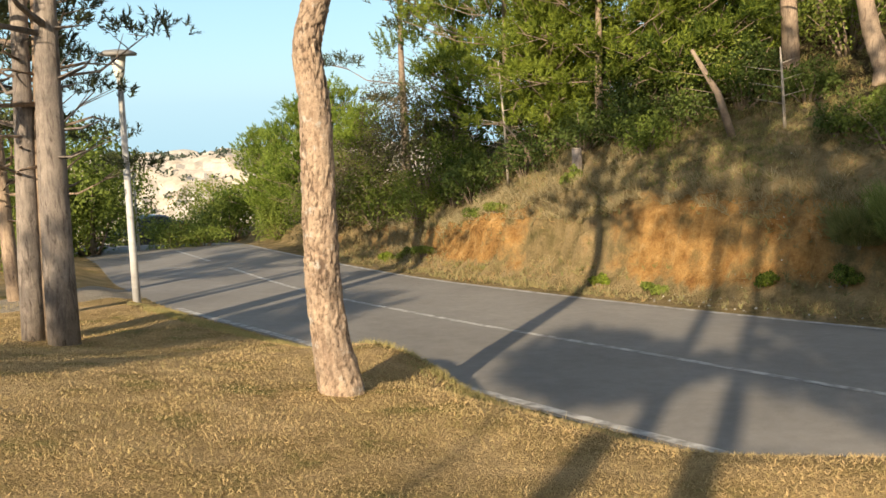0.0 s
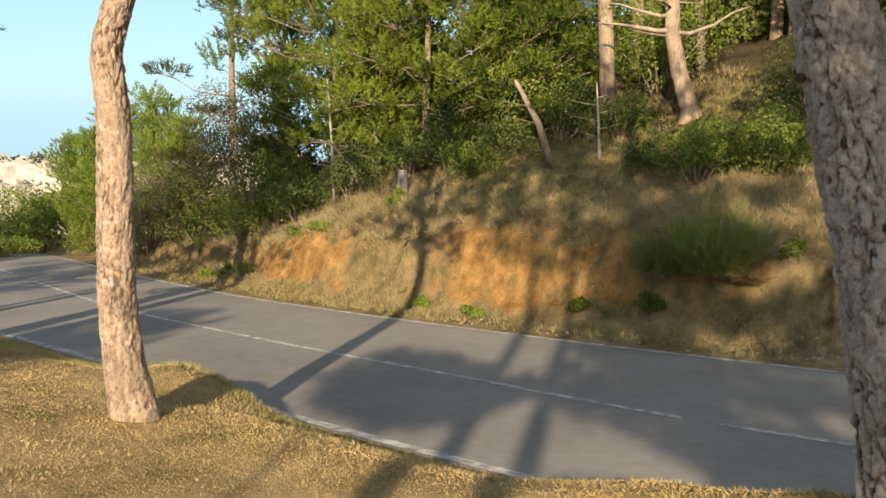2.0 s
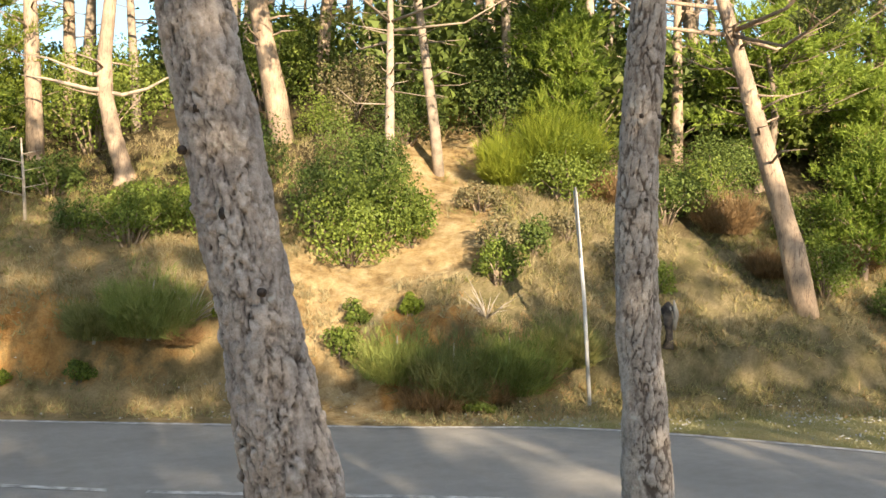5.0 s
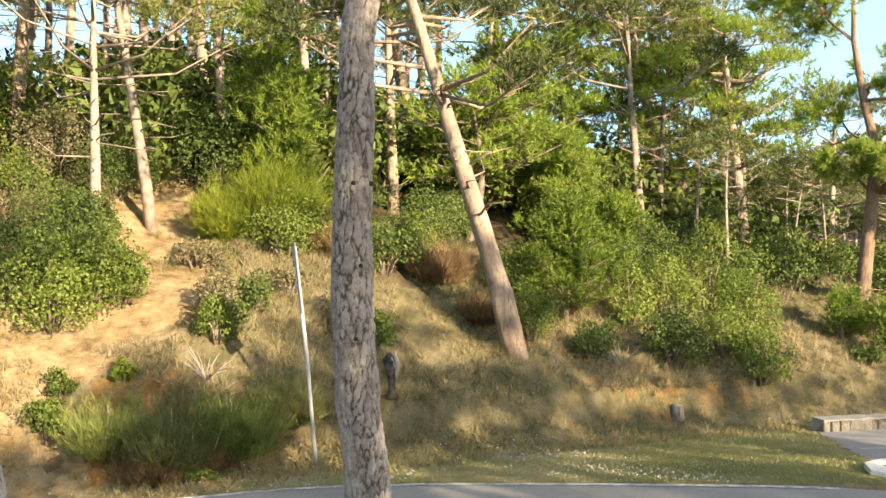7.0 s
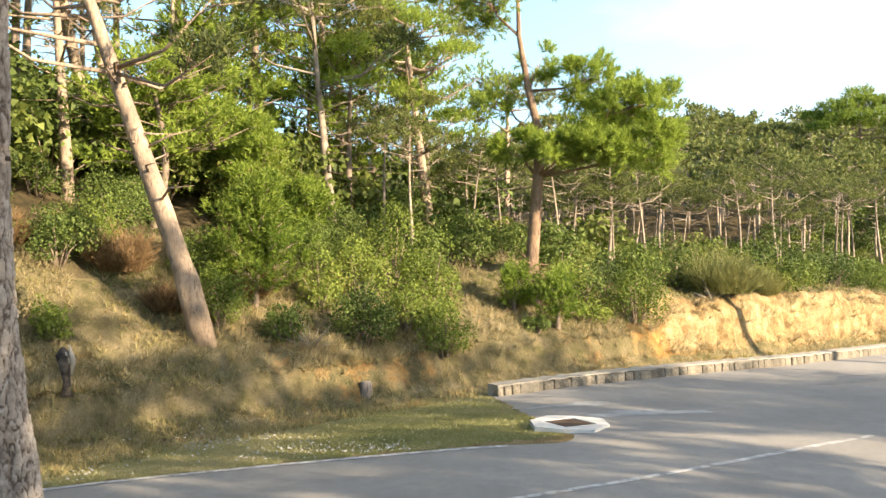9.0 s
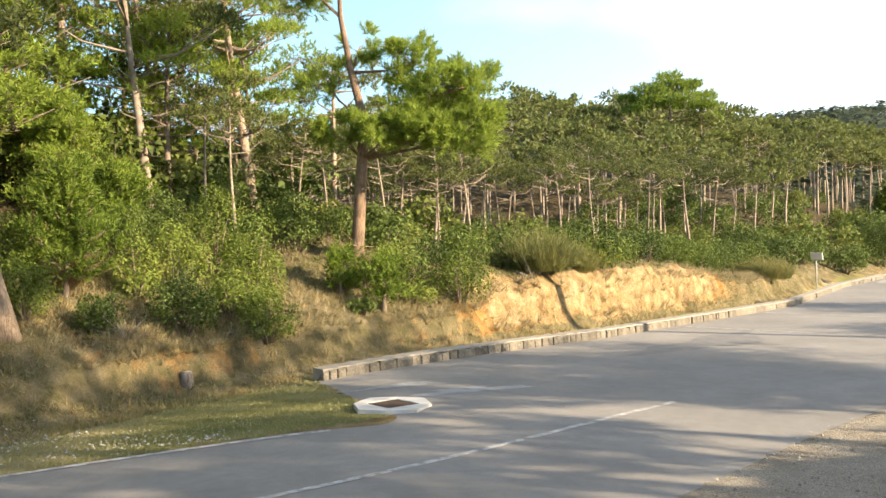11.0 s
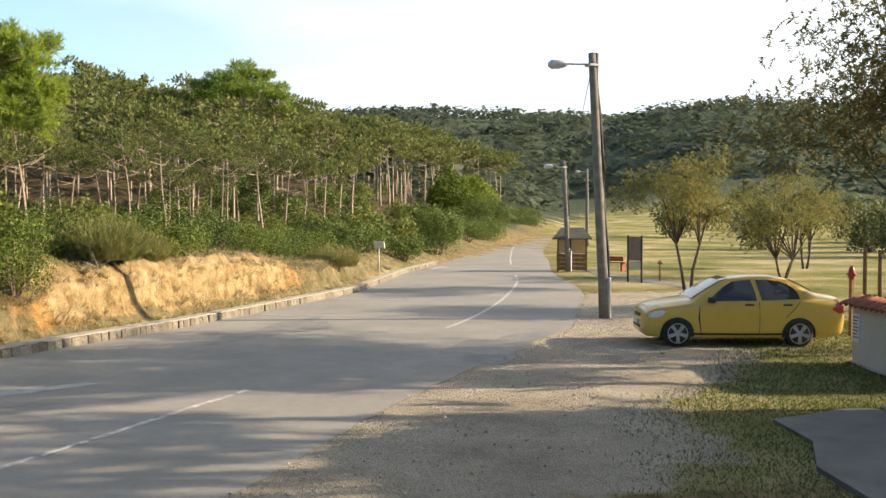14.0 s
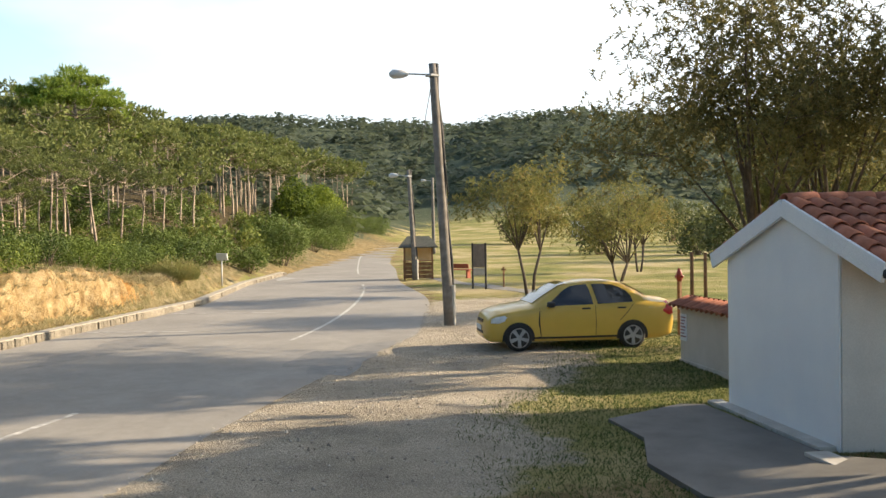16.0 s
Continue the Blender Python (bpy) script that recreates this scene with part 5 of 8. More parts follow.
for i, (x, y, h, r) in enumerate(((22.12, 6.83, 1.84, 0.85), (21.97, 5.53, 2.12, 0.83), (21.05, 4.45, 2.29, 0.76), (18.53, 5.21, 1.58, 0.79), (19.47, 4.52, 1.16, 0.71), (17.0, 7.58, 1.35, 0.55), (17.57, 6.52, 0.98, 0.5), (19.37, 6.45, 1.44, 0.6),
                                  (14.62, 9.54, 0.89, 0.36), (10.42, 13.89, 1.79, 0.88), (11.28, 13.31, 1.85, 0.88), (7.59, 15.69, 1.16, 0.89), (7.02, 16.64, 0.72, 0.54), (9.32, 11.58, 0.69, 0.4), (12.03, 10.97, 0.9, 0.48), (13.21, 11.28, 0.76, 0.41),
                                  (8.88, 15.26, 1.52, 0.74), (8.22, 15.99, 0.94, 0.64), (11.9, 14.4, 1.6, 0.8), (20.2, 5.9, 1.7, 0.8), (15.2, 12.2, 1.5, 0.9), (16.3, 10.6, 1.3, 0.8), (18.4, 8.6, 1.5, 0.8))):
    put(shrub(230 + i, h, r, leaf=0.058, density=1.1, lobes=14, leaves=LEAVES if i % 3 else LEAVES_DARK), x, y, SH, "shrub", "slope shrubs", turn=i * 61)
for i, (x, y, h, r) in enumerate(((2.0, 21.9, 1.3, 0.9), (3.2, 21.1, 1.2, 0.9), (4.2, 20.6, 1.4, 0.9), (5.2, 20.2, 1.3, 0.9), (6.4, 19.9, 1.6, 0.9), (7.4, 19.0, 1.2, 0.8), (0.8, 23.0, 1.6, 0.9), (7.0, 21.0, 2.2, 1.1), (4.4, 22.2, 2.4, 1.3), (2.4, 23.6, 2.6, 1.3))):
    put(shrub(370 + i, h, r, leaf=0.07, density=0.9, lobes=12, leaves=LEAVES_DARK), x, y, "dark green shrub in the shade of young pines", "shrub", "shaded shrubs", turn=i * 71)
for i, (x, y, h, r) in enumerate(((23.85, -0.05, 1.6, 0.85), (25.96, -0.31, 0.97, 0.61), (29.0, -4.15, 1.3, 1.02), (48.67, -13.97, 2.1, 1.81), (49.05, -16.94, 1.83, 1.54), (52.38, -20.52, 2.31, 1.34), (23.14, 1.07, 0.78, 0.68), (21.7, 2.14, 0.48, 0.38),
                                  (19.25, 3.74, 1.26, 0.69), (29.89, -0.21, 0.9, 0.85), (31.7, -5.0, 1.3, 0.9), (37.9, -9.9, 1.6, 1.4), (60.41, -26.06, 4.4, 2.0), (85.29, -41.95, 3.3, 2.27), (79.7, -37.4, 2.8, 2.2), (93.2, -46.2, 4.8, 3.4), (68.0, -30.0, 3.0, 2.2),
                                  (118.3, -64.0, 3.4, 3.5), (41.5, -11.5, 1.7, 1.5), (44.5, -14.2, 1.8, 1.4), (34.8, -7.6, 1.4, 1.2))):
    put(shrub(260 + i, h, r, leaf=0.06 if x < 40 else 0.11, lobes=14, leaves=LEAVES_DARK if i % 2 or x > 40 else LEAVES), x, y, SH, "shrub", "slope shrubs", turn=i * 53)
for i, (x, y, h, r) in enumerate(((-2.0, 27.3, 4.9, 2.0), (-0.5, 26.7, 4.7, 1.7), (-3.4, 28.6, 3.6, 1.4), (13.1, 16.97, 2.6, 0.9), (13.79, 13.26, 0.78, 0.63), (12.51, 11.47, 1.04, 0.42), (14.33, 10.15, 1.05, 0.44), (14.03, 11.24, 0.72, 0.48), (12.71, 11.64, 0.7, 0.5))):
    put(shrub(290 + i, h, r, leaves=OLIVE, leaf=0.06, density=0.6), x, y, "sparse grey-brown shrub with small dull leaves", "shrub", "grey shrubs", turn=i * 40)
for i, (x, y, h, r) in enumerate(((6.94, 13.45, 1.56, 0.72), (6.33, 14.02, 0.93, 0.46), (9.78, 10.86, 1.3, 0.65), (10.28, 10.09, 1.6, 0.77), (10.99, 9.61, 1.5, 0.74), (12.01, 9.37, 1.11, 0.54), (29.18, -2.19, 1.6, 0.78), (20.16, 9.22, 1.37, 0.79),
                                  (26.75, -2.25, 1.75, 1.05), (28.25, -3.4, 1.2, 0.66), (38.6, -12.0, 1.4, 1.3))):
    put(broom(310 + i, h, r, leaves=BROOM_GREEN if i < 6 and i % 2 == 0 else BROOM, count=1000), x, y, "wispy green-brown broom bush with dry tips", "shrub", "broom bushes", turn=i * 33)
for i, (x, y, h, r) in enumerate(((15.61, 12.96, 2.79, 0.66), (24.42, 12.32, 3.1, 0.59), (15.0, 13.6, 1.9, 0.6))):
    put(broom(324 + i, h, r, leaves=BROOM_BRIGHT, count=1900), x, y, "tall bright yellow-green broom among the pines", "shrub", "tall brooms", turn=i * 33)
for i, (x, y, h, r) in enumerate(((9.95, 10.11, 0.8, 0.59), (11.25, 9.5, 0.8, 0.48), (17.15, 9.81, 1.37, 0.58), (17.08, 8.73, 0.88, 0.45), (7.3, 13.19, 0.51, 0.41), (16.02, 11.67, 1.01, 0.59), (10.6, 9.75, 0.7, 0.6), (19.0, 8.0, 1.2, 0.6))):
    put(broom(344 + i, h, r, leaves=BROOM_DRY, count=900), x, y, "dried reddish-brown broom bush", "shrub", "dry brooms", turn=i * 41)
for i, (x, y, h, r) in enumerate(((22.87, 9.29, 2.72, 1.1), (21.81, 7.74, 1.78, 0.62), (22.71, 2.76, 0.84, 0.35), (23.14, 1.79, 0.71, 0.33), (16.3, 13.2, 3.3, 0.8), (24.6, 12.6, 4.2, 1.0), (17.2, 15.0, 4.4, 1.1), (24.1, 10.4, 2.4, 1.0))):
    put(pine(80 + i, h, 0.05, start=0.05, radius=r, limbs=34 if h > 1 else 12, tufts=42 if h > 1 else 16, needle=0.15, width=0.032, per=8, shoot=11, clump=0.04, plumes=3, leaves=NEEDLES_BRIGHT, flat=0.9, rise=0.6, snags=0, dome=0.2, sides=6), x, y, YP, "tree", "young pines")

# small green plants rooted in the cut
for i in range(14):
    k_, u_ = 3.0 + 3.6 * ((i * 0.618) % 1), (0.15, 0.4, 0.9, 1.6)[i % 4]
    a_ = min(len(FOOT) - 2, int(k_))
    f_ = FOOT[a_] + (FOOT[a_ + 1] - FOOT[a_]) * (k_ - a_)
    n_ = FOOT[a_ + 1] - FOOT[a_]
    n_ = np.array([-n_[1], n_[0]]) / np.hypot(*n_)
    q_ = f_ + n_ * u_
    put(shrub(350 + i, 0.28 + 0.06 * (i % 4), 0.2 + 0.05 * (i % 3), leaves=NEEDLES_YOUNG if i % 3 == 0 else LEAVES, leaf=0.05, lobes=6), q_[0], q_[1], "small green plant growing in the roadside bank", "plant", "bank plants")

# undergrowth and forest behind: a few kinds, copied
rf = random.Random(8)
kinds = [shrub(400 + i, 1.5 + 0.35 * i, 1.0 + 0.15 * i, leaf=0.075, density=0.8, leaves=LEAVES if i % 2 else LEAVES_DARK) for i in range(5)]
far_kinds = [shrub(410 + i, 1.7 + 0.4 * i, 1.1 + 0.2 * i, leaf=0.19, density=0.48, lobes=11, leaves=LEAVES_DARK if i % 2 else LEAVES_WOOD) for i in range(4)]
mid_kinds = [shrub(414 + i, 1.5 + 0.4 * i, 1.0 + 0.2 * i, leaf=0.10, density=0.5, lobes=12, leaves=LEAVES_DARK if i % 2 else LEAVES) for i in range(4)]
forest = [umbrella(420 + i, 8.2 + 0.5 * i, 0.11 + 0.008 * i, 2.7, lean=(rf.uniform(-.06, .06), rf.uniform(-.06, .06)), pads=15, per=30, needle=0.20, width=0.07, shoot=7, leaves=NEEDLES if i % 2 else NEEDLES_WOOD, sides=6, fork=0.45, depth=0.45) for i in range(6)]
wide = [umbrella(440 + i, 5.6 + 0.35 * i, 0.07 + 0.006 * i, 2.1 + 0.1 * i, lean=(rf.uniform(-.08, .08), rf.uniform(-.08, .08)), pads=12, per=26, needle=0.19, width=0.055, shoot=9, sides=5, fork=0.6, depth=0.24, snags=9) for i in range(6)]

far_wide = [umbrella(450 + i, 5.8 + 0.4 * i, 0.085, 2.4, pads=11, per=14, needle=0.32, width=0.18, shoot=5, sides=4, fork=0.6, depth=0.24, snags=6) for i in range(4)]


def along(k, u):
    a = min(len(FOOT) - 2, int(k))
    f = FOOT[a] + (FOOT[a + 1] - FOOT[a]) * (k - a)
    n_ = FOOT[a + 1] - FOOT[a]
    n_ = np.array([-n_[1], n_[0]]) / np.hypot(*n_)
    return f + n_ * u


used_k, used_f, used_w, used_d, used_m = [0] * len(kinds), [0] * len(forest), [0] * len(wide), [0] * len(far_kinds), [0] * len(mid_kinds)


crowd = {"far_pines": [], "far_undergrowth": []}


def scatter(pool, used, x, y, label, category, group, scale, far=""):
    i = rf.randrange(len(pool))
    if far:
        crowd[far].append((pool[i], pose(x, y, ground_z(x, y), 0, 0, rf.uniform(0, 360)) @ Matrix.Diagonal((scale, scale, scale, 1))))
        return
    if used[i] == 0:
        put(pool[i], x, y, label, category, group, rf.uniform(0, 360), scale)
    else:
        m = pose(x, y, ground_z(x, y), 0, 0, rf.uniform(0, 360)) @ Matrix.Diagonal((scale, scale, scale, 1))
        c = copy_thing(pool[i], Matrix.Identity(4))
        c.matrix_basis = m
    used[i] += 1


def join_crowd(name, copies, label, category):
    """One mesh of many trees or bushes too far off to be told apart."""
    co, corners, totals, slot, mats, base = [], [], [], [], [], 0
    for src, m in copies:
        mw = np.array(m)
        for ch in src.children:
            me = ch.data
            v = np.empty(len(me.vertices) * 3, np.float32)
            me.vertices.foreach_get("co", v)
            co.append(v.reshape(-1, 3) @ mw[:3, :3].T + mw[:3, 3])
            k = np.empty(len(me.loops), np.int32)
            me.loops.foreach_get("vertex_index", k)
            corners.append(k + base)
            n = np.empty(len(me.polygons), np.int32)
            me.polygons.foreach_get("loop_total", n)
            totals.append(n)
            if me.materials[0] not in mats:
                mats.append(me.materials[0])
            slot.append(np.full(len(n), mats.index(me.materials[0]), np.int32))
            base += len(me.vertices)
    co, corners, totals, slot = (np.concatenate(a) for a in (co, corners, totals, slot))
    me = bpy.data.meshes.new(name)
    me.vertices.add(len(co))
    me.vertices.foreach_set("co", co.astype(np.float32).reshape(-1))
    me.loops.add(len(corners))
    me.loops.foreach_set("vertex_index", corners)
    me.polygons.add(len(totals))
    me.polygons.foreach_set("loop_start", np.r_[0, np.cumsum(totals)[:-1]].astype(np.int32))
    for mt in mats:
        me.materials.append(mt)
    me.polygons.foreach_set("material_index", slot)
    me.update(calc_edges=True)
    return tagged(new(name, me), label, category, kind="stuff")


UG = "leafy undergrowth shrub among the pine trunks"
FP = "thin-trunked pine of the wood with a flat dark crown"
taken = []


def free(p, gap):
    if any((p[0] - q[0]) ** 2 + (p[1] - q[1]) ** 2 < gap * gap for q in taken):
        return False
    taken.append(p)
    return True


for n_ in range(1200):
    k, u = rf.uniform(2.0, 10.6), rf.uniform(4.5, 26) ** 1.0
    p = along(k, u)
    if len(taken) < 120 and free(p, 1.6) and not (9 < p[0] < 15 and 11 < p[1] < 14.5):
        near_ = u < 10 and k > 4
        scatter(kinds if near_ else far_kinds, used_k if near_ else used_d, p[0], p[1], UG, "shrub", "undergrowth", rf.uniform(0.6, 1.25))
taken.clear()
for n_ in range(900):
    k, u = rf.uniform(5.5, 11.5), rf.uniform(9, 32)
    p = along(k, u)
    if len(taken) < 75 and free(p, 2.0):
        scatter(far_kinds, used_d, p[0], p[1], UG, "shrub", "undergrowth", rf.uniform(1.0, 1.7), "far_undergrowth" if u > 16 else "")
taken.clear()
for n_ in range(900):
    k, u = rf.uniform(3.5, 9.6), rf.uniform(9, 34)
    p = along(k, u)
    if len(taken) < 46 and free(p, 2.6):
        scatter(forest, used_f, p[0], p[1], FP, "tree", "wood pines", rf.uniform(0.85, 1.15))
taken.clear()
for n_ in range(4200):
    k, u = rf.uniform(10.2, 17.5), rf.uniform(2.6, 40)
    p = along(k, u)
    gap = 1.6 if p[0] < 55 else 2.3
    if len(taken) < 330 and u > (4.2 if k < 14 else 6.5) and free(p, gap):
        away = p[0] > 52 or sum(used_w) > 175
        scatter(far_wide if away else wide, used_w, p[0], p[1], FP, "tree", "wood pines", rf.uniform(0.85, 1.05) * (0.55 + 0.92 * min(1.0, max(0.0, (p[0] - 24) / 95))), "far_pines" if away else "")
taken.clear()
for n_ in range(900):
    k, u = rf.uniform(10.0, 17.5), rf.uniform(1.8, 16)
    p = along(k, u)
    if len(taken) < 110 and free(p, 1.6):
        near_ = k <= 12.5 and u <= 4
        scatter(mid_kinds if near_ else far_kinds, used_m if near_ else used_d, p[0], p[1], UG, "shrub", "undergrowth", rf.uniform(0.5, 0.9) * (1.0 if u < 5 else 0.8) * (1.0 if k < 13.5 else 1.5), "" if near_ else "far_undergrowth")
taken.clear()
for n_ in range(1400):
    k, u = rf.uniform(10.4, 13.8), rf.uniform(2.0, 13)
    p = along(k, u)
    if len(taken) < 130 and free(p, 1.1):
        close = u < 3.6
        scatter(mid_kinds if close else far_kinds, used_m if close else used_d, p[0], p[1], UG, "shrub", "undergrowth", rf.uniform(0.4, 0.75), "" if close else "far_undergrowth")
join_crowd("far_pines", crowd["far_pines"], "crowded distant pines with flat crowns above the road", "woods")
join_crowd("far_undergrowth", crowd["far_undergrowth"], "distant leafy undergrowth below the pines", "undergrowth")
for src in far_wide + [k_ for k_, n_ in zip(mid_kinds, used_m) if n_ == 0]:
    for ch in list(src.children):
        bpy.data.objects.remove(ch)
    bpy.data.objects.remove(src)
# taller bright green pines standing among the dark ones
for i, (x, y, h) in enumerate(((31.5, 11.2, 7.0), (35.1, 9.8, 8.9), (28.0, 11.8, 6.7), (32.6, 7.4, 7.0), (24.7, 11.8, 4.6), (21.4, 11.5, 3.9), (27.1, 8.3, 5.2))):
    put(pine(470 + i, h, 0.13, start=0.35, radius=2.2, limbs=24, tufts=44, needle=0.19, width=0.05, per=7, shoot=10, clump=0.035, plumes=4, leaves=NEEDLES_BRIGHT, flat=0.7, rise=0.35, snags=3, sides=7), x, y, "bright green pine among darker pines on the hill", "tree", "bright pines")
bp = umbrella(500, 14.2 - ground_z(74, -15.8), 0.22, 4.0, pads=30, per=80, needle=0.3, width=0.06, shoot=10, leaves=NEEDLES_BRIGHT, fork=0.45, depth=0.42, sides=8)
put(bp, 74, -15.8, "broad stone pine rising above the wood", "tree")
for i, (x, y) in enumerate(((100.0, -47.0), (108.0, -52.0), (96.0, -43.0))):
    put(shrub(510 + i, 6.5, 3.2, leaves=NEEDLES_YOUNG, leaf=0.25), x, y, "round bright green tree at the bend of the road", "tree", "roadside trees")

# far wooded ridge, nobody could count its trees
rs = np.random.RandomState(77)
n_ = 7600
az = np.radians(rs.uniform(42, 205, n_))
dist = 120 + 430 * rs.uniform(0, 1, n_) ** 0.8
fx, fy = dist * np.sin(az), dist * np.cos(az)
dn_, _ = side(fx, fy, NEAR)
keep = (dn_ > 8) | (dist > 230)
fx, fy, dist = fx[keep], fy[keep], dist[keep]
fz = terrain(fx, fy)[0]
cen, sz = np.stack([fx, fy, fz], -1), rs.uniform(2.4, 5.2, len(fx))
q = 22
d = unit(rs.normal(size=(len(fx) * q, 3)) + np.array([0, 0, 0.5]))
pos = np.repeat(cen, q, 0) + d * np.repeat(sz, q)[:, None] * np.array([1.0, 1.0, 0.8]) * rs.uniform(0.7, 1.0, (len(d), 1)) + np.repeat(sz, q)[:, None] * np.array([0, 0, 0.35])
# distance haze is put into the leaf colour: pale, narrow tones
FARWOOD_HAZED = leafy("hazed_far_leaves", (0.075, 0.098, 0.066), (0.11, 0.135, 0.088), glow=0.5, patch=0.02)
# leaves face upwards to even out lit and shaded sides
tagged(tri_soup("far_woods", leaf_tris(rs, pos, unit(d * 0.45 + np.array([0, 0, 1.0])), 2.3, 0.25), FARWOOD_HAZED), "distant mixed wood covering the ridge", "woods", kind="stuff")
# trees along the far edge of the meadow
rs = np.random.RandomState(79)
for i in range(26):
    a = math.radians(rs.uniform(118, 160))
    r_ = rs.uniform(75, 120)
    x, y = r_ * math.sin(a), r_ * math.cos(a)
    if side(np.array([x]), np.array([y]), NEAR)[0][0] < -6:
        put(shrub(540 + i, rs.uniform(4, 7.5), rs.uniform(2, 3.4), leaf=0.30, density=0.45, leaves=LEAVES_FAR), x, y, "distant leafy tree on the meadow's edge", "tree", "meadow trees")

# small acacias by the car and the large one over the hut
AC = "small acacia with yellowing feathery leaves and thin stems"
put(acacia(600, 7.0, 2.9, start=0.28, stems=2, sprays=1350, frond=0.30, spread=0.2), 30.15, -23.8, AC, "tree", "acacias")
put(acacia(601, 5.6, 3.7, start=0.2, stems=4, sprays=1150, frond=0.32, spread=0.45), 34.4, -32.6, AC, "tree", "acacias")
put(acacia(602, 6.0, 2.2, start=0.3, stems=4, sprays=1100, frond=0.26), 41.0, -40.5, AC, "tree", "acacias")
put(acacia(603, 9.6, 5.2, stems=4, start=0.24, sprays=4300, frond=0.29, spread=0.34, leaves=ACACIA_BACKLIT), 13.4, -17.6, "large acacia with drooping feathery foliage, darkened as if backlit, over the hut", "tree", "acacias")
put(acacia(604, 8.0, 3.6, stems=3, start=0.25, sprays=5000, frond=0.22), 19.5, -27.0, AC, "tree", "acacias")

# short green grass on the verge by the drain
rs = np.random.RandomState(95)
n_ = 130000
vx, vy = rs.uniform(8.5, 34, n_), rs.uniform(-9.5, 10.5, n_)
fd, fu = side(vx, vy, FAR)[0], side(vx, vy, FOOT)[0]
keep = (fd > 0.06) & (fu < np.where(vx > 23, 0.75, 0.35)) & (rs.uniform(size=n_) < np.where(vx < 19.5, 1.0, 0.6))
vx, vy = vx[keep], vy[keep]
base = np.stack([vx, vy, terrain(vx, vy)[0] - 0.005], -1)
up = unit(np.stack([rs.normal(size=len(vx)) * 0.8, rs.normal(size=len(vx)) * 0.8, np.ones(len(vx))], -1))
VERGE = leafy("verge_grass", (0.20, 0.205, 0.08), (0.46, 0.42, 0.24), glow=0.3, patch=0.7)
tagged(tri_soup("verge_grass", blades(rs, base, up, 0.055, 0.013, 1, 0.3), VERGE), "short green grass on the verge beside the drain", "grass", kind="stuff")

# green grass by the hut and along the edge of the gravel, up to the concrete yard
yard = [(9.85, -9.14), (8.8, -8.75), (7.9, -7.9), (6.7, -7.45), (4.5, -6.9), (3.0, -9.5), (6.55, -9.75), (6.9, -9.65), (9.74, -10.86), (9.95, -10.6)]


def within(px, py, ring):
    """Which points lie inside a closed outline."""
    odd = np.zeros(len(px), bool)
    for (x0, y0), (x1, y1) in zip(ring, ring[1:] + ring[:1]):
        odd ^= ((y0 > py) != (y1 > py)) & (px < (x1 - x0) * (py - y0) / (y1 - y0 + 1e-9) + x0)
    return odd


rs = np.random.RandomState(97)
n_ = 210000
vx, vy = rs.uniform(5, 22, n_), rs.uniform(-20, -3.5, n_)
gd = -side(vx, vy, NEAR)[0]
keep = (gd + 1.5 * fractal(vx, vy, 0.45, 4, 1.0) > GRAVEL_W - 1.2 + 1.6 * rs.uniform(size=n_)) & (gd > 1.2) & (gd < 9.5) & ~within(vx, vy, yard) & (np.hypot(vx, vy) > 6)
vx, vy = vx[keep], vy[keep]
base = np.stack([vx, vy, terrain(vx, vy)[0] - 0.005], -1)
up = unit(np.stack([rs.normal(size=len(vx)) * 0.8, rs.normal(size=len(vx)) * 0.8, np.ones(len(vx))], -1))
# dark green, taken darker still to paint in the shade lying here
tagged(tri_soup("yard_grass", blades(rs, base, up, 0.07, 0.012, 1, 0.3), leafy("yard_grass", (0.045, 0.08, 0.02), (0.14, 0.175, 0.05), glow=0.3, patch=0.7)), "short green grass, darkened as in shade, between the gravel and the hut", "grass", kind="stuff")

# grass: short on the lawn, long and dry on the slope
rs = np.random.RandomState(91)
n_ = 190000
ang, dst = np.radians(rs.uniform(-34, 48, n_)), 2.6 + 15 * rs.uniform(0, 1, n_) ** 1.25
gx, gy = dst * np.sin(ang), dst * np.cos(ang)
gd, _ = side(gx, gy, NEAR)
keep = (-gd > 0.1)
gx, gy, dst = gx[keep], gy[keep], dst[keep]
gzv = terrain(gx, gy)[0]
patch = fractal(gx, gy, 0.8, 3, 3.0)
base = np.stack([gx, gy, gzv - 0.005], -1)
up = unit(np.stack([rs.normal(size=len(gx)) * 1.1, rs.normal(size=len(gx)) * 1.1, np.ones(len(gx))], -1))
ln = (0.016 + 0.026 * np.clip(patch + 0.5, 0, 1) + 0.06 * step(0.5 - (-side(gx, gy, NEAR)[0]), 0, 0.4)) * rs.uniform(0.6, 1.5, len(gx))
sd = unit(np.cross(up, rs.normal(size=up.shape))) * (0.0016 + 0.00024 * dst)[:, None]
tagged(tri_soup("lawn_grass", np.stack([base - sd, base + sd, base + up * ln[:, None]], 1), LAWNGRASS), "short sun-dried lawn grass", "grass", kind="stuff")
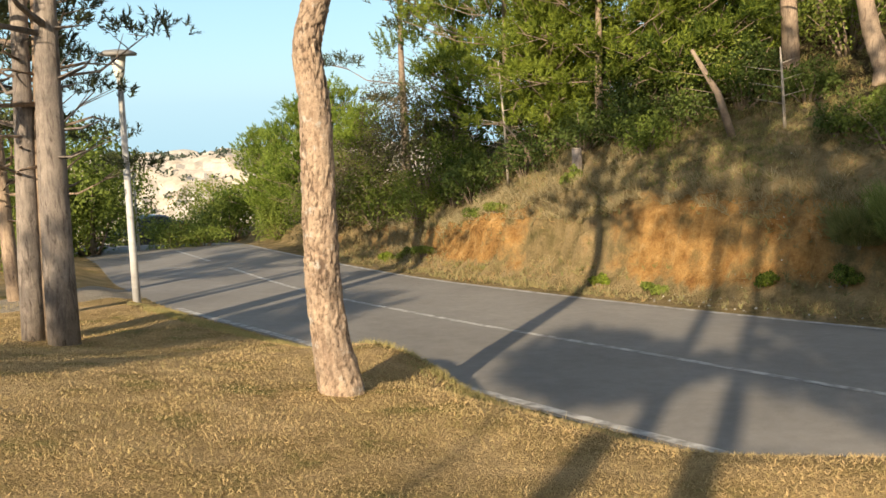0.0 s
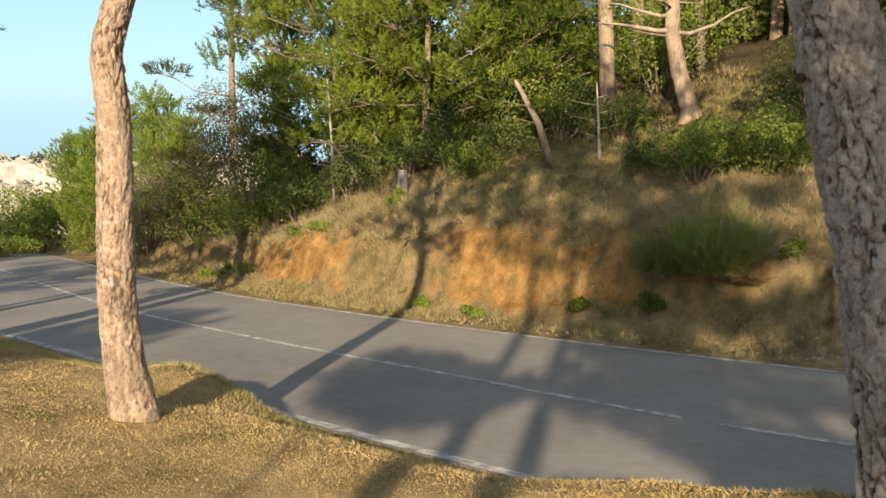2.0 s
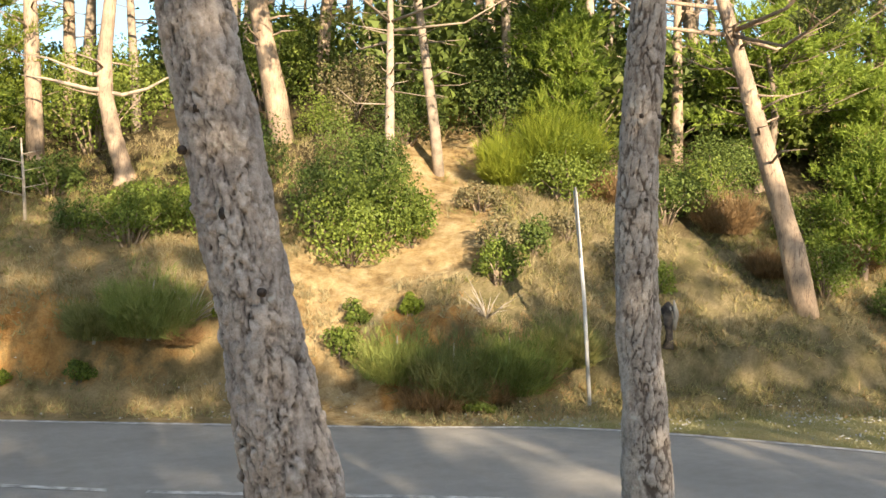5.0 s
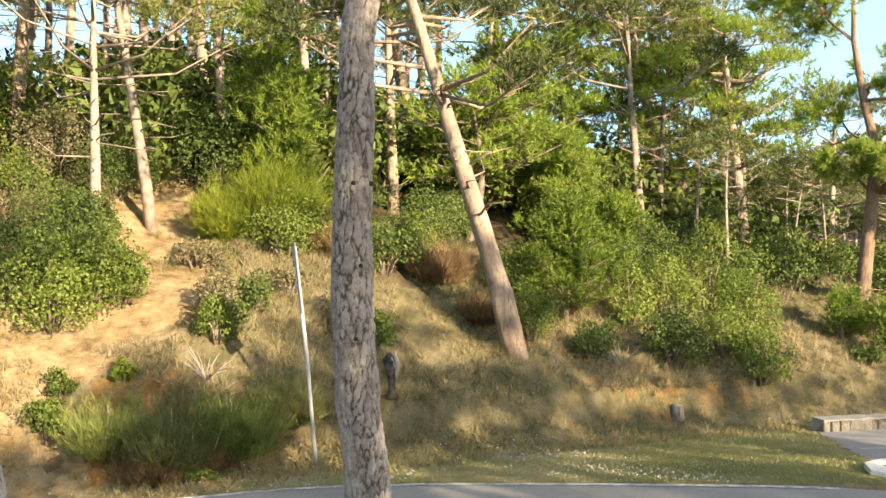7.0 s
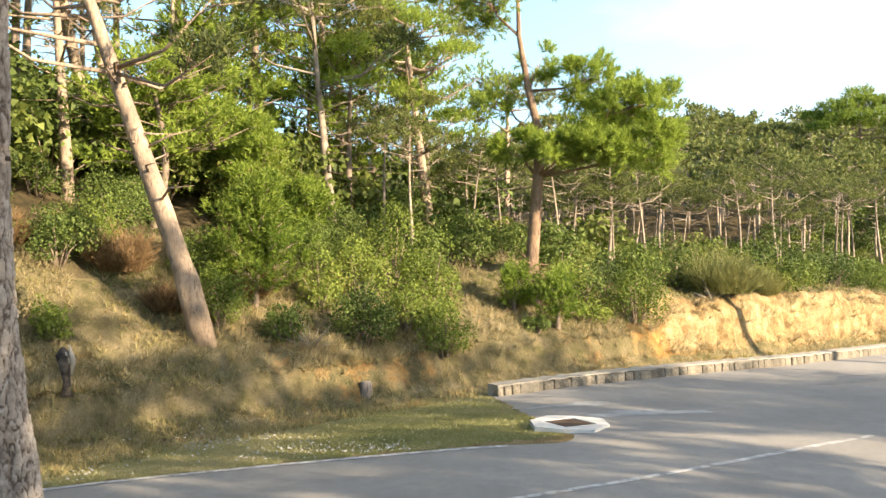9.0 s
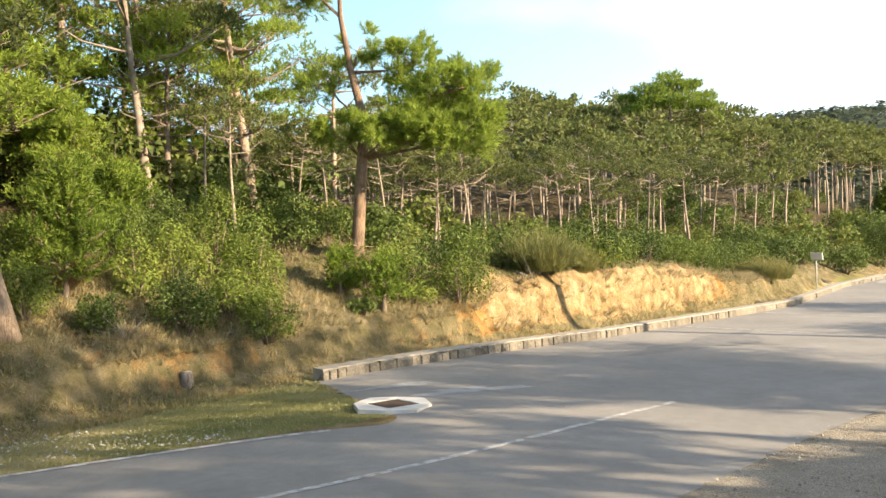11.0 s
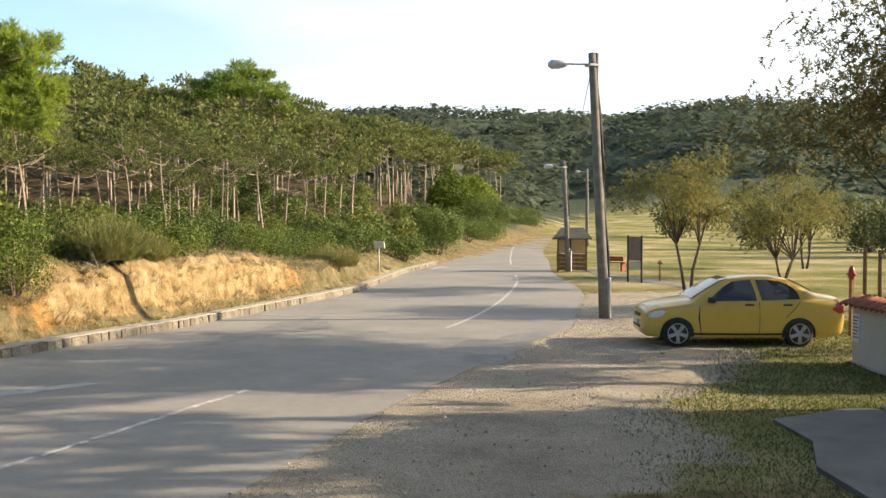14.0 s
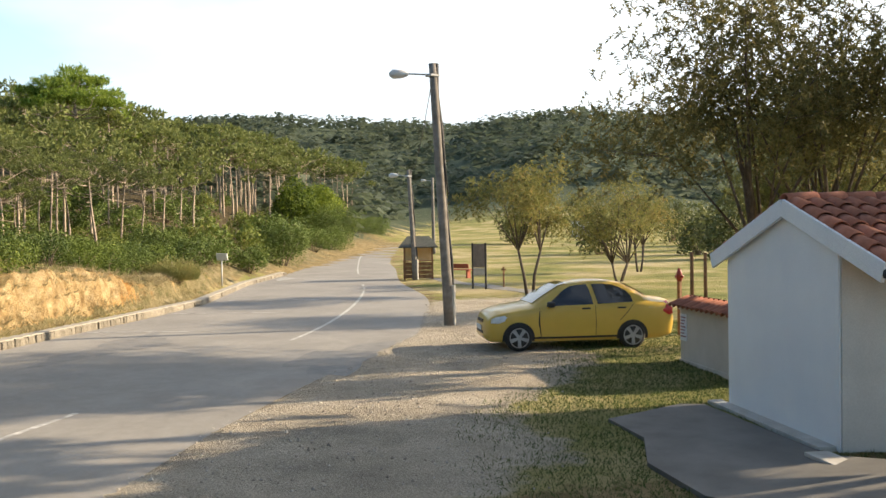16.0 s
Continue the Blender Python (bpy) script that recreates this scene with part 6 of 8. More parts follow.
# longer tufts where the lawn breaks off above the road
rs = np.random.RandomState(96)
n_ = 9000
edge_ = resample(NEAR[4:8], 400)[rs.randint(0, 400, n_)]
gx, gy = edge_[:, 0] - rs.uniform(0.02, 0.75, n_), edge_[:, 1] - rs.uniform(0.0, 0.5, n_)
keep = (-side(gx, gy, NEAR)[0] > 0.05) & (fractal(gx, gy, 2.2, 3, 5.0) + rs.normal(size=n_) * 0.2 > -0.1)
gx, gy = gx[keep], gy[keep]
base = np.stack([gx, gy, terrain(gx, gy)[0] - 0.01], -1)
tagged(tri_soup("edge_grass", blades(rs, base, np.tile(np.array([[0.15, 0.2, 1.0]]), (len(gx), 1)), 0.075, 0.007, 5, 0.55), leafy("edge_grass", (0.16, 0.19, 0.05), (0.50, 0.42, 0.19), glow=0.35, patch=1.2)), "ragged grass along the lawn's edge", "grass", kind="stuff")
rs = np.random.RandomState(92)
m = 20000
kk, uu = rs.uniform(2.2, 13.5, m), rs.uniform(0.05, 1, m) ** 1.3 * 7.5
pp = np.array([along(a, b) for a, b in zip(kk, uu)])
soil_here = terrain(pp[:, 0], pp[:, 1])
patch = fractal(pp[:, 0], pp[:, 1], 0.6, 3, 8.0)
bare = step(kk, 5.8, 6.6) * (1 - step(kk, 9.2, 10.0)) * (1 - step(uu, 3.0, 4.5)) + 0.55 * (1 - step(uu, 1.2, 2.4))
keep = (patch + (1 - soil_here[1]["soil"]) * 1.0 - 0.75 * bare - 1.2 * np.clip(soil_here[1]["sand"], 0, 1) + rs.normal(size=m) * 0.25) > 0.55
pp, zz, patch = pp[keep], soil_here[0][keep], patch[keep]
base = np.stack([pp[:, 0], pp[:, 1], zz - 0.02], -1)
up = np.tile(np.array([[0, 0, 1.0]]), (len(pp), 1))
green = fractal(pp[:, 0], pp[:, 1], 0.35, 2, 4.0) > 0.12
tagged(tri_soup("dry_grass", blades(rs, base[~green], up[~green], 0.24, 0.013, 12, 0.6), DRYGRASS), "tall dry straw-coloured grass tufts", "grass", kind="stuff")
tagged(tri_soup("slope_weeds", blades(rs, base[green], up[green], 0.17, 0.018, 12, 0.75), BROOM), "low green weeds between the dry grass", "weeds", kind="stuff")

# ragged grass hanging over the brow of the cut
rs = np.random.RandomState(94)
m = 5200
kk = rs.uniform(2.6, 12.6, m)
uu = np.interp(kk, np.arange(len(FACE)), FACE) * rs.uniform(0.62, 1.25, m)
pp = np.array([along(a, b) for a, b in zip(kk, uu)])
clumpy = fractal(pp[:, 0], pp[:, 1], 1.1, 3, 17.0) + rs.normal(size=m) * 0.15 > -0.05
pp, kk = pp[clumpy], kk[clumpy]
base = np.stack([pp[:, 0], pp[:, 1], terrain(pp[:, 0], pp[:, 1])[0] - 0.02], -1)
seg = np.minimum(len(FOOT) - 2, kk.astype(int))
tan_ = FOOT[seg + 1] - FOOT[seg]
down = unit(np.stack([tan_[:, 1], -tan_[:, 0], np.zeros(len(kk))], -1))
tagged(tri_soup("brow_grass", blades(rs, base, unit(down * 0.55 + np.array([0, 0, 0.8])), 0.26, 0.016, 10, 0.5), DRYGRASS), "dry grass hanging over the edge of the cut", "grass", kind="stuff")

# short herbs, dry and green, over the bare parts of the bank
rs = np.random.RandomState(93)
m = 30000
kk, uu = rs.uniform(2.4, 11.0, m), rs.uniform(-0.7, 7.0, m)
pp = np.array([along(a, b) for a, b in zip(kk, uu)])
here = terrain(pp[:, 0], pp[:, 1])
patch = fractal(pp[:, 0], pp[:, 1], 0.9, 3, 12.0)
keep = (patch + rs.normal(size=m) * 0.3 - 0.5 * np.clip(here[1]["soil"], 0, 1) - 2.0 * np.clip(here[1]["sand"], 0, 1) > -0.22) & (side(pp[:, 0], pp[:, 1], FAR)[0] > 0.06)
pp, zz = pp[keep], here[0][keep]
base = np.stack([pp[:, 0], pp[:, 1], zz - 0.01], -1)
up = np.tile(np.array([[0, 0, 1.0]]), (len(pp), 1))
HERBS = leafy("bank_herbs", (0.12, 0.135, 0.045), (0.36, 0.31, 0.15), glow=0.3, patch=0.5, dry=(0.42, 0.26, 0.13))
tagged(tri_soup("bank_herbs", blades(rs, base, up, 0.15, 0.020, 7, 0.8), HERBS), "low dry herbs and moss on the bank", "herbs", kind="stuff")


# ---- road paint, kerb, drain ----
centre_line = smooth_line(CENTRE, 360)
arc = np.r_[0, np.cumsum(np.hypot(*np.diff(centre_line, axis=0).T))]


def arc_at(x, y):
    return float(arc[np.argmin(np.hypot(centre_line[:, 0] - x, centre_line[:, 1] - y))])


for (ax, ay), (bx, by) in (((-8.6, 29.6), (-6.4, 25.4)), ((-5.5, 23.2), (4.35, 8.6)), ((4.5, 8.4), (14.9, -3.45)), ((21.5, -9.7), (37.3, -20.0)), ((38.5, -20.8), (39.6, -21.3)), ((40.6, -21.8), (41.8, -22.4)),
                           ((52.0, -27.6), (84.0, -45.0)), ((90.0, -49.0), (110.0, -62.0))):
    stripe(centre_line, arc_at(ax, ay), arc_at(bx, by), 0.11, road)
far_line = smooth_line(FAR, 380)
near_line = smooth_line(NEAR, 380)


def edge_stripe(line, inward, ax, ay, bx, by, width):
    s = np.r_[0, np.cumsum(np.hypot(*np.diff(line, axis=0).T))]
    i, j = [float(s[np.argmin(np.hypot(line[:, 0] - px, line[:, 1] - py))]) for px, py in ((ax, ay), (bx, by))]
    t = np.gradient(line, axis=0)
    n = np.stack([-t[:, 1], t[:, 0]], -1) / np.hypot(*t.T)[:, None]
    stripe(line + n * inward, i, j, width, road, name="edge_line")


edge_stripe(far_line, -0.10, -6.3, 30.9, 13.3, 1.6, 0.13)
edge_stripe(near_line, 0.12, -4.8, 16.1, 5.2, 3.0, 0.13)
# faint bay marks, a pale patch of spilt cement and dark tar repairs on the asphalt
for x, y in ((26.0, -7.2), (30.5, -10.8), (35.0, -14.4)):
    q = np.array([(x - 1.2, y - 1.9), (x + 1.0, y + 1.2)], float)
    stripe(resample(q, 8), 0, 3.6, 0.09, road, name="bay_mark")


def blotch(name, cx, cy, rx, ry, turn, material, seed, lift=0.004):
    rs_ = np.random.RandomState(seed)
    k = np.linspace(0, 2 * math.pi, 26, endpoint=False)
    wob = 1 + 0.28 * np.sin(3 * k + seed) + 0.16 * np.sin(7 * k + 2 * seed) + rs_.normal(size=26) * 0.05
    c, s = math.cos(radians(turn)), math.sin(radians(turn))
    x, y = np.cos(k) * rx * wob, np.sin(k) * ry * wob
    v = [(cx + c * a - s * b, cy + s * a + c * b) for a, b in zip(x, y)]
    return raw(name, [(a, b, float(road_z(a, b)) + lift) for a, b in v], [tuple(range(26))], material, road)


CEMENT = surface("dried_cement", [(0.35, (0.27, 0.265, 0.255)), (0.65, (0.46, 0.46, 0.445))], 3, 0.9, 50, 0.3)
TAR = surface("tar_patch", [(0.3, (0.17, 0.165, 0.16)), (0.7, (0.25, 0.24, 0.225))], 4, 0.8, 90, 0.3)
blotch("cement_stain", 16.2, -0.3, 1.0, 0.28, -65, CEMENT, 3)
blotch("cement_stain", 16.9, 0.9, 0.7, 0.2, -60, CEMENT, 5)
blotch("cement_stain", 50.5, -22.0, 1.6, 0.4, -30, CEMENT, 6)
blotch("tar_patch", 18.0, -9.3, 2.3, 0.8, -42, TAR, 9)
blotch("tar_patch", 23.0, -6.0, 2.6, 0.7, -40, TAR, 12)

# low kerb wall: single stones in front, a capping on top
kerb_line = resample(np.array([(18.0, 2.5), (24.3, -3.7), (34.2, -11.6), (45.5, -17.7), (54.5, -23.6)]), 400)
ks = np.r_[0, np.cumsum(np.hypot(*np.diff(kerb_line, axis=0).T))]
kerb = tagged(thing("kerb_wall", 18.0, 2.5, float(road_z(18.0, 2.5))), "low kerb wall of split stones with pale capping", "wall", kind="structure")


def stone_mesh(seed):
    rng = random.Random(seed)
    bm = bmesh.new()
    box(bm, (-0.5, -0.5, 0), (0.5, 0.5, 1))
    for v in bm.verts:
        v.co += Vector((rng.uniform(-.10, .10), rng.uniform(-.14, .14), rng.uniform(-.12, .08)))
    bmesh.ops.bevel(bm, geom=list(bm.edges), offset=0.08, segments=1, affect="EDGES")
    me = bpy.data.meshes.new("kerb_stone")
    bm.to_mesh(me)
    bm.free()
    me.materials.append(STONE)
    return me


stones = [stone_mesh(i) for i in range(6)]
PALE_KERB = surface("pale_kerb", [(0.3, (0.30, 0.27, 0.22)), (0.7, (0.44, 0.41, 0.35))], 4, 0.9, 50, 0.4, vary=0.3)
pos, rng = 0.0, random.Random(4)
while pos < ks[-1]:
    w_ = rng.uniform(0.13, 0.27) if pos < 17 else rng.uniform(0.8, 1.1)
    x, y = np.interp(pos + w_ / 2, ks, kerb_line[:, 0]), np.interp(pos + w_ / 2, ks, kerb_line[:, 1])
    x2, y2 = np.interp(pos + w_ / 2 + 0.1, ks, kerb_line[:, 0]), np.interp(pos + w_ / 2 + 0.1, ks, kerb_line[:, 1])
    st = new("kerb_stone", stones[rng.randrange(6)])
    st.parent = kerb
    st.matrix_parent_inverse = kerb.matrix_world.inverted()
    hgt = rng.uniform(0.17, 0.20)
    st.matrix_world = pose(x, y, float(road_z(x, y)) - 0.06, 0, 0, math.degrees(math.atan2(y2 - y, x2 - x))) @ Matrix.Diagonal((w_ * 0.95, 0.26, hgt + 0.06, 1))
    pos += w_
cap_v, cap_f = [], []
for i in range(0, len(kerb_line), 2):
    x, y = kerb_line[i]
    j = min(i + 1, len(kerb_line) - 1)
    dx, dy = kerb_line[j] - kerb_line[j - 1]
    L = math.hypot(dx, dy)
    nx, ny = -dy / L, dx / L
    z = float(road_z(x, y)) + 0.185
    for o, zz in ((-0.12, z), (-0.12, z + 0.03), (0.2, z + 0.035), (0.2, z - 0.3)):
        cap_v.append((x + nx * o, y + ny * o, zz + 0.01 * math.sin(i * 1.7)))
for i in range(len(cap_v) // 4 - 1):
    for k in range(3):
        a = i * 4 + k
        cap_f.append((a, a + 4, a + 5, a + 1))
cap_f += [(0, 1, 2, 3)]
cp = raw("capping", cap_v, cap_f, PALE_KERB)
cp.parent = kerb
cp.matrix_parent_inverse = kerb.matrix_world.inverted()

# storm drain: a pale concrete surround with a rusty grate
dr = thing("storm_drain", 14.80, 0.84, float(road_z(14.80, 0.84)), -3)
bm = bmesh.new()
outer = [(r_ * math.cos(math.radians(a_)), r_ * math.sin(math.radians(a_)) * 0.95) for a_, r_ in ((0, 0.62), (42, 0.70), (90, 0.64), (138, 0.70), (180, 0.62), (222, 0.70), (270, 0.64), (318, 0.70))]
inner = [(r_ * math.cos(math.radians(a_)), r_ * math.sin(math.radians(a_))) for a_, r_ in ((0, 0.42), (45, 0.30), (90, 0.42), (135, 0.30), (180, 0.42), (225, 0.30), (270, 0.42), (315, 0.30))]
lo = [bm.verts.new((x, y, -0.1)) for x, y in outer]
hi = [bm.verts.new((x * 0.985, y * 0.985, 0.055)) for x, y in outer]
ih = [bm.verts.new((x, y, 0.055)) for x, y in inner]
il = [bm.verts.new((x, y, -0.1)) for x, y in inner]
for i in range(8):
    j = (i + 1) % 8
    for a, b in ((lo, hi), (hi, ih), (ih, il)):
        bm.faces.new((a[i], a[j], b[j], b[i]))
part("surround", bm, surface("whitish_concrete", [(0.3, (0.55, 0.53, 0.49)), (0.7, (0.76, 0.74, 0.70))], 4, 0.9, 50, 0.3), dr, "whitish concrete surround")
part("pit_floor", box(bmesh.new(), (-0.30, -0.30, -0.09), (0.30, 0.30, -0.05), pose(0, 0, 0, 0, 0, 45)), BLACK_RUBBER, dr)
for i in range(8):
    part("grate_bar", box(bmesh.new(), (-0.295 + i * 0.077, -0.296, 0.015), (-0.245 + i * 0.077, 0.296, 0.045), pose(0, 0, 0, 0, 0, 45)), RUST, dr)
tagged(dr, "concrete storm drain with rusty iron grate beside the road", "drain")

# gravel: loose stones on the near verge
rs = np.random.RandomState(33)
n_ = 9000
gx, gy = rs.uniform(7.5, 30, n_), rs.uniform(-22, 0.5, n_)
gd = -side(gx, gy, NEAR)[0]
keep = (gd > -0.12) & (gd < 3.4 + 1.2 * rs.uniform(size=n_)) & (gx - 0.2 * gy > 8.6)
gx, gy = gx[keep], gy[keep]
gzv = terrain(gx, gy)[0]
size = rs.uniform(0.008, 0.026, len(gx)) * (1 + 0.8 * (rs.uniform(size=len(gx)) > 0.96))
octa = np.array([(1, 0, 0), (0, 1, 0), (-1, 0, 0), (0, -1, 0), (0, 0, 0.8), (0, 0, -0.6)], float)
tri = np.array([(0, 1, 4), (1, 2, 4), (2, 3, 4), (3, 0, 4), (1, 0, 5), (2, 1, 5), (3, 2, 5), (0, 3, 5)])


def pebbles(name, x, y, z, size, material, label, category):
    v = octa[None] * size[:, None, None] * rs.uniform(0.6, 1.3, (len(x), 6, 3))
    a = rs.uniform(0, 6.283, len(x))
    c, s = np.cos(a)[:, None], np.sin(a)[:, None]
    v = np.stack([v[..., 0] * c - v[..., 1] * s, v[..., 0] * s + v[..., 1] * c, v[..., 2]], -1) + np.stack([x, y, z], -1)[:, None]
    f = (np.arange(len(x))[:, None, None] * 6 + tri[None]).reshape(-1, 3)
    me = bpy.data.meshes.new(name)
    me.from_pydata(v.reshape(-1, 3), [], f)
    return tagged(link_mesh(name, me, material), label, category, kind="stuff")


def stone_mix(name, dark, light):
    m, t, b = mat(name)
    geo = t.nodes.new("ShaderNodeNewGeometry")
    t.links.new(ramp(t, geo.outputs["Random Per Island"], [(0.0, dark), (1.0, light)]), b.inputs["Base Color"])
    b.inputs["Roughness"].default_value = 0.9
    return m


pebbles("gravel_stones", gx, gy, gzv + 0.006, size, stone_mix("gravel_stone", (0.26, 0.22, 0.18), (0.62, 0.57, 0.50)), "loose grey and buff gravel stones", "gravel")
# white rubble along the foot of the slope
kx, ky = [], []
for cx, cy, n, sp in ((14.0, 6.2, 200, 0.45), (13.1, 4.6, 130, 0.5), (13.0, 3.2, 70, 0.25), (10.6, 8.3, 130, 0.7), (7.6, 11.4, 160, 0.9), (4.3, 14.6, 120, 0.9), (12.2, 7.4, 100, 0.6)):
    kx += list(rs.normal(size=n) * sp + cx)
    ky += list(rs.normal(size=n) * sp + cy)
kx, ky = np.array(kx), np.array(ky)
ok = side(kx, ky, FAR)[0] > 0.15
kx, ky = kx[ok], ky[ok]
pebbles("white_rubble", kx, ky, terrain(kx, ky)[0] + 0.01, rs.uniform(0.008, 0.026, len(kx)), stone_mix("white_stone", (0.28, 0.26, 0.22), (0.56, 0.54, 0.48)), "small white limestone rubble at the foot of the slope", "rubble")

# pale cliff across the valley
rs = np.random.RandomState(5)
na, nd = 70, 46
A, Dd = np.meshgrid(np.linspace(-34, 2, na), np.linspace(0, 1, nd), indexing="ij")
rad = 118 + 60 * Dd
cx, cy = rad * np.sin(np.radians(A)), rad * np.cos(np.radians(A))
prof = -24 + 17.5 * np.clip(Dd * 1.25, 0, 1) ** 0.8 + 1.2 * fractal(cx, cy, 0.03, 3, 1.0)
cz = prof + 2.6 * fractal(cx, cy, 0.12, 5, 2.0) + 1.0 * np.abs(fractal(cx, cy, 0.4, 3, 8.0))
q = (np.arange(na - 1)[:, None] * nd + np.arange(nd - 1)[None]).reshape(-1)
cl = raw("cliff", np.stack([cx, cy, cz], -1).reshape(-1, 3), np.stack([q, q + nd, q + nd + 1, q + 1], -1), ROCK)
tagged(cl, "pale eroded rock hillside across the valley", "cliff", kind="structure")
n_ = 420
a, d_ = rs.uniform(-34, 2, n_), rs.uniform(0, 1, n_)
i_, j_ = ((a + 34) / 36 * (na - 1)).astype(int), (d_ * (nd - 1)).astype(int)
p_ = np.stack([cx[i_, j_], cy[i_, j_], cz[i_, j_]], -1)
q = 26
dd_ = unit(rs.normal(size=(n_ * q, 3)))
ps = np.repeat(p_, q, 0) + dd_ * np.repeat(rs.uniform(0.5, 1.5, n_), q)[:, None] * np.array([1, 1, 0.7])
tagged(tri_soup("cliff_scrub", leaf_tris(rs, ps, dd_, 0.7), FARWOOD_HAZED), "scattered dark scrub on the pale rock", "scrub", kind="stuff")

# ---- street furniture ----
lp = thing("street_lamp", -5.52, 16.49)
zt = 2.62 - ground_z(-5.52, 16.49)
Soup().tube([(0, 0, -0.2), (0, 0, 1.0), (0.02, 0, zt - 0.45)], [0.075, 0.065, 0.05], 14).link("post", GALVANISED, lp)
OPAL = surface("opal_glass", [(0.3, (0.75, 0.74, 0.70)), (0.7, (0.85, 0.84, 0.80))], 3, 0.3, 30, 0)
Soup().tube([(0.02, 0, zt - 0.45), (0.02, 0, zt - 0.38), (0.02, 0, zt - 0.08), (0.02, 0, zt - 0.05)], [0.06, 0.085, 0.13, 0.11], 16).link("lantern_bowl", OPAL, lp, "white opal lantern bowl")
Soup().tube([(0.02, 0, zt - 0.06), (0.02, 0, zt - 0.02), (0.02, 0, zt + 0.03), (0.02, 0, zt + 0.05)], [0.31, 0.32, 0.22, 0.05], 24).link("disc_cap", surface("lamp_cap", [(0.3, (0.22, 0.22, 0.22)), (0.7, (0.34, 0.34, 0.34))], 3, 0.5, 30, 0.1), lp, "flat grey disc cap")
tagged(lp, "slim white street lamp with flat disc hood", "street lamp")
lq = thing("street_lamp", -9.9, 30.2)
Soup().tube([(0, 0, -0.2), (0, 0, 2.45)], [0.05, 0.04], 10).link("post", GALVANISED, lq)
Soup().tube([(0, 0, 2.42), (0, 0, 2.5), (0, 0, 2.68), (0, 0, 2.72)], [0.06, 0.1, 0.1, 0.04], 12).link("lantern_bowl", OPAL, lq)
tagged(lq, "short white lamp post by the parking place", "street lamp")

# back of a tilted road sign seen edge on
sg = thing("road_sign", 11.69, 8.56)
g0 = ground_z(11.69, 8.56)
top = Vector((11.39 - 11.69, 8.92 - 8.56, 2.05 - g0))
Soup().tube([(0, 0, -0.25), top * 0.5 + Vector((0.02, 0, 0)), top], [0.032, 0.03, 0.03], 10).link("post", GALVANISED, sg)
SIGN_BACK = surface("sign_back_metal", [(0.3, (0.10, 0.11, 0.12)), (0.7, (0.17, 0.18, 0.20))], 3, 0.6, 30, 0.1, metal=0.3)
bm = box(bmesh.new(), (-0.30, -0.012, -1.0), (0.30, 0.012, 0.05), bevel=0.008)
pl = part("sign_plate", bm, SIGN_BACK, sg, "dull grey metal back of the plate")
pl.matrix_local = Matrix.Translation(top) @ pose(0, 0, 0, -8.3, 0, 41.0)
tagged(sg, "tilted road sign on a grey pole, seen edge on", "road sign")

# burnt stump and a sawn stump
bs = thing("burnt_stump", 13.4, 8.42)
rngs = random.Random(5)
Soup().tube([(0, 0, -0.1), (0.02, 0, 0.15), (-0.03, 0, 0.34), (-0.05, 0.02, 0.55), (-0.08, 0.0, 0.66)], [0.08, 0.06, 0.085, 0.10, 0.03], 9, 0.5, rngs).link("stump", surface("charred_wood", [(0.4, (0.025, 0.02, 0.018)), (0.7, (0.16, 0.13, 0.11))], 5, 0.95, 40, 0.6), bs)
Soup().tube([(-0.02, 0, 0.38), (0.10, 0.02, 0.52)], [0.04, 0.012], 6).link("snag", DEAD_WOOD, bs)
Soup().tube([(0.03, -0.06, 0.22), (0.0, -0.09, 0.48), (-0.05, -0.08, 0.70)], [0.035, 0.05, 0.01], 7, 0.4, rngs).link("splinter", DEAD_WOOD, bs, "bleached splintered wood")
Soup().tube([(-0.04, -0.07, 0.42), (-0.13, -0.07, 0.60)], [0.03, 0.01], 6).link("snag", DEAD_WOOD, bs)
tagged(bs, "half-burnt splintered tree stump on the grassy bank", "stump")
for x, y, h in ((2.93, 20.2, 0.55), (17.3, 4.8, 0.22)):
    st = thing("tree_stump", x, y)
    Soup().tube([(0, 0, -0.1), (0.01, 0, h * 0.6), (0.0, 0.01, h)], [0.13, 0.11, 0.10], 12, 0.15, rngs).link("stump", BARK, st)
    Soup().tube([(0, 0.01, h + 0.002), (0, 0.01, h + 0.012)], [0.092, 0.09], 12).link("cut_face", DEAD_WOOD, st, "pale sawn face")
    tagged(st, "sawn tree stump on the dry slope", "stump", "stumps")
# dead brush lying on the slope
for i, (x, y) in enumerate(((7.5, 13.2), (26.0, -2.0), (17.6, 6.0), (11.2, 10.4))):
    brush = new("dead_brush")
    rng = random.Random(70 + i)
    for k in range(16):
        a, e = rng.uniform(0, 6.28), rng.uniform(0.15, 1.2)
        L = rng.uniform(0.35, 0.8)
        m_ = Vector((math.cos(a) * math.cos(e), math.sin(a) * math.cos(e), math.sin(e))) * L
        Soup().tube([(0, 0, -0.03), m_ * 0.5 + Vector((0, 0, 0.03)), m_], [0.012, 0.008, 0.003], 4).link("twig", DEAD_WOOD, brush)
    put(brush, x, y, "heap of bare grey twigs on the slope", "brushwood", "brushwood")

# ---- poles along the road ----
LAMP_GREY = surface("lamp_housing", [(0.3, (0.5, 0.5, 0.5)), (0.7, (0.66, 0.66, 0.66))], 3, 0.4, 30, 0.05)
CABLE = surface("black_cable", [(0.3, (0.02, 0.02, 0.02)), (0.7, (0.04, 0.04, 0.04))], 5, 0.6, 30, 0)


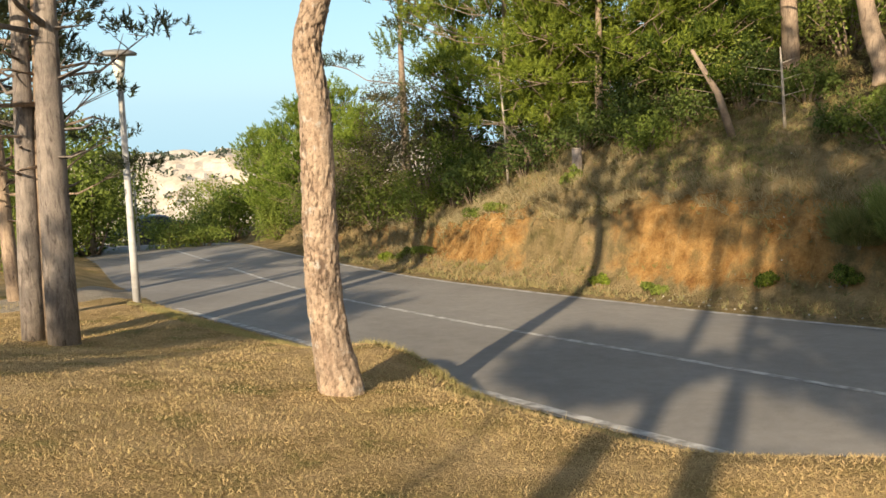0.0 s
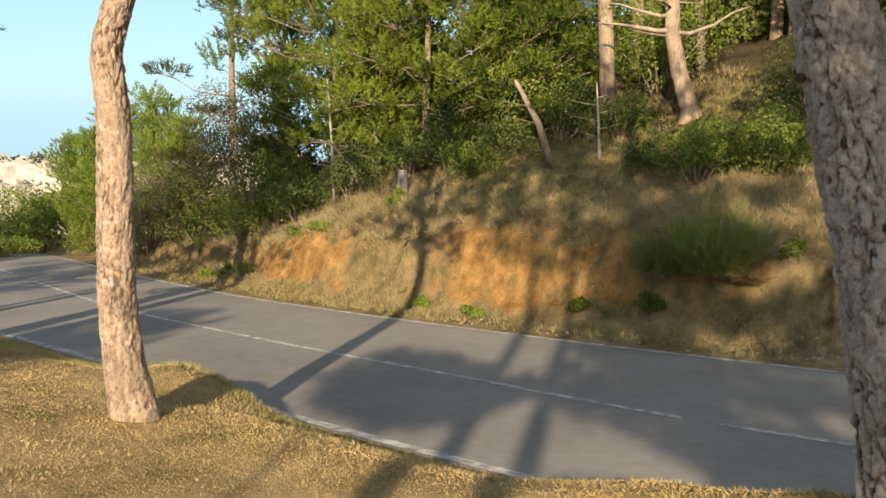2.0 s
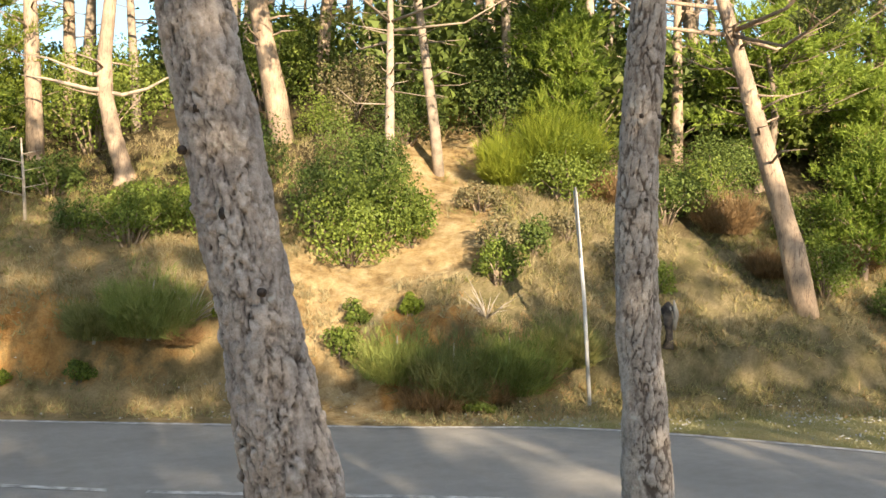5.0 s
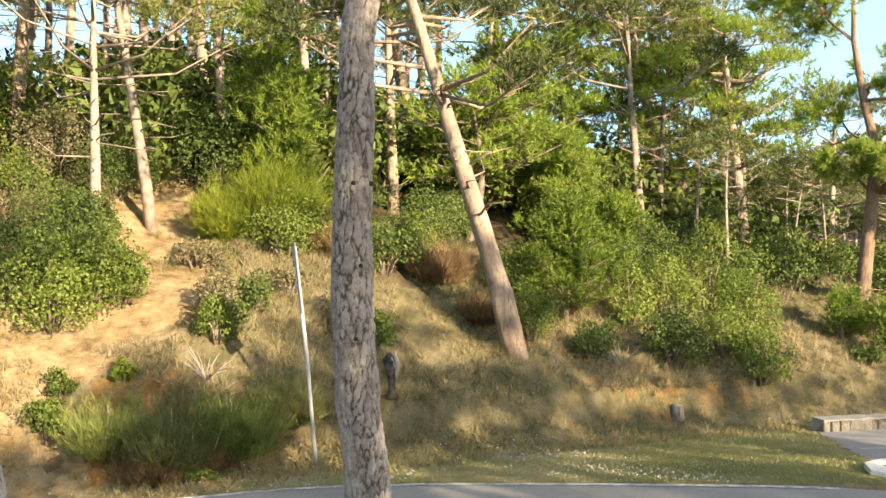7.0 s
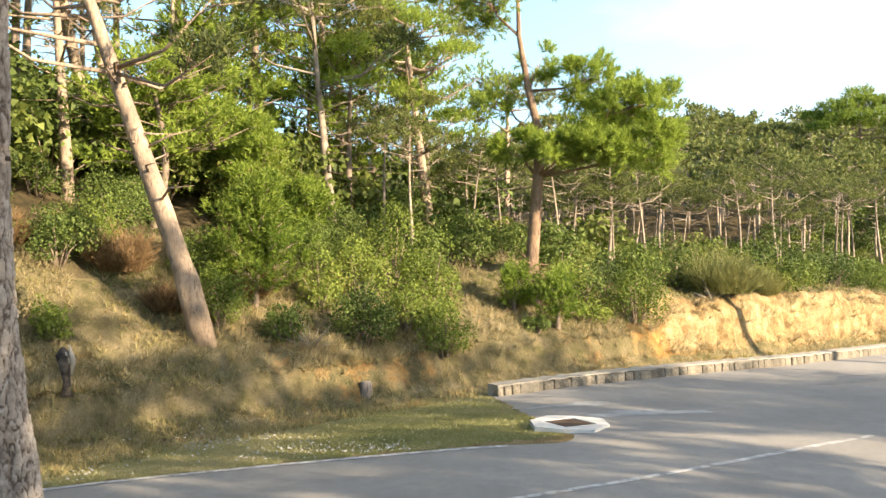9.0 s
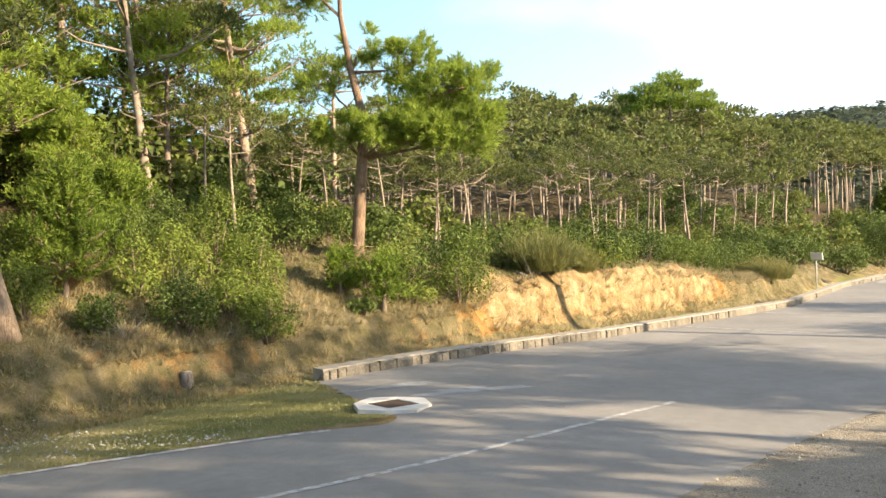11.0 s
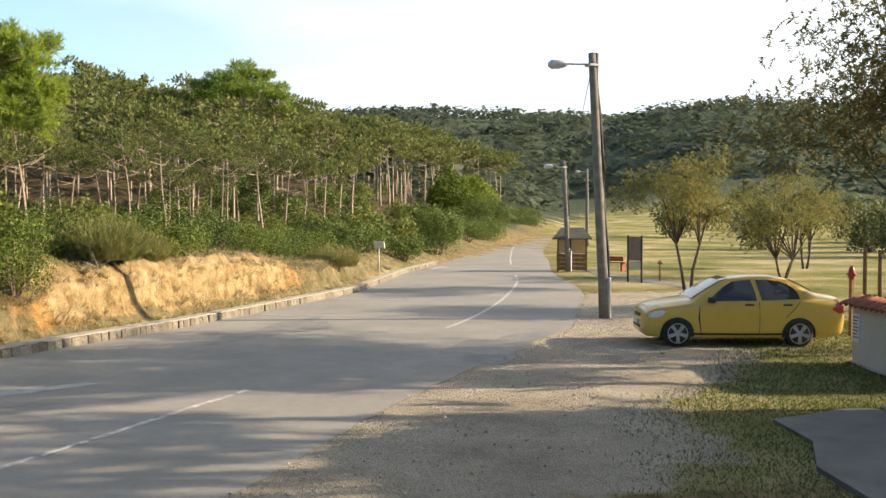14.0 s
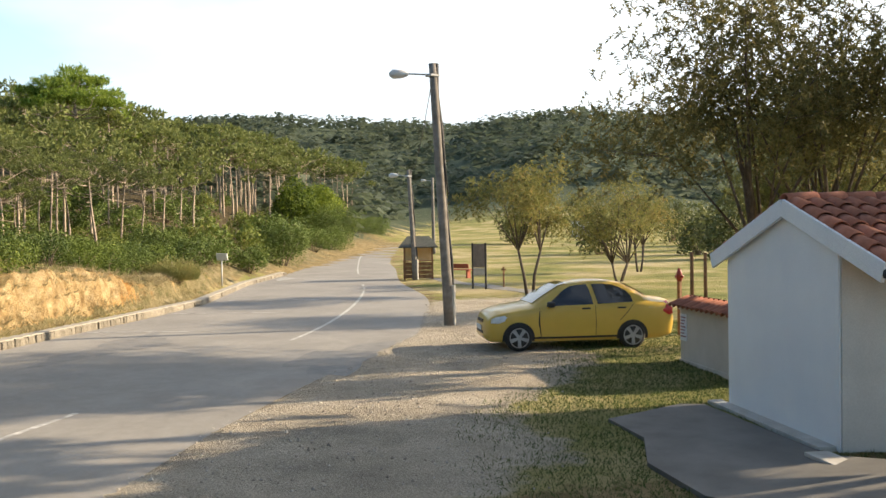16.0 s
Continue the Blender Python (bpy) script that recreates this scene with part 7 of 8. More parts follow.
def utility_pole(x, y, height, lean, r, arm, cable=True):
    """A round timber pole with a strapped foot, a lamp arm to the road and cables down its side."""
    ob = thing("utility_pole", x, y)
    lx, ly = lean
    n = 8
    ax = [Vector((lx * i / n, ly * i / n, height * i / n - (0.3 if i == 0 else 0))) for i in range(n + 1)]
    Soup().tube(ax, [r * (1.15 - 0.35 * i / n) for i in range(n + 1)], 14).link("post", POLE_WOOD, ob)
    t = ax[-1] + Vector((0, 0, -0.30))
    a = Vector((arm[0], arm[1], 0))
    Soup().tube([t, t + a * 0.5 + Vector((0, 0, 0.01)), t + a + Vector((0, 0, 0.03))], [0.03, 0.025, 0.025], 8).link("lamp_arm", GALVANISED, ob)
    u = a.normalized()
    h0 = t + a + Vector((0, 0, 0.03))
    Soup().tube([h0, h0 + u * 0.08, h0 + u * 0.20, h0 + u * 0.42, h0 + u * 0.52], [0.05, 0.09, 0.12, 0.13, 0.05], 12).link("lamp_head", LAMP_GREY, ob, "grey street lamp head")
    if cable:
        c = Vector((-0.55, -0.84, 0)) * r * 1.2
        s = Soup()
        s.tube([p_ + c * (1 - 0.3 * i / n) + Vector((0.02 * math.sin(i * 2.1), 0.02 * math.cos(i * 1.7), 0)) for i, p_ in enumerate(ax[1:], 1)], [0.034] * n, 6)
        s.link("cable", CABLE, ob)
        s = Soup()
        s.tube([p_ + c * (1 - 0.3 * i / n) * 1.25 + Vector((0.03 * math.sin(i * 1.1), 0.03 * math.cos(i * 2.7), 0)) for i, p_ in enumerate(ax[4:], 4)], [0.018] * (n - 3), 6)
        s.link("cable", CABLE, ob)
        part("clamp", box(bmesh.new(), (lx - r * 1.1, ly - r * 1.1, height - 0.36), (lx + r * 1.1, ly + r * 1.1, height - 0.30), bevel=0.01), GALVANISED, ob)
        part("steel_foot", box(bmesh.new(), (-r * 1.22, -r * 0.45, -0.2), (r * 1.22, r * 0.45, 1.1), pose(0, 0, 0, 0, 0, 35), bevel=0.01), CONCRETE, ob, "concrete pole foot")
    return tagged(ob, "weathered grey timber pole with a street lamp and black cables", "utility pole", "utility poles")


utility_pole(22.06, -14.64, 7.15, (0.2, 0.31), 0.132, (0.36, 0.56))
utility_pole(43.75, -26.66, 5.9, (0.16, 0.24), 0.13, (0.3, 0.45))
utility_pole(77.7, -49.3, 7.4, (0.0, 0.05), 0.16, (0.35, 0.5), cable=False)


def wire(points, sag, r=0.012):
    a, b = Vector(points[0]), Vector(points[1])
    pts_ = [a.lerp(b, k / 12) + Vector((0, 0, -sag * 4 * (k / 12) * (1 - k / 12))) for k in range(13)]
    return tagged(Soup().tube(pts_, [r] * 13, 5).link("overhead_wire", CABLE), "thin black overhead wire between the poles", "cable", "overhead wires")


z1, z2 = ground_z(22.06, -14.64), ground_z(43.75, -26.66)
wire(((22.26, -14.33, z1 + 6.85), (43.91, -26.42, z2 + 5.7)), 0.7)

# ---- notice stall, boards, small signs ----
NOTICE = surface("cream_notice", [(0.3, (0.72, 0.55, 0.26)), (0.7, (0.82, 0.66, 0.36))], 3, 0.8, 40, 0.1)
GREEN_ROOF = surface("dark_shingle", [(0.3, (0.07, 0.075, 0.06)), (0.7, (0.13, 0.13, 0.11))], 6, 0.85, 40, 0.4)
stall = thing("wayside_stall", 44.3, -27.2, None, -121.5)
for dx in (-0.75, 0.75):
    for dy in (-0.5, 0.5):
        part("post", box(bmesh.new(), (dx - 0.05, dy - 0.05, -0.1), (dx + 0.05, dy + 0.05, 1.85)), TIMBER, stall)
for k in range(4):
    part("board", box(bmesh.new(), (-0.72, -0.56, 0.08 + k * 0.22), (0.72, -0.52, 0.28 + k * 0.22)), TIMBER, stall)
    part("board", box(bmesh.new(), (-0.82, -0.5, 0.08 + k * 0.22), (-0.78, 0.5, 0.28 + k * 0.22)), TIMBER, stall)
part("counter", box(bmesh.new(), (-0.85, -0.62, 0.98), (0.85, 0.3, 1.03)), TIMBER, stall)
part("back_panel", box(bmesh.new(), (-0.72, 0.3, 1.03), (0.72, 0.34, 1.8)), NOTICE, stall, "cream painted back panel")
bm = bmesh.new()
rv = [bm.verts.new(c) for c in ((-1.05, -0.85, 1.78), (1.05, -0.85, 1.78), (1.05, 0.85, 1.78), (-1.05, 0.85, 1.78), (-0.6, 0, 2.35), (0.6, 0, 2.35),
                                (-1.05, -0.85, 1.72), (1.05, -0.85, 1.72), (1.05, 0.85, 1.72), (-1.05, 0.85, 1.72))]
for f in ((0, 1, 5, 4), (1, 2, 5), (2, 3, 4, 5), (3, 0, 4), (6, 9, 8, 7), (0, 6, 7, 1), (1, 7, 8, 2), (2, 8, 9, 3), (3, 9, 6, 0)):
    bm.faces.new([rv[i] for i in f])
part("roof", bm, GREEN_ROOF, stall, "dark hipped shingle roof")
tagged(stall, "small brown timber stall with dark hipped roof by the road", "stall")

board = thing("notice_board", 34.9, -24.65, None, 35)
for dx in (-0.31, 0.31):
    part("post", box(bmesh.new(), (dx - 0.035, -0.035, -0.2), (dx + 0.035, 0.035, 2.05)), BLACK_RUBBER, board)
part("panel", box(bmesh.new(), (-0.29, -0.02, 0.95), (0.29, 0.02, 2.0), bevel=0.005), surface("dark_notice_panel", [(0.3, (0.16, 0.13, 0.11)), (0.7, (0.26, 0.21, 0.18))], 4, 0.5, 30, 0.05), board, "dark printed panel")
part("lower_panel", box(bmesh.new(), (-0.28, -0.015, 0.62), (0.28, 0.015, 0.93)), CONCRETE, board, "pale lower panel")
tagged(board, "notice board on two dark posts beside the meadow path", "notice board")
mk = thing("marker_post", 34.9, -26.0)
part("post", box(bmesh.new(), (-0.03, -0.03, -0.1), (0.03, 0.03, 0.95)), TIMBER, mk)
part("arm", box(bmesh.new(), (-0.16, -0.02, 0.78), (0.16, 0.02, 0.86)), TIMBER, mk)
tagged(mk, "small wooden marker post on the grass", "marker")

solar = thing("roadside_sign", 44.7, -16.25, None, 30)
Soup().tube([(0, 0, -0.1), (0, 0, 1.35)], [0.035, 0.035], 8).link("post", GALVANISED, solar)
pn = part("panel", box(bmesh.new(), (-0.34, -0.02, -0.17), (0.34, 0.02, 0.17), bevel=0.005), surface("white_sign_face", [(0.3, (0.70, 0.70, 0.70)), (0.7, (0.8, 0.8, 0.8))], 3, 0.5, 30, 0), solar, "white framed panel")
pn.matrix_local = pose(0, -0.03, 1.5, -12, 0, 0)
part("panel_face", box(bmesh.new(), (-0.30, -0.03, -0.13), (0.30, -0.022, 0.13)), surface("dark_panel_face", [(0.3, (0.05, 0.06, 0.08)), (0.7, (0.10, 0.11, 0.13))], 5, 0.3, 30, 0), pn, "dark panel face")
tagged(solar, "small panel sign on a white post behind the kerb", "road sign")

# picnic bench at the edge of the meadow, pale path, far hut and gate
bench = thing("picnic_bench", 43.0, -29.0, None, 20)
RED_WOOD = surface("red_stained_wood", [(0.3, (0.26, 0.06, 0.03)), (0.7, (0.38, 0.11, 0.06))], 5, 0.8, 40, 0.2)
part("seat", box(bmesh.new(), (-0.8, -0.18, 0.42), (0.8, 0.18, 0.47)), RED_WOOD, bench)
for dx in (-0.6, 0.6):
    part("leg", box(bmesh.new(), (dx - 0.05, -0.15, -0.05), (dx + 0.05, 0.15, 0.42)), RED_WOOD, bench)
part("backrest", box(bmesh.new(), (-0.8, 0.15, 0.55), (0.8, 0.19, 0.8), pose(0, 0, 0, -8, 0, 0)), RED_WOOD, bench)
tagged(bench, "red-brown wooden bench on the meadow", "bench")
pl_ = resample(np.array([(44.0, -28.2), (39.3, -26.4), (36.0, -25.9), (31.7, -24.9), (26.0, -23.6)]), 40)
pv, pf_ = [], []
for i, (x, y) in enumerate(pl_):
    for o in (-0.5, 0.5):
        px, py = x + 0.25 * o, y + o
        pv.append((px, py, ground_z(px, py) + 0.02))
for i in range(len(pl_) - 1):
    pf_.append((2 * i, 2 * i + 2, 2 * i + 3, 2 * i + 1))
tagged(raw("pavement", pv, pf_, surface("worn_path", [(0.3, (0.16, 0.15, 0.13)), (0.7, (0.30, 0.28, 0.25))], 1.2, 0.9, 60, 0.3)), "narrow grey paved path across the grass", "path", kind="structure")
hut2 = thing("white_cabin", 104.0, -92.0, None, 30)
part("wall", box(bmesh.new(), (-1.6, -1.3, -0.3), (1.6, 1.3, 2.2)), WHITE_WALL, hut2)
part("roof", box(bmesh.new(), (-1.9, -1.6, 2.2), (1.9, 1.6, 2.38), bevel=0.03), CONCRETE, hut2)
tagged(hut2, "small white cabin far across the meadow", "cabin")

# ---- hut with tiled roof ----
GA, GB = Vector((9.58, -11.20)), Vector((7.00, -9.985))      # ends of the gable wall
gw = (GA - GB).length
hz = -0.70
turn = math.degrees(math.atan2(*(GA - GB).yx))
hut = thing("hut", GB.x, GB.y, hz, turn)
# local axes: x along the gable from the near corner, y out of the gable towards the road, z up
DEPTH, RIDGE, RX = 4.2, 2.78, 1.12
pitch = math.radians(19.0)
EAVE, EAVE_FAR = RIDGE - RX * math.tan(pitch), RIDGE - (gw - RX) * math.tan(pitch)
bm = bmesh.new()
sec = [(0, -0.4), (gw, -0.4), (gw, EAVE_FAR), (RX, RIDGE), (0, EAVE)]
for wall_y0, wall_y1 in ((-0.2, 0.0),):
    a = [bm.verts.new((x, wall_y1, z)) for x, z in sec]
    b = [bm.verts.new((x, wall_y0, z)) for x, z in sec]
    bm.faces.new(a[::-1])
    bm.faces.new(b)
    for i in range(5):
        j = (i + 1) % 5
        bm.faces.new((a[i], a[j], b[j], b[i]))
bmesh.ops.recalc_face_normals(bm, faces=bm.faces)
part("gable_wall", bm, WHITE_WALL, hut, "white rendered gable wall")
# greyer copy of the white render puts the shade into these walls
SHADED_WALL = surface("shaded_render", [(0.3, (0.50, 0.49, 0.47)), (0.7, (0.60, 0.59, 0.57))], 1.4, 0.9, 80, 0.25, 0.004)
part("side_wall", box(bmesh.new(), (-0.03, -DEPTH, -0.5), (0.17, -0.02, EAVE - 0.06)), SHADED_WALL, hut, "rendered side wall, greyed as in shade")
part("side_wall", box(bmesh.new(), (gw - 0.2, -DEPTH, -0.5), (gw - 0.002, -0.202, EAVE_FAR - 0.02)), SHADED_WALL, hut)
part("rear_wall", box(bmesh.new(), (0.2, -DEPTH, -0.5), (gw - 0.2, -DEPTH + 0.2, EAVE_FAR)), SHADED_WALL, hut)
part("plinth", box(bmesh.new(), (0.05, 0.003, -0.3), (gw + 0.25, 0.22, 0.07), bevel=0.015), CONCRETE, hut, "pale concrete plinth")
FRONT = 0.05
OV = 0.98
slope_len = (RX + OV) / math.cos(pitch)
for sgn in (-1, 1):
    # deck of each slope, falling from the ridge
    m = Matrix.Translation((RX, 0, RIDGE + 0.03)) @ Matrix.Rotation(sgn * pitch, 4, "Y")
    lo_, hi_ = (0.0, slope_len) if sgn > 0 else (-slope_len, 0.0)
    dk = part("roof_deck", box(bmesh.new(), (lo_, -DEPTH - 0.2, 0.0), (hi_, FRONT, 0.05)), CONCRETE, hut)
    dk.matrix_local = m
    bg = part("bargeboard", box(bmesh.new(), (lo_, FRONT + 0.002, -0.13), (hi_, FRONT + 0.045, 0.085), bevel=0.008), WHITE_WALL, hut, "white bargeboard")
    bg.matrix_local = m


def tile_mesh(name="roof_tile"):
    """A barrel tile, 0.40 long, rounded upwards, a little wider at its lower end."""
    verts, faces = [], []
    n = 7
    for k, (xx, rr) in enumerate(((0.0, 0.095), (0.40, 0.115))):
        for th in (0.0, 0.016):
            for i in range(n):
                a = math.pi * i / (n - 1)
                verts.append((xx, math.cos(a) * (rr - th), math.sin(a) * (rr - th) * 0.75))
    o = {(k, t): (k * 2 + t) * n for k in (0, 1) for t in (0, 1)}
    for i in range(n - 1):
        faces.append((o[0, 0] + i, o[1, 0] + i, o[1, 0] + i + 1, o[0, 0] + i + 1))
        faces.append((o[0, 1] + i, o[0, 1] + i + 1, o[1, 1] + i + 1, o[1, 1] + i))
        faces.append((o[1, 0] + i, o[1, 1] + i, o[1, 1] + i + 1, o[1, 0] + i + 1))
        faces.append((o[0, 0] + i, o[0, 0] + i + 1, o[0, 1] + i + 1, o[0, 1] + i))
    me = bpy.data.meshes.new(name)
    me.from_pydata(verts, [], faces)
    me.materials.append(CLAY)
    me.polygons.foreach_set("use_smooth", [True] * len(me.polygons))
    return me


TILE = tile_mesh()
rng = random.Random(9)
for sgn in (-1, 1):
    m = Matrix.Translation((RX, 0, RIDGE + 0.03)) @ Matrix.Rotation(sgn * pitch, 4, "Y")
    for c in range(19):
        for r_ in range(6):
            t_ = new("roof_tile", TILE)
            t_.parent = hut
            down = 0.02 + r_ * 0.355
            loc = Matrix.Translation((sgn * down, FRONT - 0.10 - c * 0.235, 0.062)) @ Matrix.Rotation(0 if sgn > 0 else math.pi, 4, "Z") @ Matrix.Rotation(-0.045 + rng.uniform(-.012, .012), 4, "Y") @ Matrix.Rotation(rng.uniform(-.02, .02), 4, "Z")
            t_.matrix_local = m @ loc
for c in range(12):
    t_ = new("ridge_tile", TILE)
    t_.parent = hut
    t_.matrix_local = Matrix.Translation((RX, FRONT - c * 0.37, RIDGE + 0.10)) @ Matrix.Rotation(-math.pi / 2, 4, "Z") @ Matrix.Diagonal((1, 1.25, 1.2, 1))
Soup().tube([(-OV - 0.03, FRONT + 0.04, EAVE - OV * math.tan(pitch)), (-OV - 0.03, -DEPTH, EAVE - OV * math.tan(pitch) - 0.03)], [0.05, 0.05], 8).link("gutter", BLACK_RUBBER, hut, "dark gutter")
tagged(hut, "small white rendered hut with red barrel-tile roof", "hut")
# concrete yard and the sump beside the hut
bm = bmesh.new()
tv = [bm.verts.new((x, y, ground_z(x, y) + 0.05)) for x, y in yard]
bv = [bm.verts.new((x, y, ground_z(x, y) - 0.15)) for x, y in yard]
bm.faces.new(tv)
for i in range(len(yard)):
    j = (i + 1) % len(yard)
    bm.faces.new((tv[i], bv[i], bv[j], tv[j]))
bmesh.ops.recalc_face_normals(bm, faces=bm.faces)
YARD = surface("dark_worn_concrete", [(0.3, (0.115, 0.11, 0.10)), (0.7, (0.20, 0.19, 0.175))], 1.2, 0.9, 60, 0.3)
tagged(part("concrete_yard", bm, YARD), "worn grey concrete yard in front of the hut", "pavement", kind="structure")
sump = thing("sump_cover", 6.75, -9.45, ground_z(6.75, -9.45) + 0.05, turn)
part("slab", box(bmesh.new(), (-0.55, -0.12, 0.0), (0.25, 0.16, 0.05), bevel=0.01), CONCRETE, sump)
# no hole is cut: a flat black block paints the dark inside it
part("opening", box(bmesh.new(), (0.27, -0.14, -0.02), (0.5, 0.1, 0.004)), BLACK_RUBBER, sump, "flat black block for the unlit drain opening")
tagged(sump, "small concrete slab and flat black block for the unlit drain opening beside the hut", "drain")

# low beige wall with a tiled coping and a small notice
wl = thing("garden_wall", 13.14, -14.25, ground_z(13.14, -14.25), math.degrees(math.atan2(-13.05 + 14.25, 10.5 - 13.14)))
wlen = math.hypot(10.5 - 13.14, 14.25 - 13.05)
part("wall", box(bmesh.new(), (0, -0.15, -0.4), (wlen, 0.15, 1.02), bevel=0.01), CREAM_WALL, wl)
part("footing", box(bmesh.new(), (-0.02, -0.17, -0.4), (wlen, 0.17, 0.06), bevel=0.01), CREAM_WALL, wl)
for sgn in (-1, 1):
    for c in range(14):
        t_ = new("coping_tile", TILE)
        t_.parent = wl
        t_.matrix_local = Matrix.Translation((0.1 + c * 0.205, 0, 1.22)) @ Matrix.Rotation(sgn * math.pi / 2, 4, "Z") @ Matrix.Rotation(0.42, 4, "Y") @ Matrix.Rotation(rng.uniform(-.03, .03), 4, "Z")
part("coping_bed", box(bmesh.new(), (0, -0.18, 1.0), (wlen, 0.18, 1.10)), CREAM_WALL, wl)
WSIGN = surface("white_notice", [(0.3, (0.72, 0.72, 0.74)), (0.7, (0.80, 0.80, 0.82))], 3, 0.6, 40, 0)
nt = part("notice", box(bmesh.new(), (0.05, -0.170, 0.42), (0.33, -0.152, 0.92)), WSIGN, wl, "white paper notice with rows of print")
INK = surface("faded_print", [(0.3, (0.25, 0.12, 0.14)), (0.7, (0.35, 0.18, 0.2))], 5, 0.8, 30, 0)
for k in range(7):
    bar = part("print_bar", box(bmesh.new(), (0.08, -0.176, 0.85 - k * 0.06), (0.30 - 0.03 * (k % 3), -0.171, 0.875 - k * 0.06)), INK, nt)
tagged(wl, "low beige garden wall with red tile coping", "wall")

rp = thing("hydrant_post", 16.28, -17.4)
part("post", box(bmesh.new(), (-0.04, -0.04, -0.2), (0.04, 0.04, 1.3), bevel=0.008), TIMBER, rp)
RED = surface("red_enamel", [(0.3, (0.22, 0.03, 0.02)), (0.7, (0.32, 0.05, 0.035))], 4, 0.4, 30, 0.05)
Soup().tube([(0, 0, 1.28), (0, 0, 1.32), (0, 0, 1.48), (0, 0, 1.53), (0, 0, 1.60)], [0.05, 0.07, 0.07, 0.05, 0.02], 12).link("red_head", RED, rp, "red painted head")
Soup().tube([(-0.11, 0, 1.40), (0.11, 0, 1.40)], [0.035, 0.035], 8).link("outlet", RED, rp)
tagged(rp, "wooden post with a red fire point head", "post")
for i, (x, y, h) in enumerate(((19.6, -21.5, 1.9), (20.6, -23.2, 1.8))):
    gp = thing("fence_post", x, y)
    Soup().tube([(0, 0, -0.2), (0.02, 0, h * 0.5), (0, 0.02, h)], [0.06, 0.055, 0.05], 8).link("post", TIMBER, gp)
    tagged(gp, "rough brown timber fence post", "post", "fence posts")


# ---- cars ----
def paint(name, colour):
    m, t, b = mat(name)
    c = mix(t, 0.25, colour, ramp(t, tex(t, 2.5, 4, 0.6), [(0.3, (0.7, 0.7, 0.7)), (0.7, (1.05, 1.05, 1.05))]), "MULTIPLY")
    t.links.new(c, b.inputs["Base Color"])
    b.inputs["Roughness"].default_value = 0.35
    b.inputs["Coat Weight"].default_value = 0.6
    b.inputs["Coat Roughness"].default_value = 0.08
    return m


GLASS = bpy.data.materials.new("car_glass")
GLASS.use_nodes = True
gb = GLASS.node_tree.nodes["Principled BSDF"]
gb.inputs["Base Color"].default_value = (0.03, 0.035, 0.04, 1)
gb.inputs["Roughness"].default_value = 0.05
gb.inputs["Specular IOR Level"].default_value = 0.7
CHROME = surface("silver_plastic", [(0.3, (0.34, 0.34, 0.35)), (0.7, (0.46, 0.46, 0.47))], 4, 0.35, 30, 0, metal=0.3)
LENS = surface("clear_lamp", [(0.3, (0.66, 0.68, 0.70)), (0.7, (0.80, 0.82, 0.84))], 6, 0.12, 20, 0)
TAIL = surface("red_lamp", [(0.3, (0.45, 0.02, 0.02)), (0.7, (0.6, 0.03, 0.03))], 6, 0.15, 20, 0)
DARK = surface("dark_trim", [(0.3, (0.018, 0.018, 0.018)), (0.7, (0.03, 0.03, 0.03))], 6, 0.6, 40, 0.1)
# along the car: x, top, half width of the top, belt height, half width at the belt, underside
KEYX = [0.13, 0.18, 0.27, 0.48, 0.85, 1.12, 1.40, 1.75, 2.0, 2.4, 2.8, 3.15, 3.45, 3.72, 3.95, 4.16, 4.24, 4.27]
TOPZ = [0.60, 0.735, 0.815, 0.89, 0.955, 0.99, 1.165, 1.365, 1.435, 1.475, 1.47, 1.41, 1.265, 1.105, 1.06, 1.035, 0.97, 0.72]
TOPW = [0.40, 0.52, 0.60, 0.66, 0.68, 0.68, 0.62, 0.56, 0.54, 0.535, 0.535, 0.54, 0.57, 0.62, 0.66, 0.64, 0.60, 0.54]
BELTZ = [0.54, 0.66, 0.735, 0.80, 0.84, 0.88, 0.90, 0.91, 0.92, 0.93, 0.945, 0.955, 0.965, 0.965, 0.955, 0.93, 0.86, 0.62]
BELTW = [0.46, 0.62, 0.73, 0.81, 0.835, 0.84, 0.845, 0.85, 0.85, 0.85, 0.85, 0.85, 0.845, 0.84, 0.825, 0.79, 0.74, 0.66]
LOWZ = [0.34, 0.24, 0.21, 0.20, 0.20, 0.20, 0.20, 0.20, 0.20, 0.20, 0.20, 0.20, 0.20, 0.20, 0.22, 0.27, 0.32, 0.42]


def body_at(x):
    return [float(np.interp(x, KEYX, k)) for k in (TOPZ, TOPW, BELTZ, BELTW, LOWZ)]


def flank(x, z):
    """Half width of the car's side at a height."""
    tz, tw, bz, bw, lz = body_at(x)
    if z >= bz:
        k = min(1, (z - bz) / max(0.02, tz - 0.04 - bz))
        return bw + (tw - bw) * k
    k = (bz - z) / max(0.02, bz - lz)
    return bw + 0.02 * math.sin(k * 3.1) - 0.05 * k * k


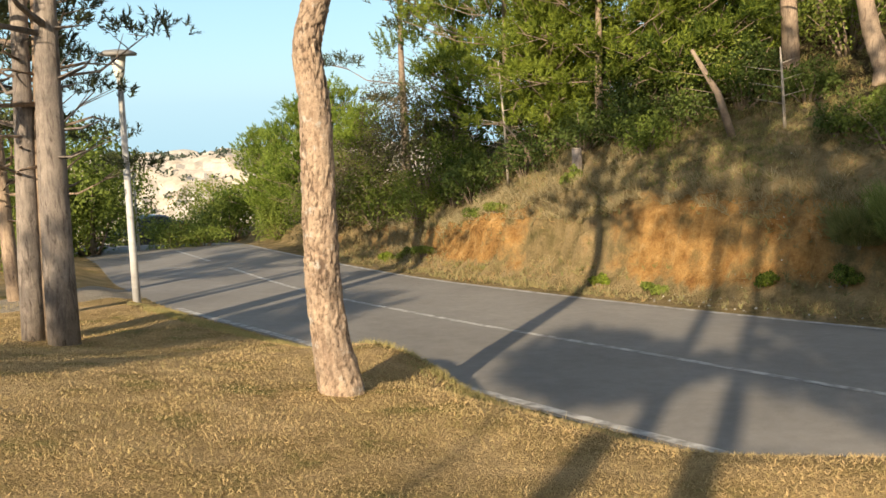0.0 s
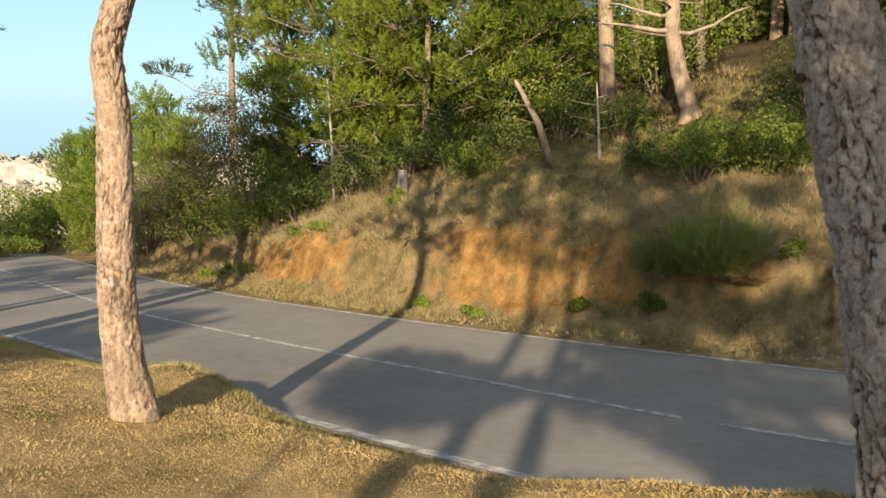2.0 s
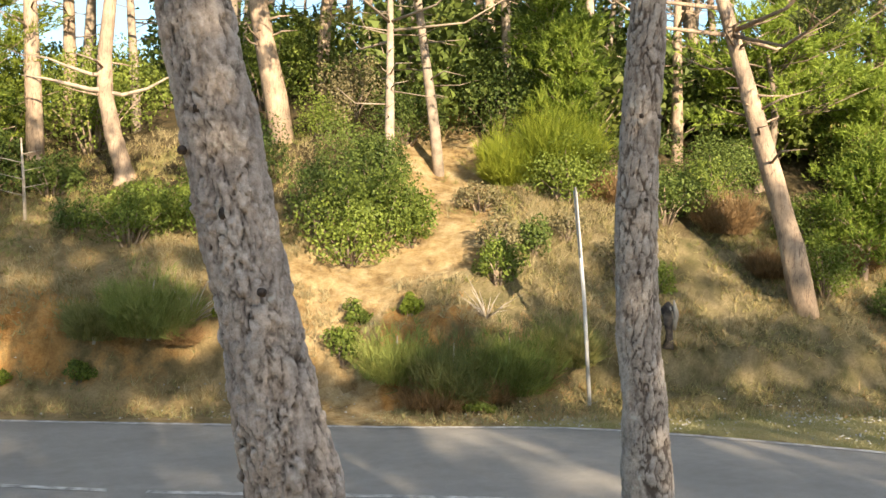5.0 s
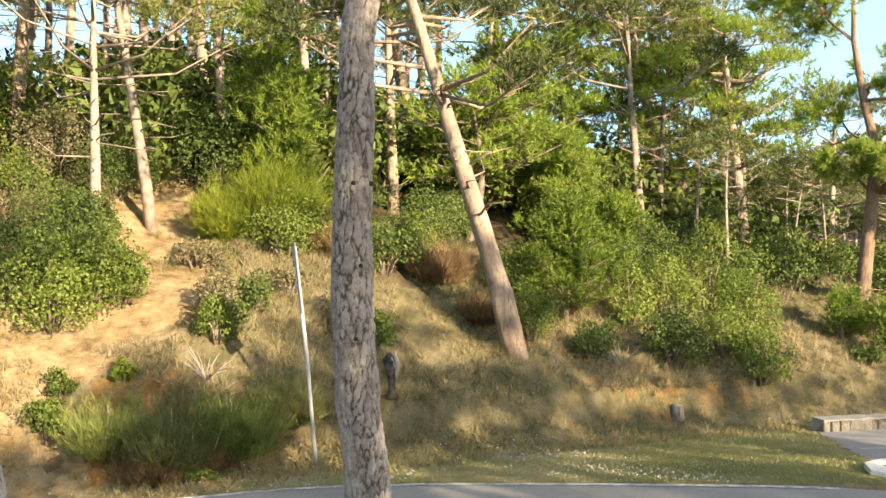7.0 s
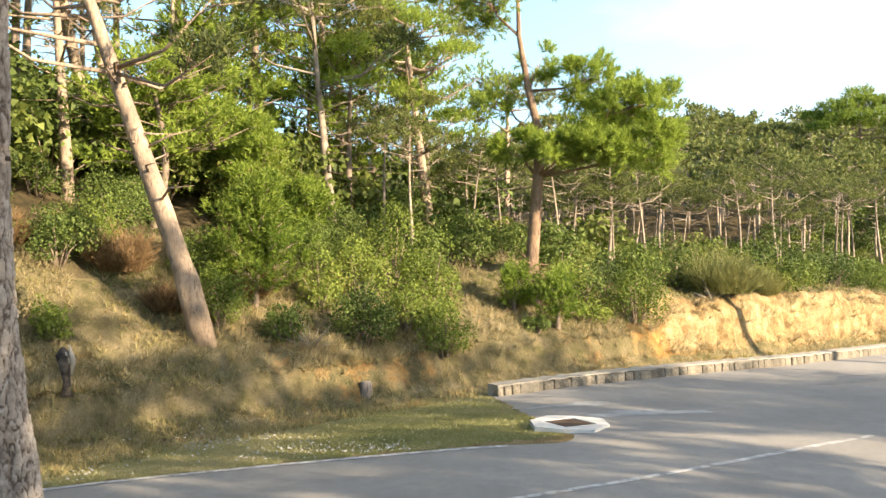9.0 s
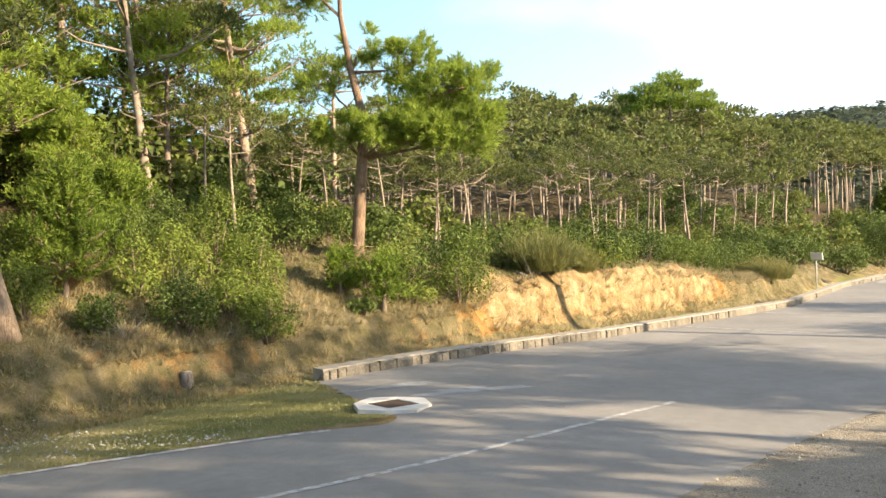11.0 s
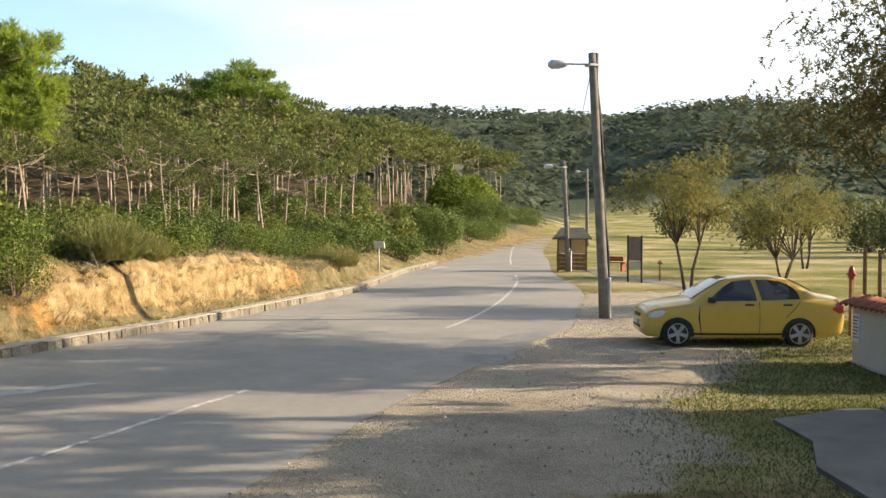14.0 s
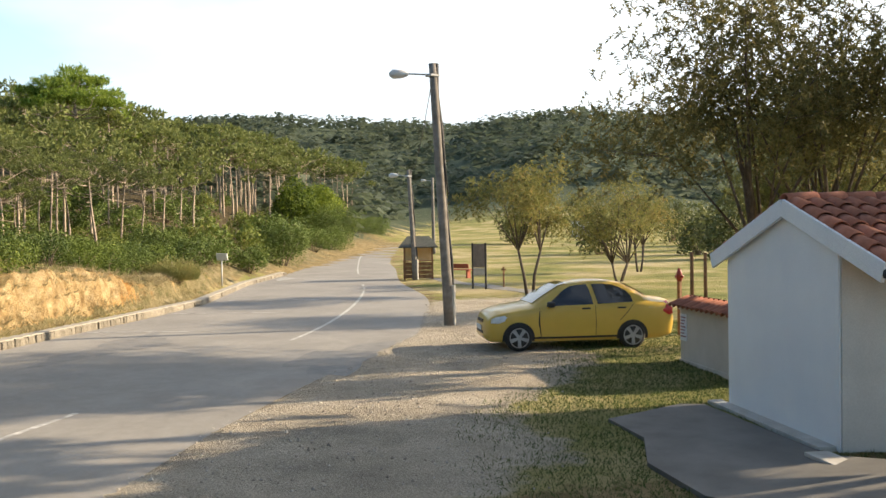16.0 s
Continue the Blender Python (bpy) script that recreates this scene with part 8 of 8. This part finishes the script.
def saloon(x, y, turn, body_paint, label, z=None):
    ob = thing("car", x, y, z, turn)
    off = -2.06
    xs = sorted(set([round(v, 3) for v in np.linspace(KEYX[0], KEYX[-1], 64)]))
    verts, faces, ring = [], [], 0
    for xx in xs:
        tz, tw, bz, bw, lz = body_at(xx)
        half = [(0.0, tz), (tw * 0.5, tz - 0.004), (tw * 0.85, tz - 0.016), (tw, tz - 0.045)]
        half += [(flank(xx, tz - 0.045 + (bz - tz + 0.045) * k), tz - 0.045 + (bz - tz + 0.045) * k) for k in (0.33, 0.66, 1.0)]
        half += [(flank(xx, bz + (lz - bz) * k), bz + (lz - bz) * k) for k in (0.15, 0.35, 0.6, 0.85, 1.0)] + [(0.6, lz - 0.01), (0.0, lz - 0.01)]
        pts_ = half + [(-a, b) for a, b in half[-2:0:-1]]
        ring = len(pts_)
        verts += [(xx + off, a, b) for a, b in pts_]
    for i in range(len(xs) - 1):
        for k in range(ring):
            k2 = (k + 1) % ring
            faces.append((i * ring + k, (i + 1) * ring + k, (i + 1) * ring + k2, i * ring + k2))
    faces.append(tuple(range(ring)))
    faces.append(tuple(reversed(range((len(xs) - 1) * ring, len(xs) * ring))))
    raw("body", verts, faces, body_paint, ob, smooth=True)

    def skin(name, outline, material, sgn, proud=0.006, label_=""):
        n = len(outline)
        cx_, cz_ = sum(p_[0] for p_ in outline) / n, sum(p_[1] for p_ in outline) / n
        flat_ = [(cx_ + (px - cx_) * k, cz_ + (pz - cz_) * k) for k in (1.0, 0.75, 0.5, 0.25) for px, pz in outline] + [(cx_, cz_)]
        v = [(px + off, sgn * (flank(px, pz) + proud), pz) for px, pz in flat_]
        f = [(r_ * n + k, r_ * n + (k + 1) % n, (r_ + 1) * n + (k + 1) % n, (r_ + 1) * n + k) for r_ in range(3) for k in range(n)] + [(3 * n + k, 3 * n + (k + 1) % n, 4 * n) for k in range(n)]
        return raw(name, v, [q_ if sgn < 0 else q_[::-1] for q_ in f], material, ob, label_)

    for sgn in (-1, 1):
        skin("side_window", [(1.42, 0.945), (1.60, 1.08), (1.82, 1.255), (1.98, 1.345), (2.15, 1.37), (2.36, 1.385), (2.40, 1.25), (2.43, 1.10), (2.44, 0.965)], GLASS, sgn, 0.016, "dark tinted window")
        skin("side_window", [(2.54, 0.97), (2.52, 1.12), (2.49, 1.27), (2.46, 1.385), (2.70, 1.385), (2.92, 1.36), (3.10, 1.30), (3.22, 1.22), (3.30, 1.12), (3.32, 1.0), (2.9, 0.985)], GLASS, sgn, 0.016)
        for gap in ([(1.30, 0.30), (1.24, 0.60), (1.27, 0.90), (1.282, 0.90), (1.252, 0.60), (1.312, 0.30)], [(2.49, 0.30), (2.49, 0.60), (2.48, 0.94), (2.492, 0.94), (2.502, 0.60), (2.502, 0.30)],
                    [(3.02, 0.62), (3.18, 0.78), (3.33, 0.97), (3.342, 0.97), (3.192, 0.775), (3.032, 0.615)]):
            skin("door_gap", gap, DARK, sgn, 0.005)
        skin("sill_strip", [(1.05, 0.255), (1.05, 0.30), (2.0, 0.295), (2.98, 0.30), (2.98, 0.255), (2.0, 0.25)], DARK, sgn, 0.005)
        for hx in (2.28, 3.06):
            part("door_handle", box(bmesh.new(), (hx + off - 0.09, -0.02, 0.0), (hx + off + 0.09, 0.02, 0.035), bevel=0.008), DARK, ob, "black handle").matrix_local = Matrix.Translation((0, sgn * (flank(hx, 0.87) + 0.012), 0.865))
        part("wing_mirror", box(bmesh.new(), (-0.07, -0.09, -0.06), (0.07, 0.09, 0.06), bevel=0.03), DARK, ob).matrix_local = Matrix.Translation((1.50 + off, sgn * 0.93, 0.985))
        skin("tail_lamp", [(3.98, 0.78), (4.02, 0.99), (4.12, 1.0), (4.22, 0.94), (4.26, 0.84), (4.24, 0.72), (4.12, 0.70)], TAIL, sgn, 0.008, "red tail lamp")
        skin("headlamp", [(0.24, 0.60), (0.25, 0.69), (0.34, 0.735), (0.52, 0.765), (0.58, 0.73), (0.52, 0.65), (0.40, 0.60)], LENS, sgn, 0.010, "clear headlamp")
        for wx in (0.82, 3.30):
            yv = sgn * flank(wx, 0.45)
            arch = []
            for k in range(17):
                a = math.pi * k / 16
                ax_, az_ = wx + 0.345 * math.cos(a), 0.275 + 0.345 * math.sin(a)
                arch.append((ax_, az_))
            arch = [(wx + 0.345, 0.21)] + arch + [(wx - 0.345, 0.21)]
            # dark disc laid on the flank stands for the shaded hollow round the wheel
            skin("wheel_arch", arch, DARK, sgn, 0.006)
            wh = new("wheel")
            wh.parent = ob
            wh.matrix_local = Matrix.Translation((wx + off, sgn * 0.755, 0.29)) @ Matrix.Rotation(math.pi / 2 * sgn, 4, "X")
            Soup().tube([(0, 0, 0.09), (0, 0, 0.085), (0, 0, 0.05), (0, 0, -0.06), (0, 0, -0.095), (0, 0, -0.112)], [0.22, 0.27, 0.29, 0.29, 0.275, 0.215], 28).link("tyre", BLACK_RUBBER, wh)
            s_ = Soup().tube([(0, 0, -0.108), (0, 0, -0.118)], [0.205, 0.20], 24)
            s_.link("rim_back", DARK, wh)
            s_ = Soup()
            for k in range(5):
                a = k * 2 * math.pi / 5 + 0.3
                c_, d_2 = Vector((math.cos(a), math.sin(a), 0)), Vector((-math.sin(a), math.cos(a), 0))
                q_ = [c_ * 0.03 - d_2 * 0.028, c_ * 0.20 - d_2 * 0.042, c_ * 0.20 + d_2 * 0.042, c_ * 0.03 + d_2 * 0.028]
                s_.add([tuple(p_ + Vector((0, 0, -0.119))) for p_ in q_] + [tuple(p_ + Vector((0, 0, -0.132))) for p_ in q_], [(3, 2, 1, 0), (4, 5, 6, 7), (0, 1, 5, 4), (1, 2, 6, 5), (2, 3, 7, 6), (3, 0, 4, 7)])
            s_.tube([(0, 0, -0.119), (0, 0, -0.138)], [0.06, 0.045], 12)
            for k in range(24):
                a, b_ = k * math.pi / 12, (k + 1) * math.pi / 12
                s_.add([(r2 * math.cos(q), r2 * math.sin(q), -0.126) for q in (a, b_) for r2 in (0.192, 0.212)], [(0, 1, 3, 2)])
            s_.link("wheel_cover", CHROME, wh, "silver five-spoke cover", smooth=False)
    def across(name, xa, xb, wa, wb, material, lift=0.006, label_=""):
        n = 7
        v = []
        for px, w_2 in ((xa, wa), (xb, wb)):
            for k in range(n):
                yy = -w_2 + 2 * w_2 * k / (n - 1)
                tz, tw, *_ = body_at(px)
                edge = abs(yy) / tw
                v.append((px + off, yy, tz - 0.018 * max(0, edge - 0.4) ** 1.2 + lift))
        return raw(name, v, [(k, k + 1, n + k + 1, n + k) for k in range(n - 1)], material, ob, label_)

    for k, (xa, xb) in enumerate(((1.14, 1.40), (1.40, 1.75), (1.75, 1.93))):
        across("windscreen", xa, xb, body_at(xa)[1] * 0.90, body_at(xb)[1] * 0.90, GLASS, 0.008)
    for k, (xa, xb) in enumerate(((3.18, 3.45), (3.45, 3.70))):
        across("rear_window", xa, xb, body_at(xa)[1] * 0.9, body_at(xb)[1] * 0.9, GLASS, 0.008)
    part("grille", box(bmesh.new(), (0.13 + off, -0.30, 0.56), (0.165 + off, 0.30, 0.66), bevel=0.01), DARK, ob)
    part("bumper_strip", box(bmesh.new(), (0.115 + off, -0.40, 0.36), (0.15 + off, 0.40, 0.42), bevel=0.01), DARK, ob)
    part("number_plate", box(bmesh.new(), (0.095 + off, -0.26, 0.43), (0.114 + off, 0.26, 0.53), bevel=0.004), WSIGN, ob, "blank white plate")
    return tagged(ob, label, "car", "parked cars")


saloon(16.55, -14.11, -115.7, paint("yellow_car_paint", (0.66, 0.43, 0.075)), "yellow compact saloon car parked on the gravel", z=float(terrain(np.array([16.0]), np.array([-13.8]))[0][0]) + 0.005)
saloon(-13.9, 42.8, 60, paint("dark_car_paint", (0.03, 0.035, 0.05)), "dark saloon car in the roadside parking place")
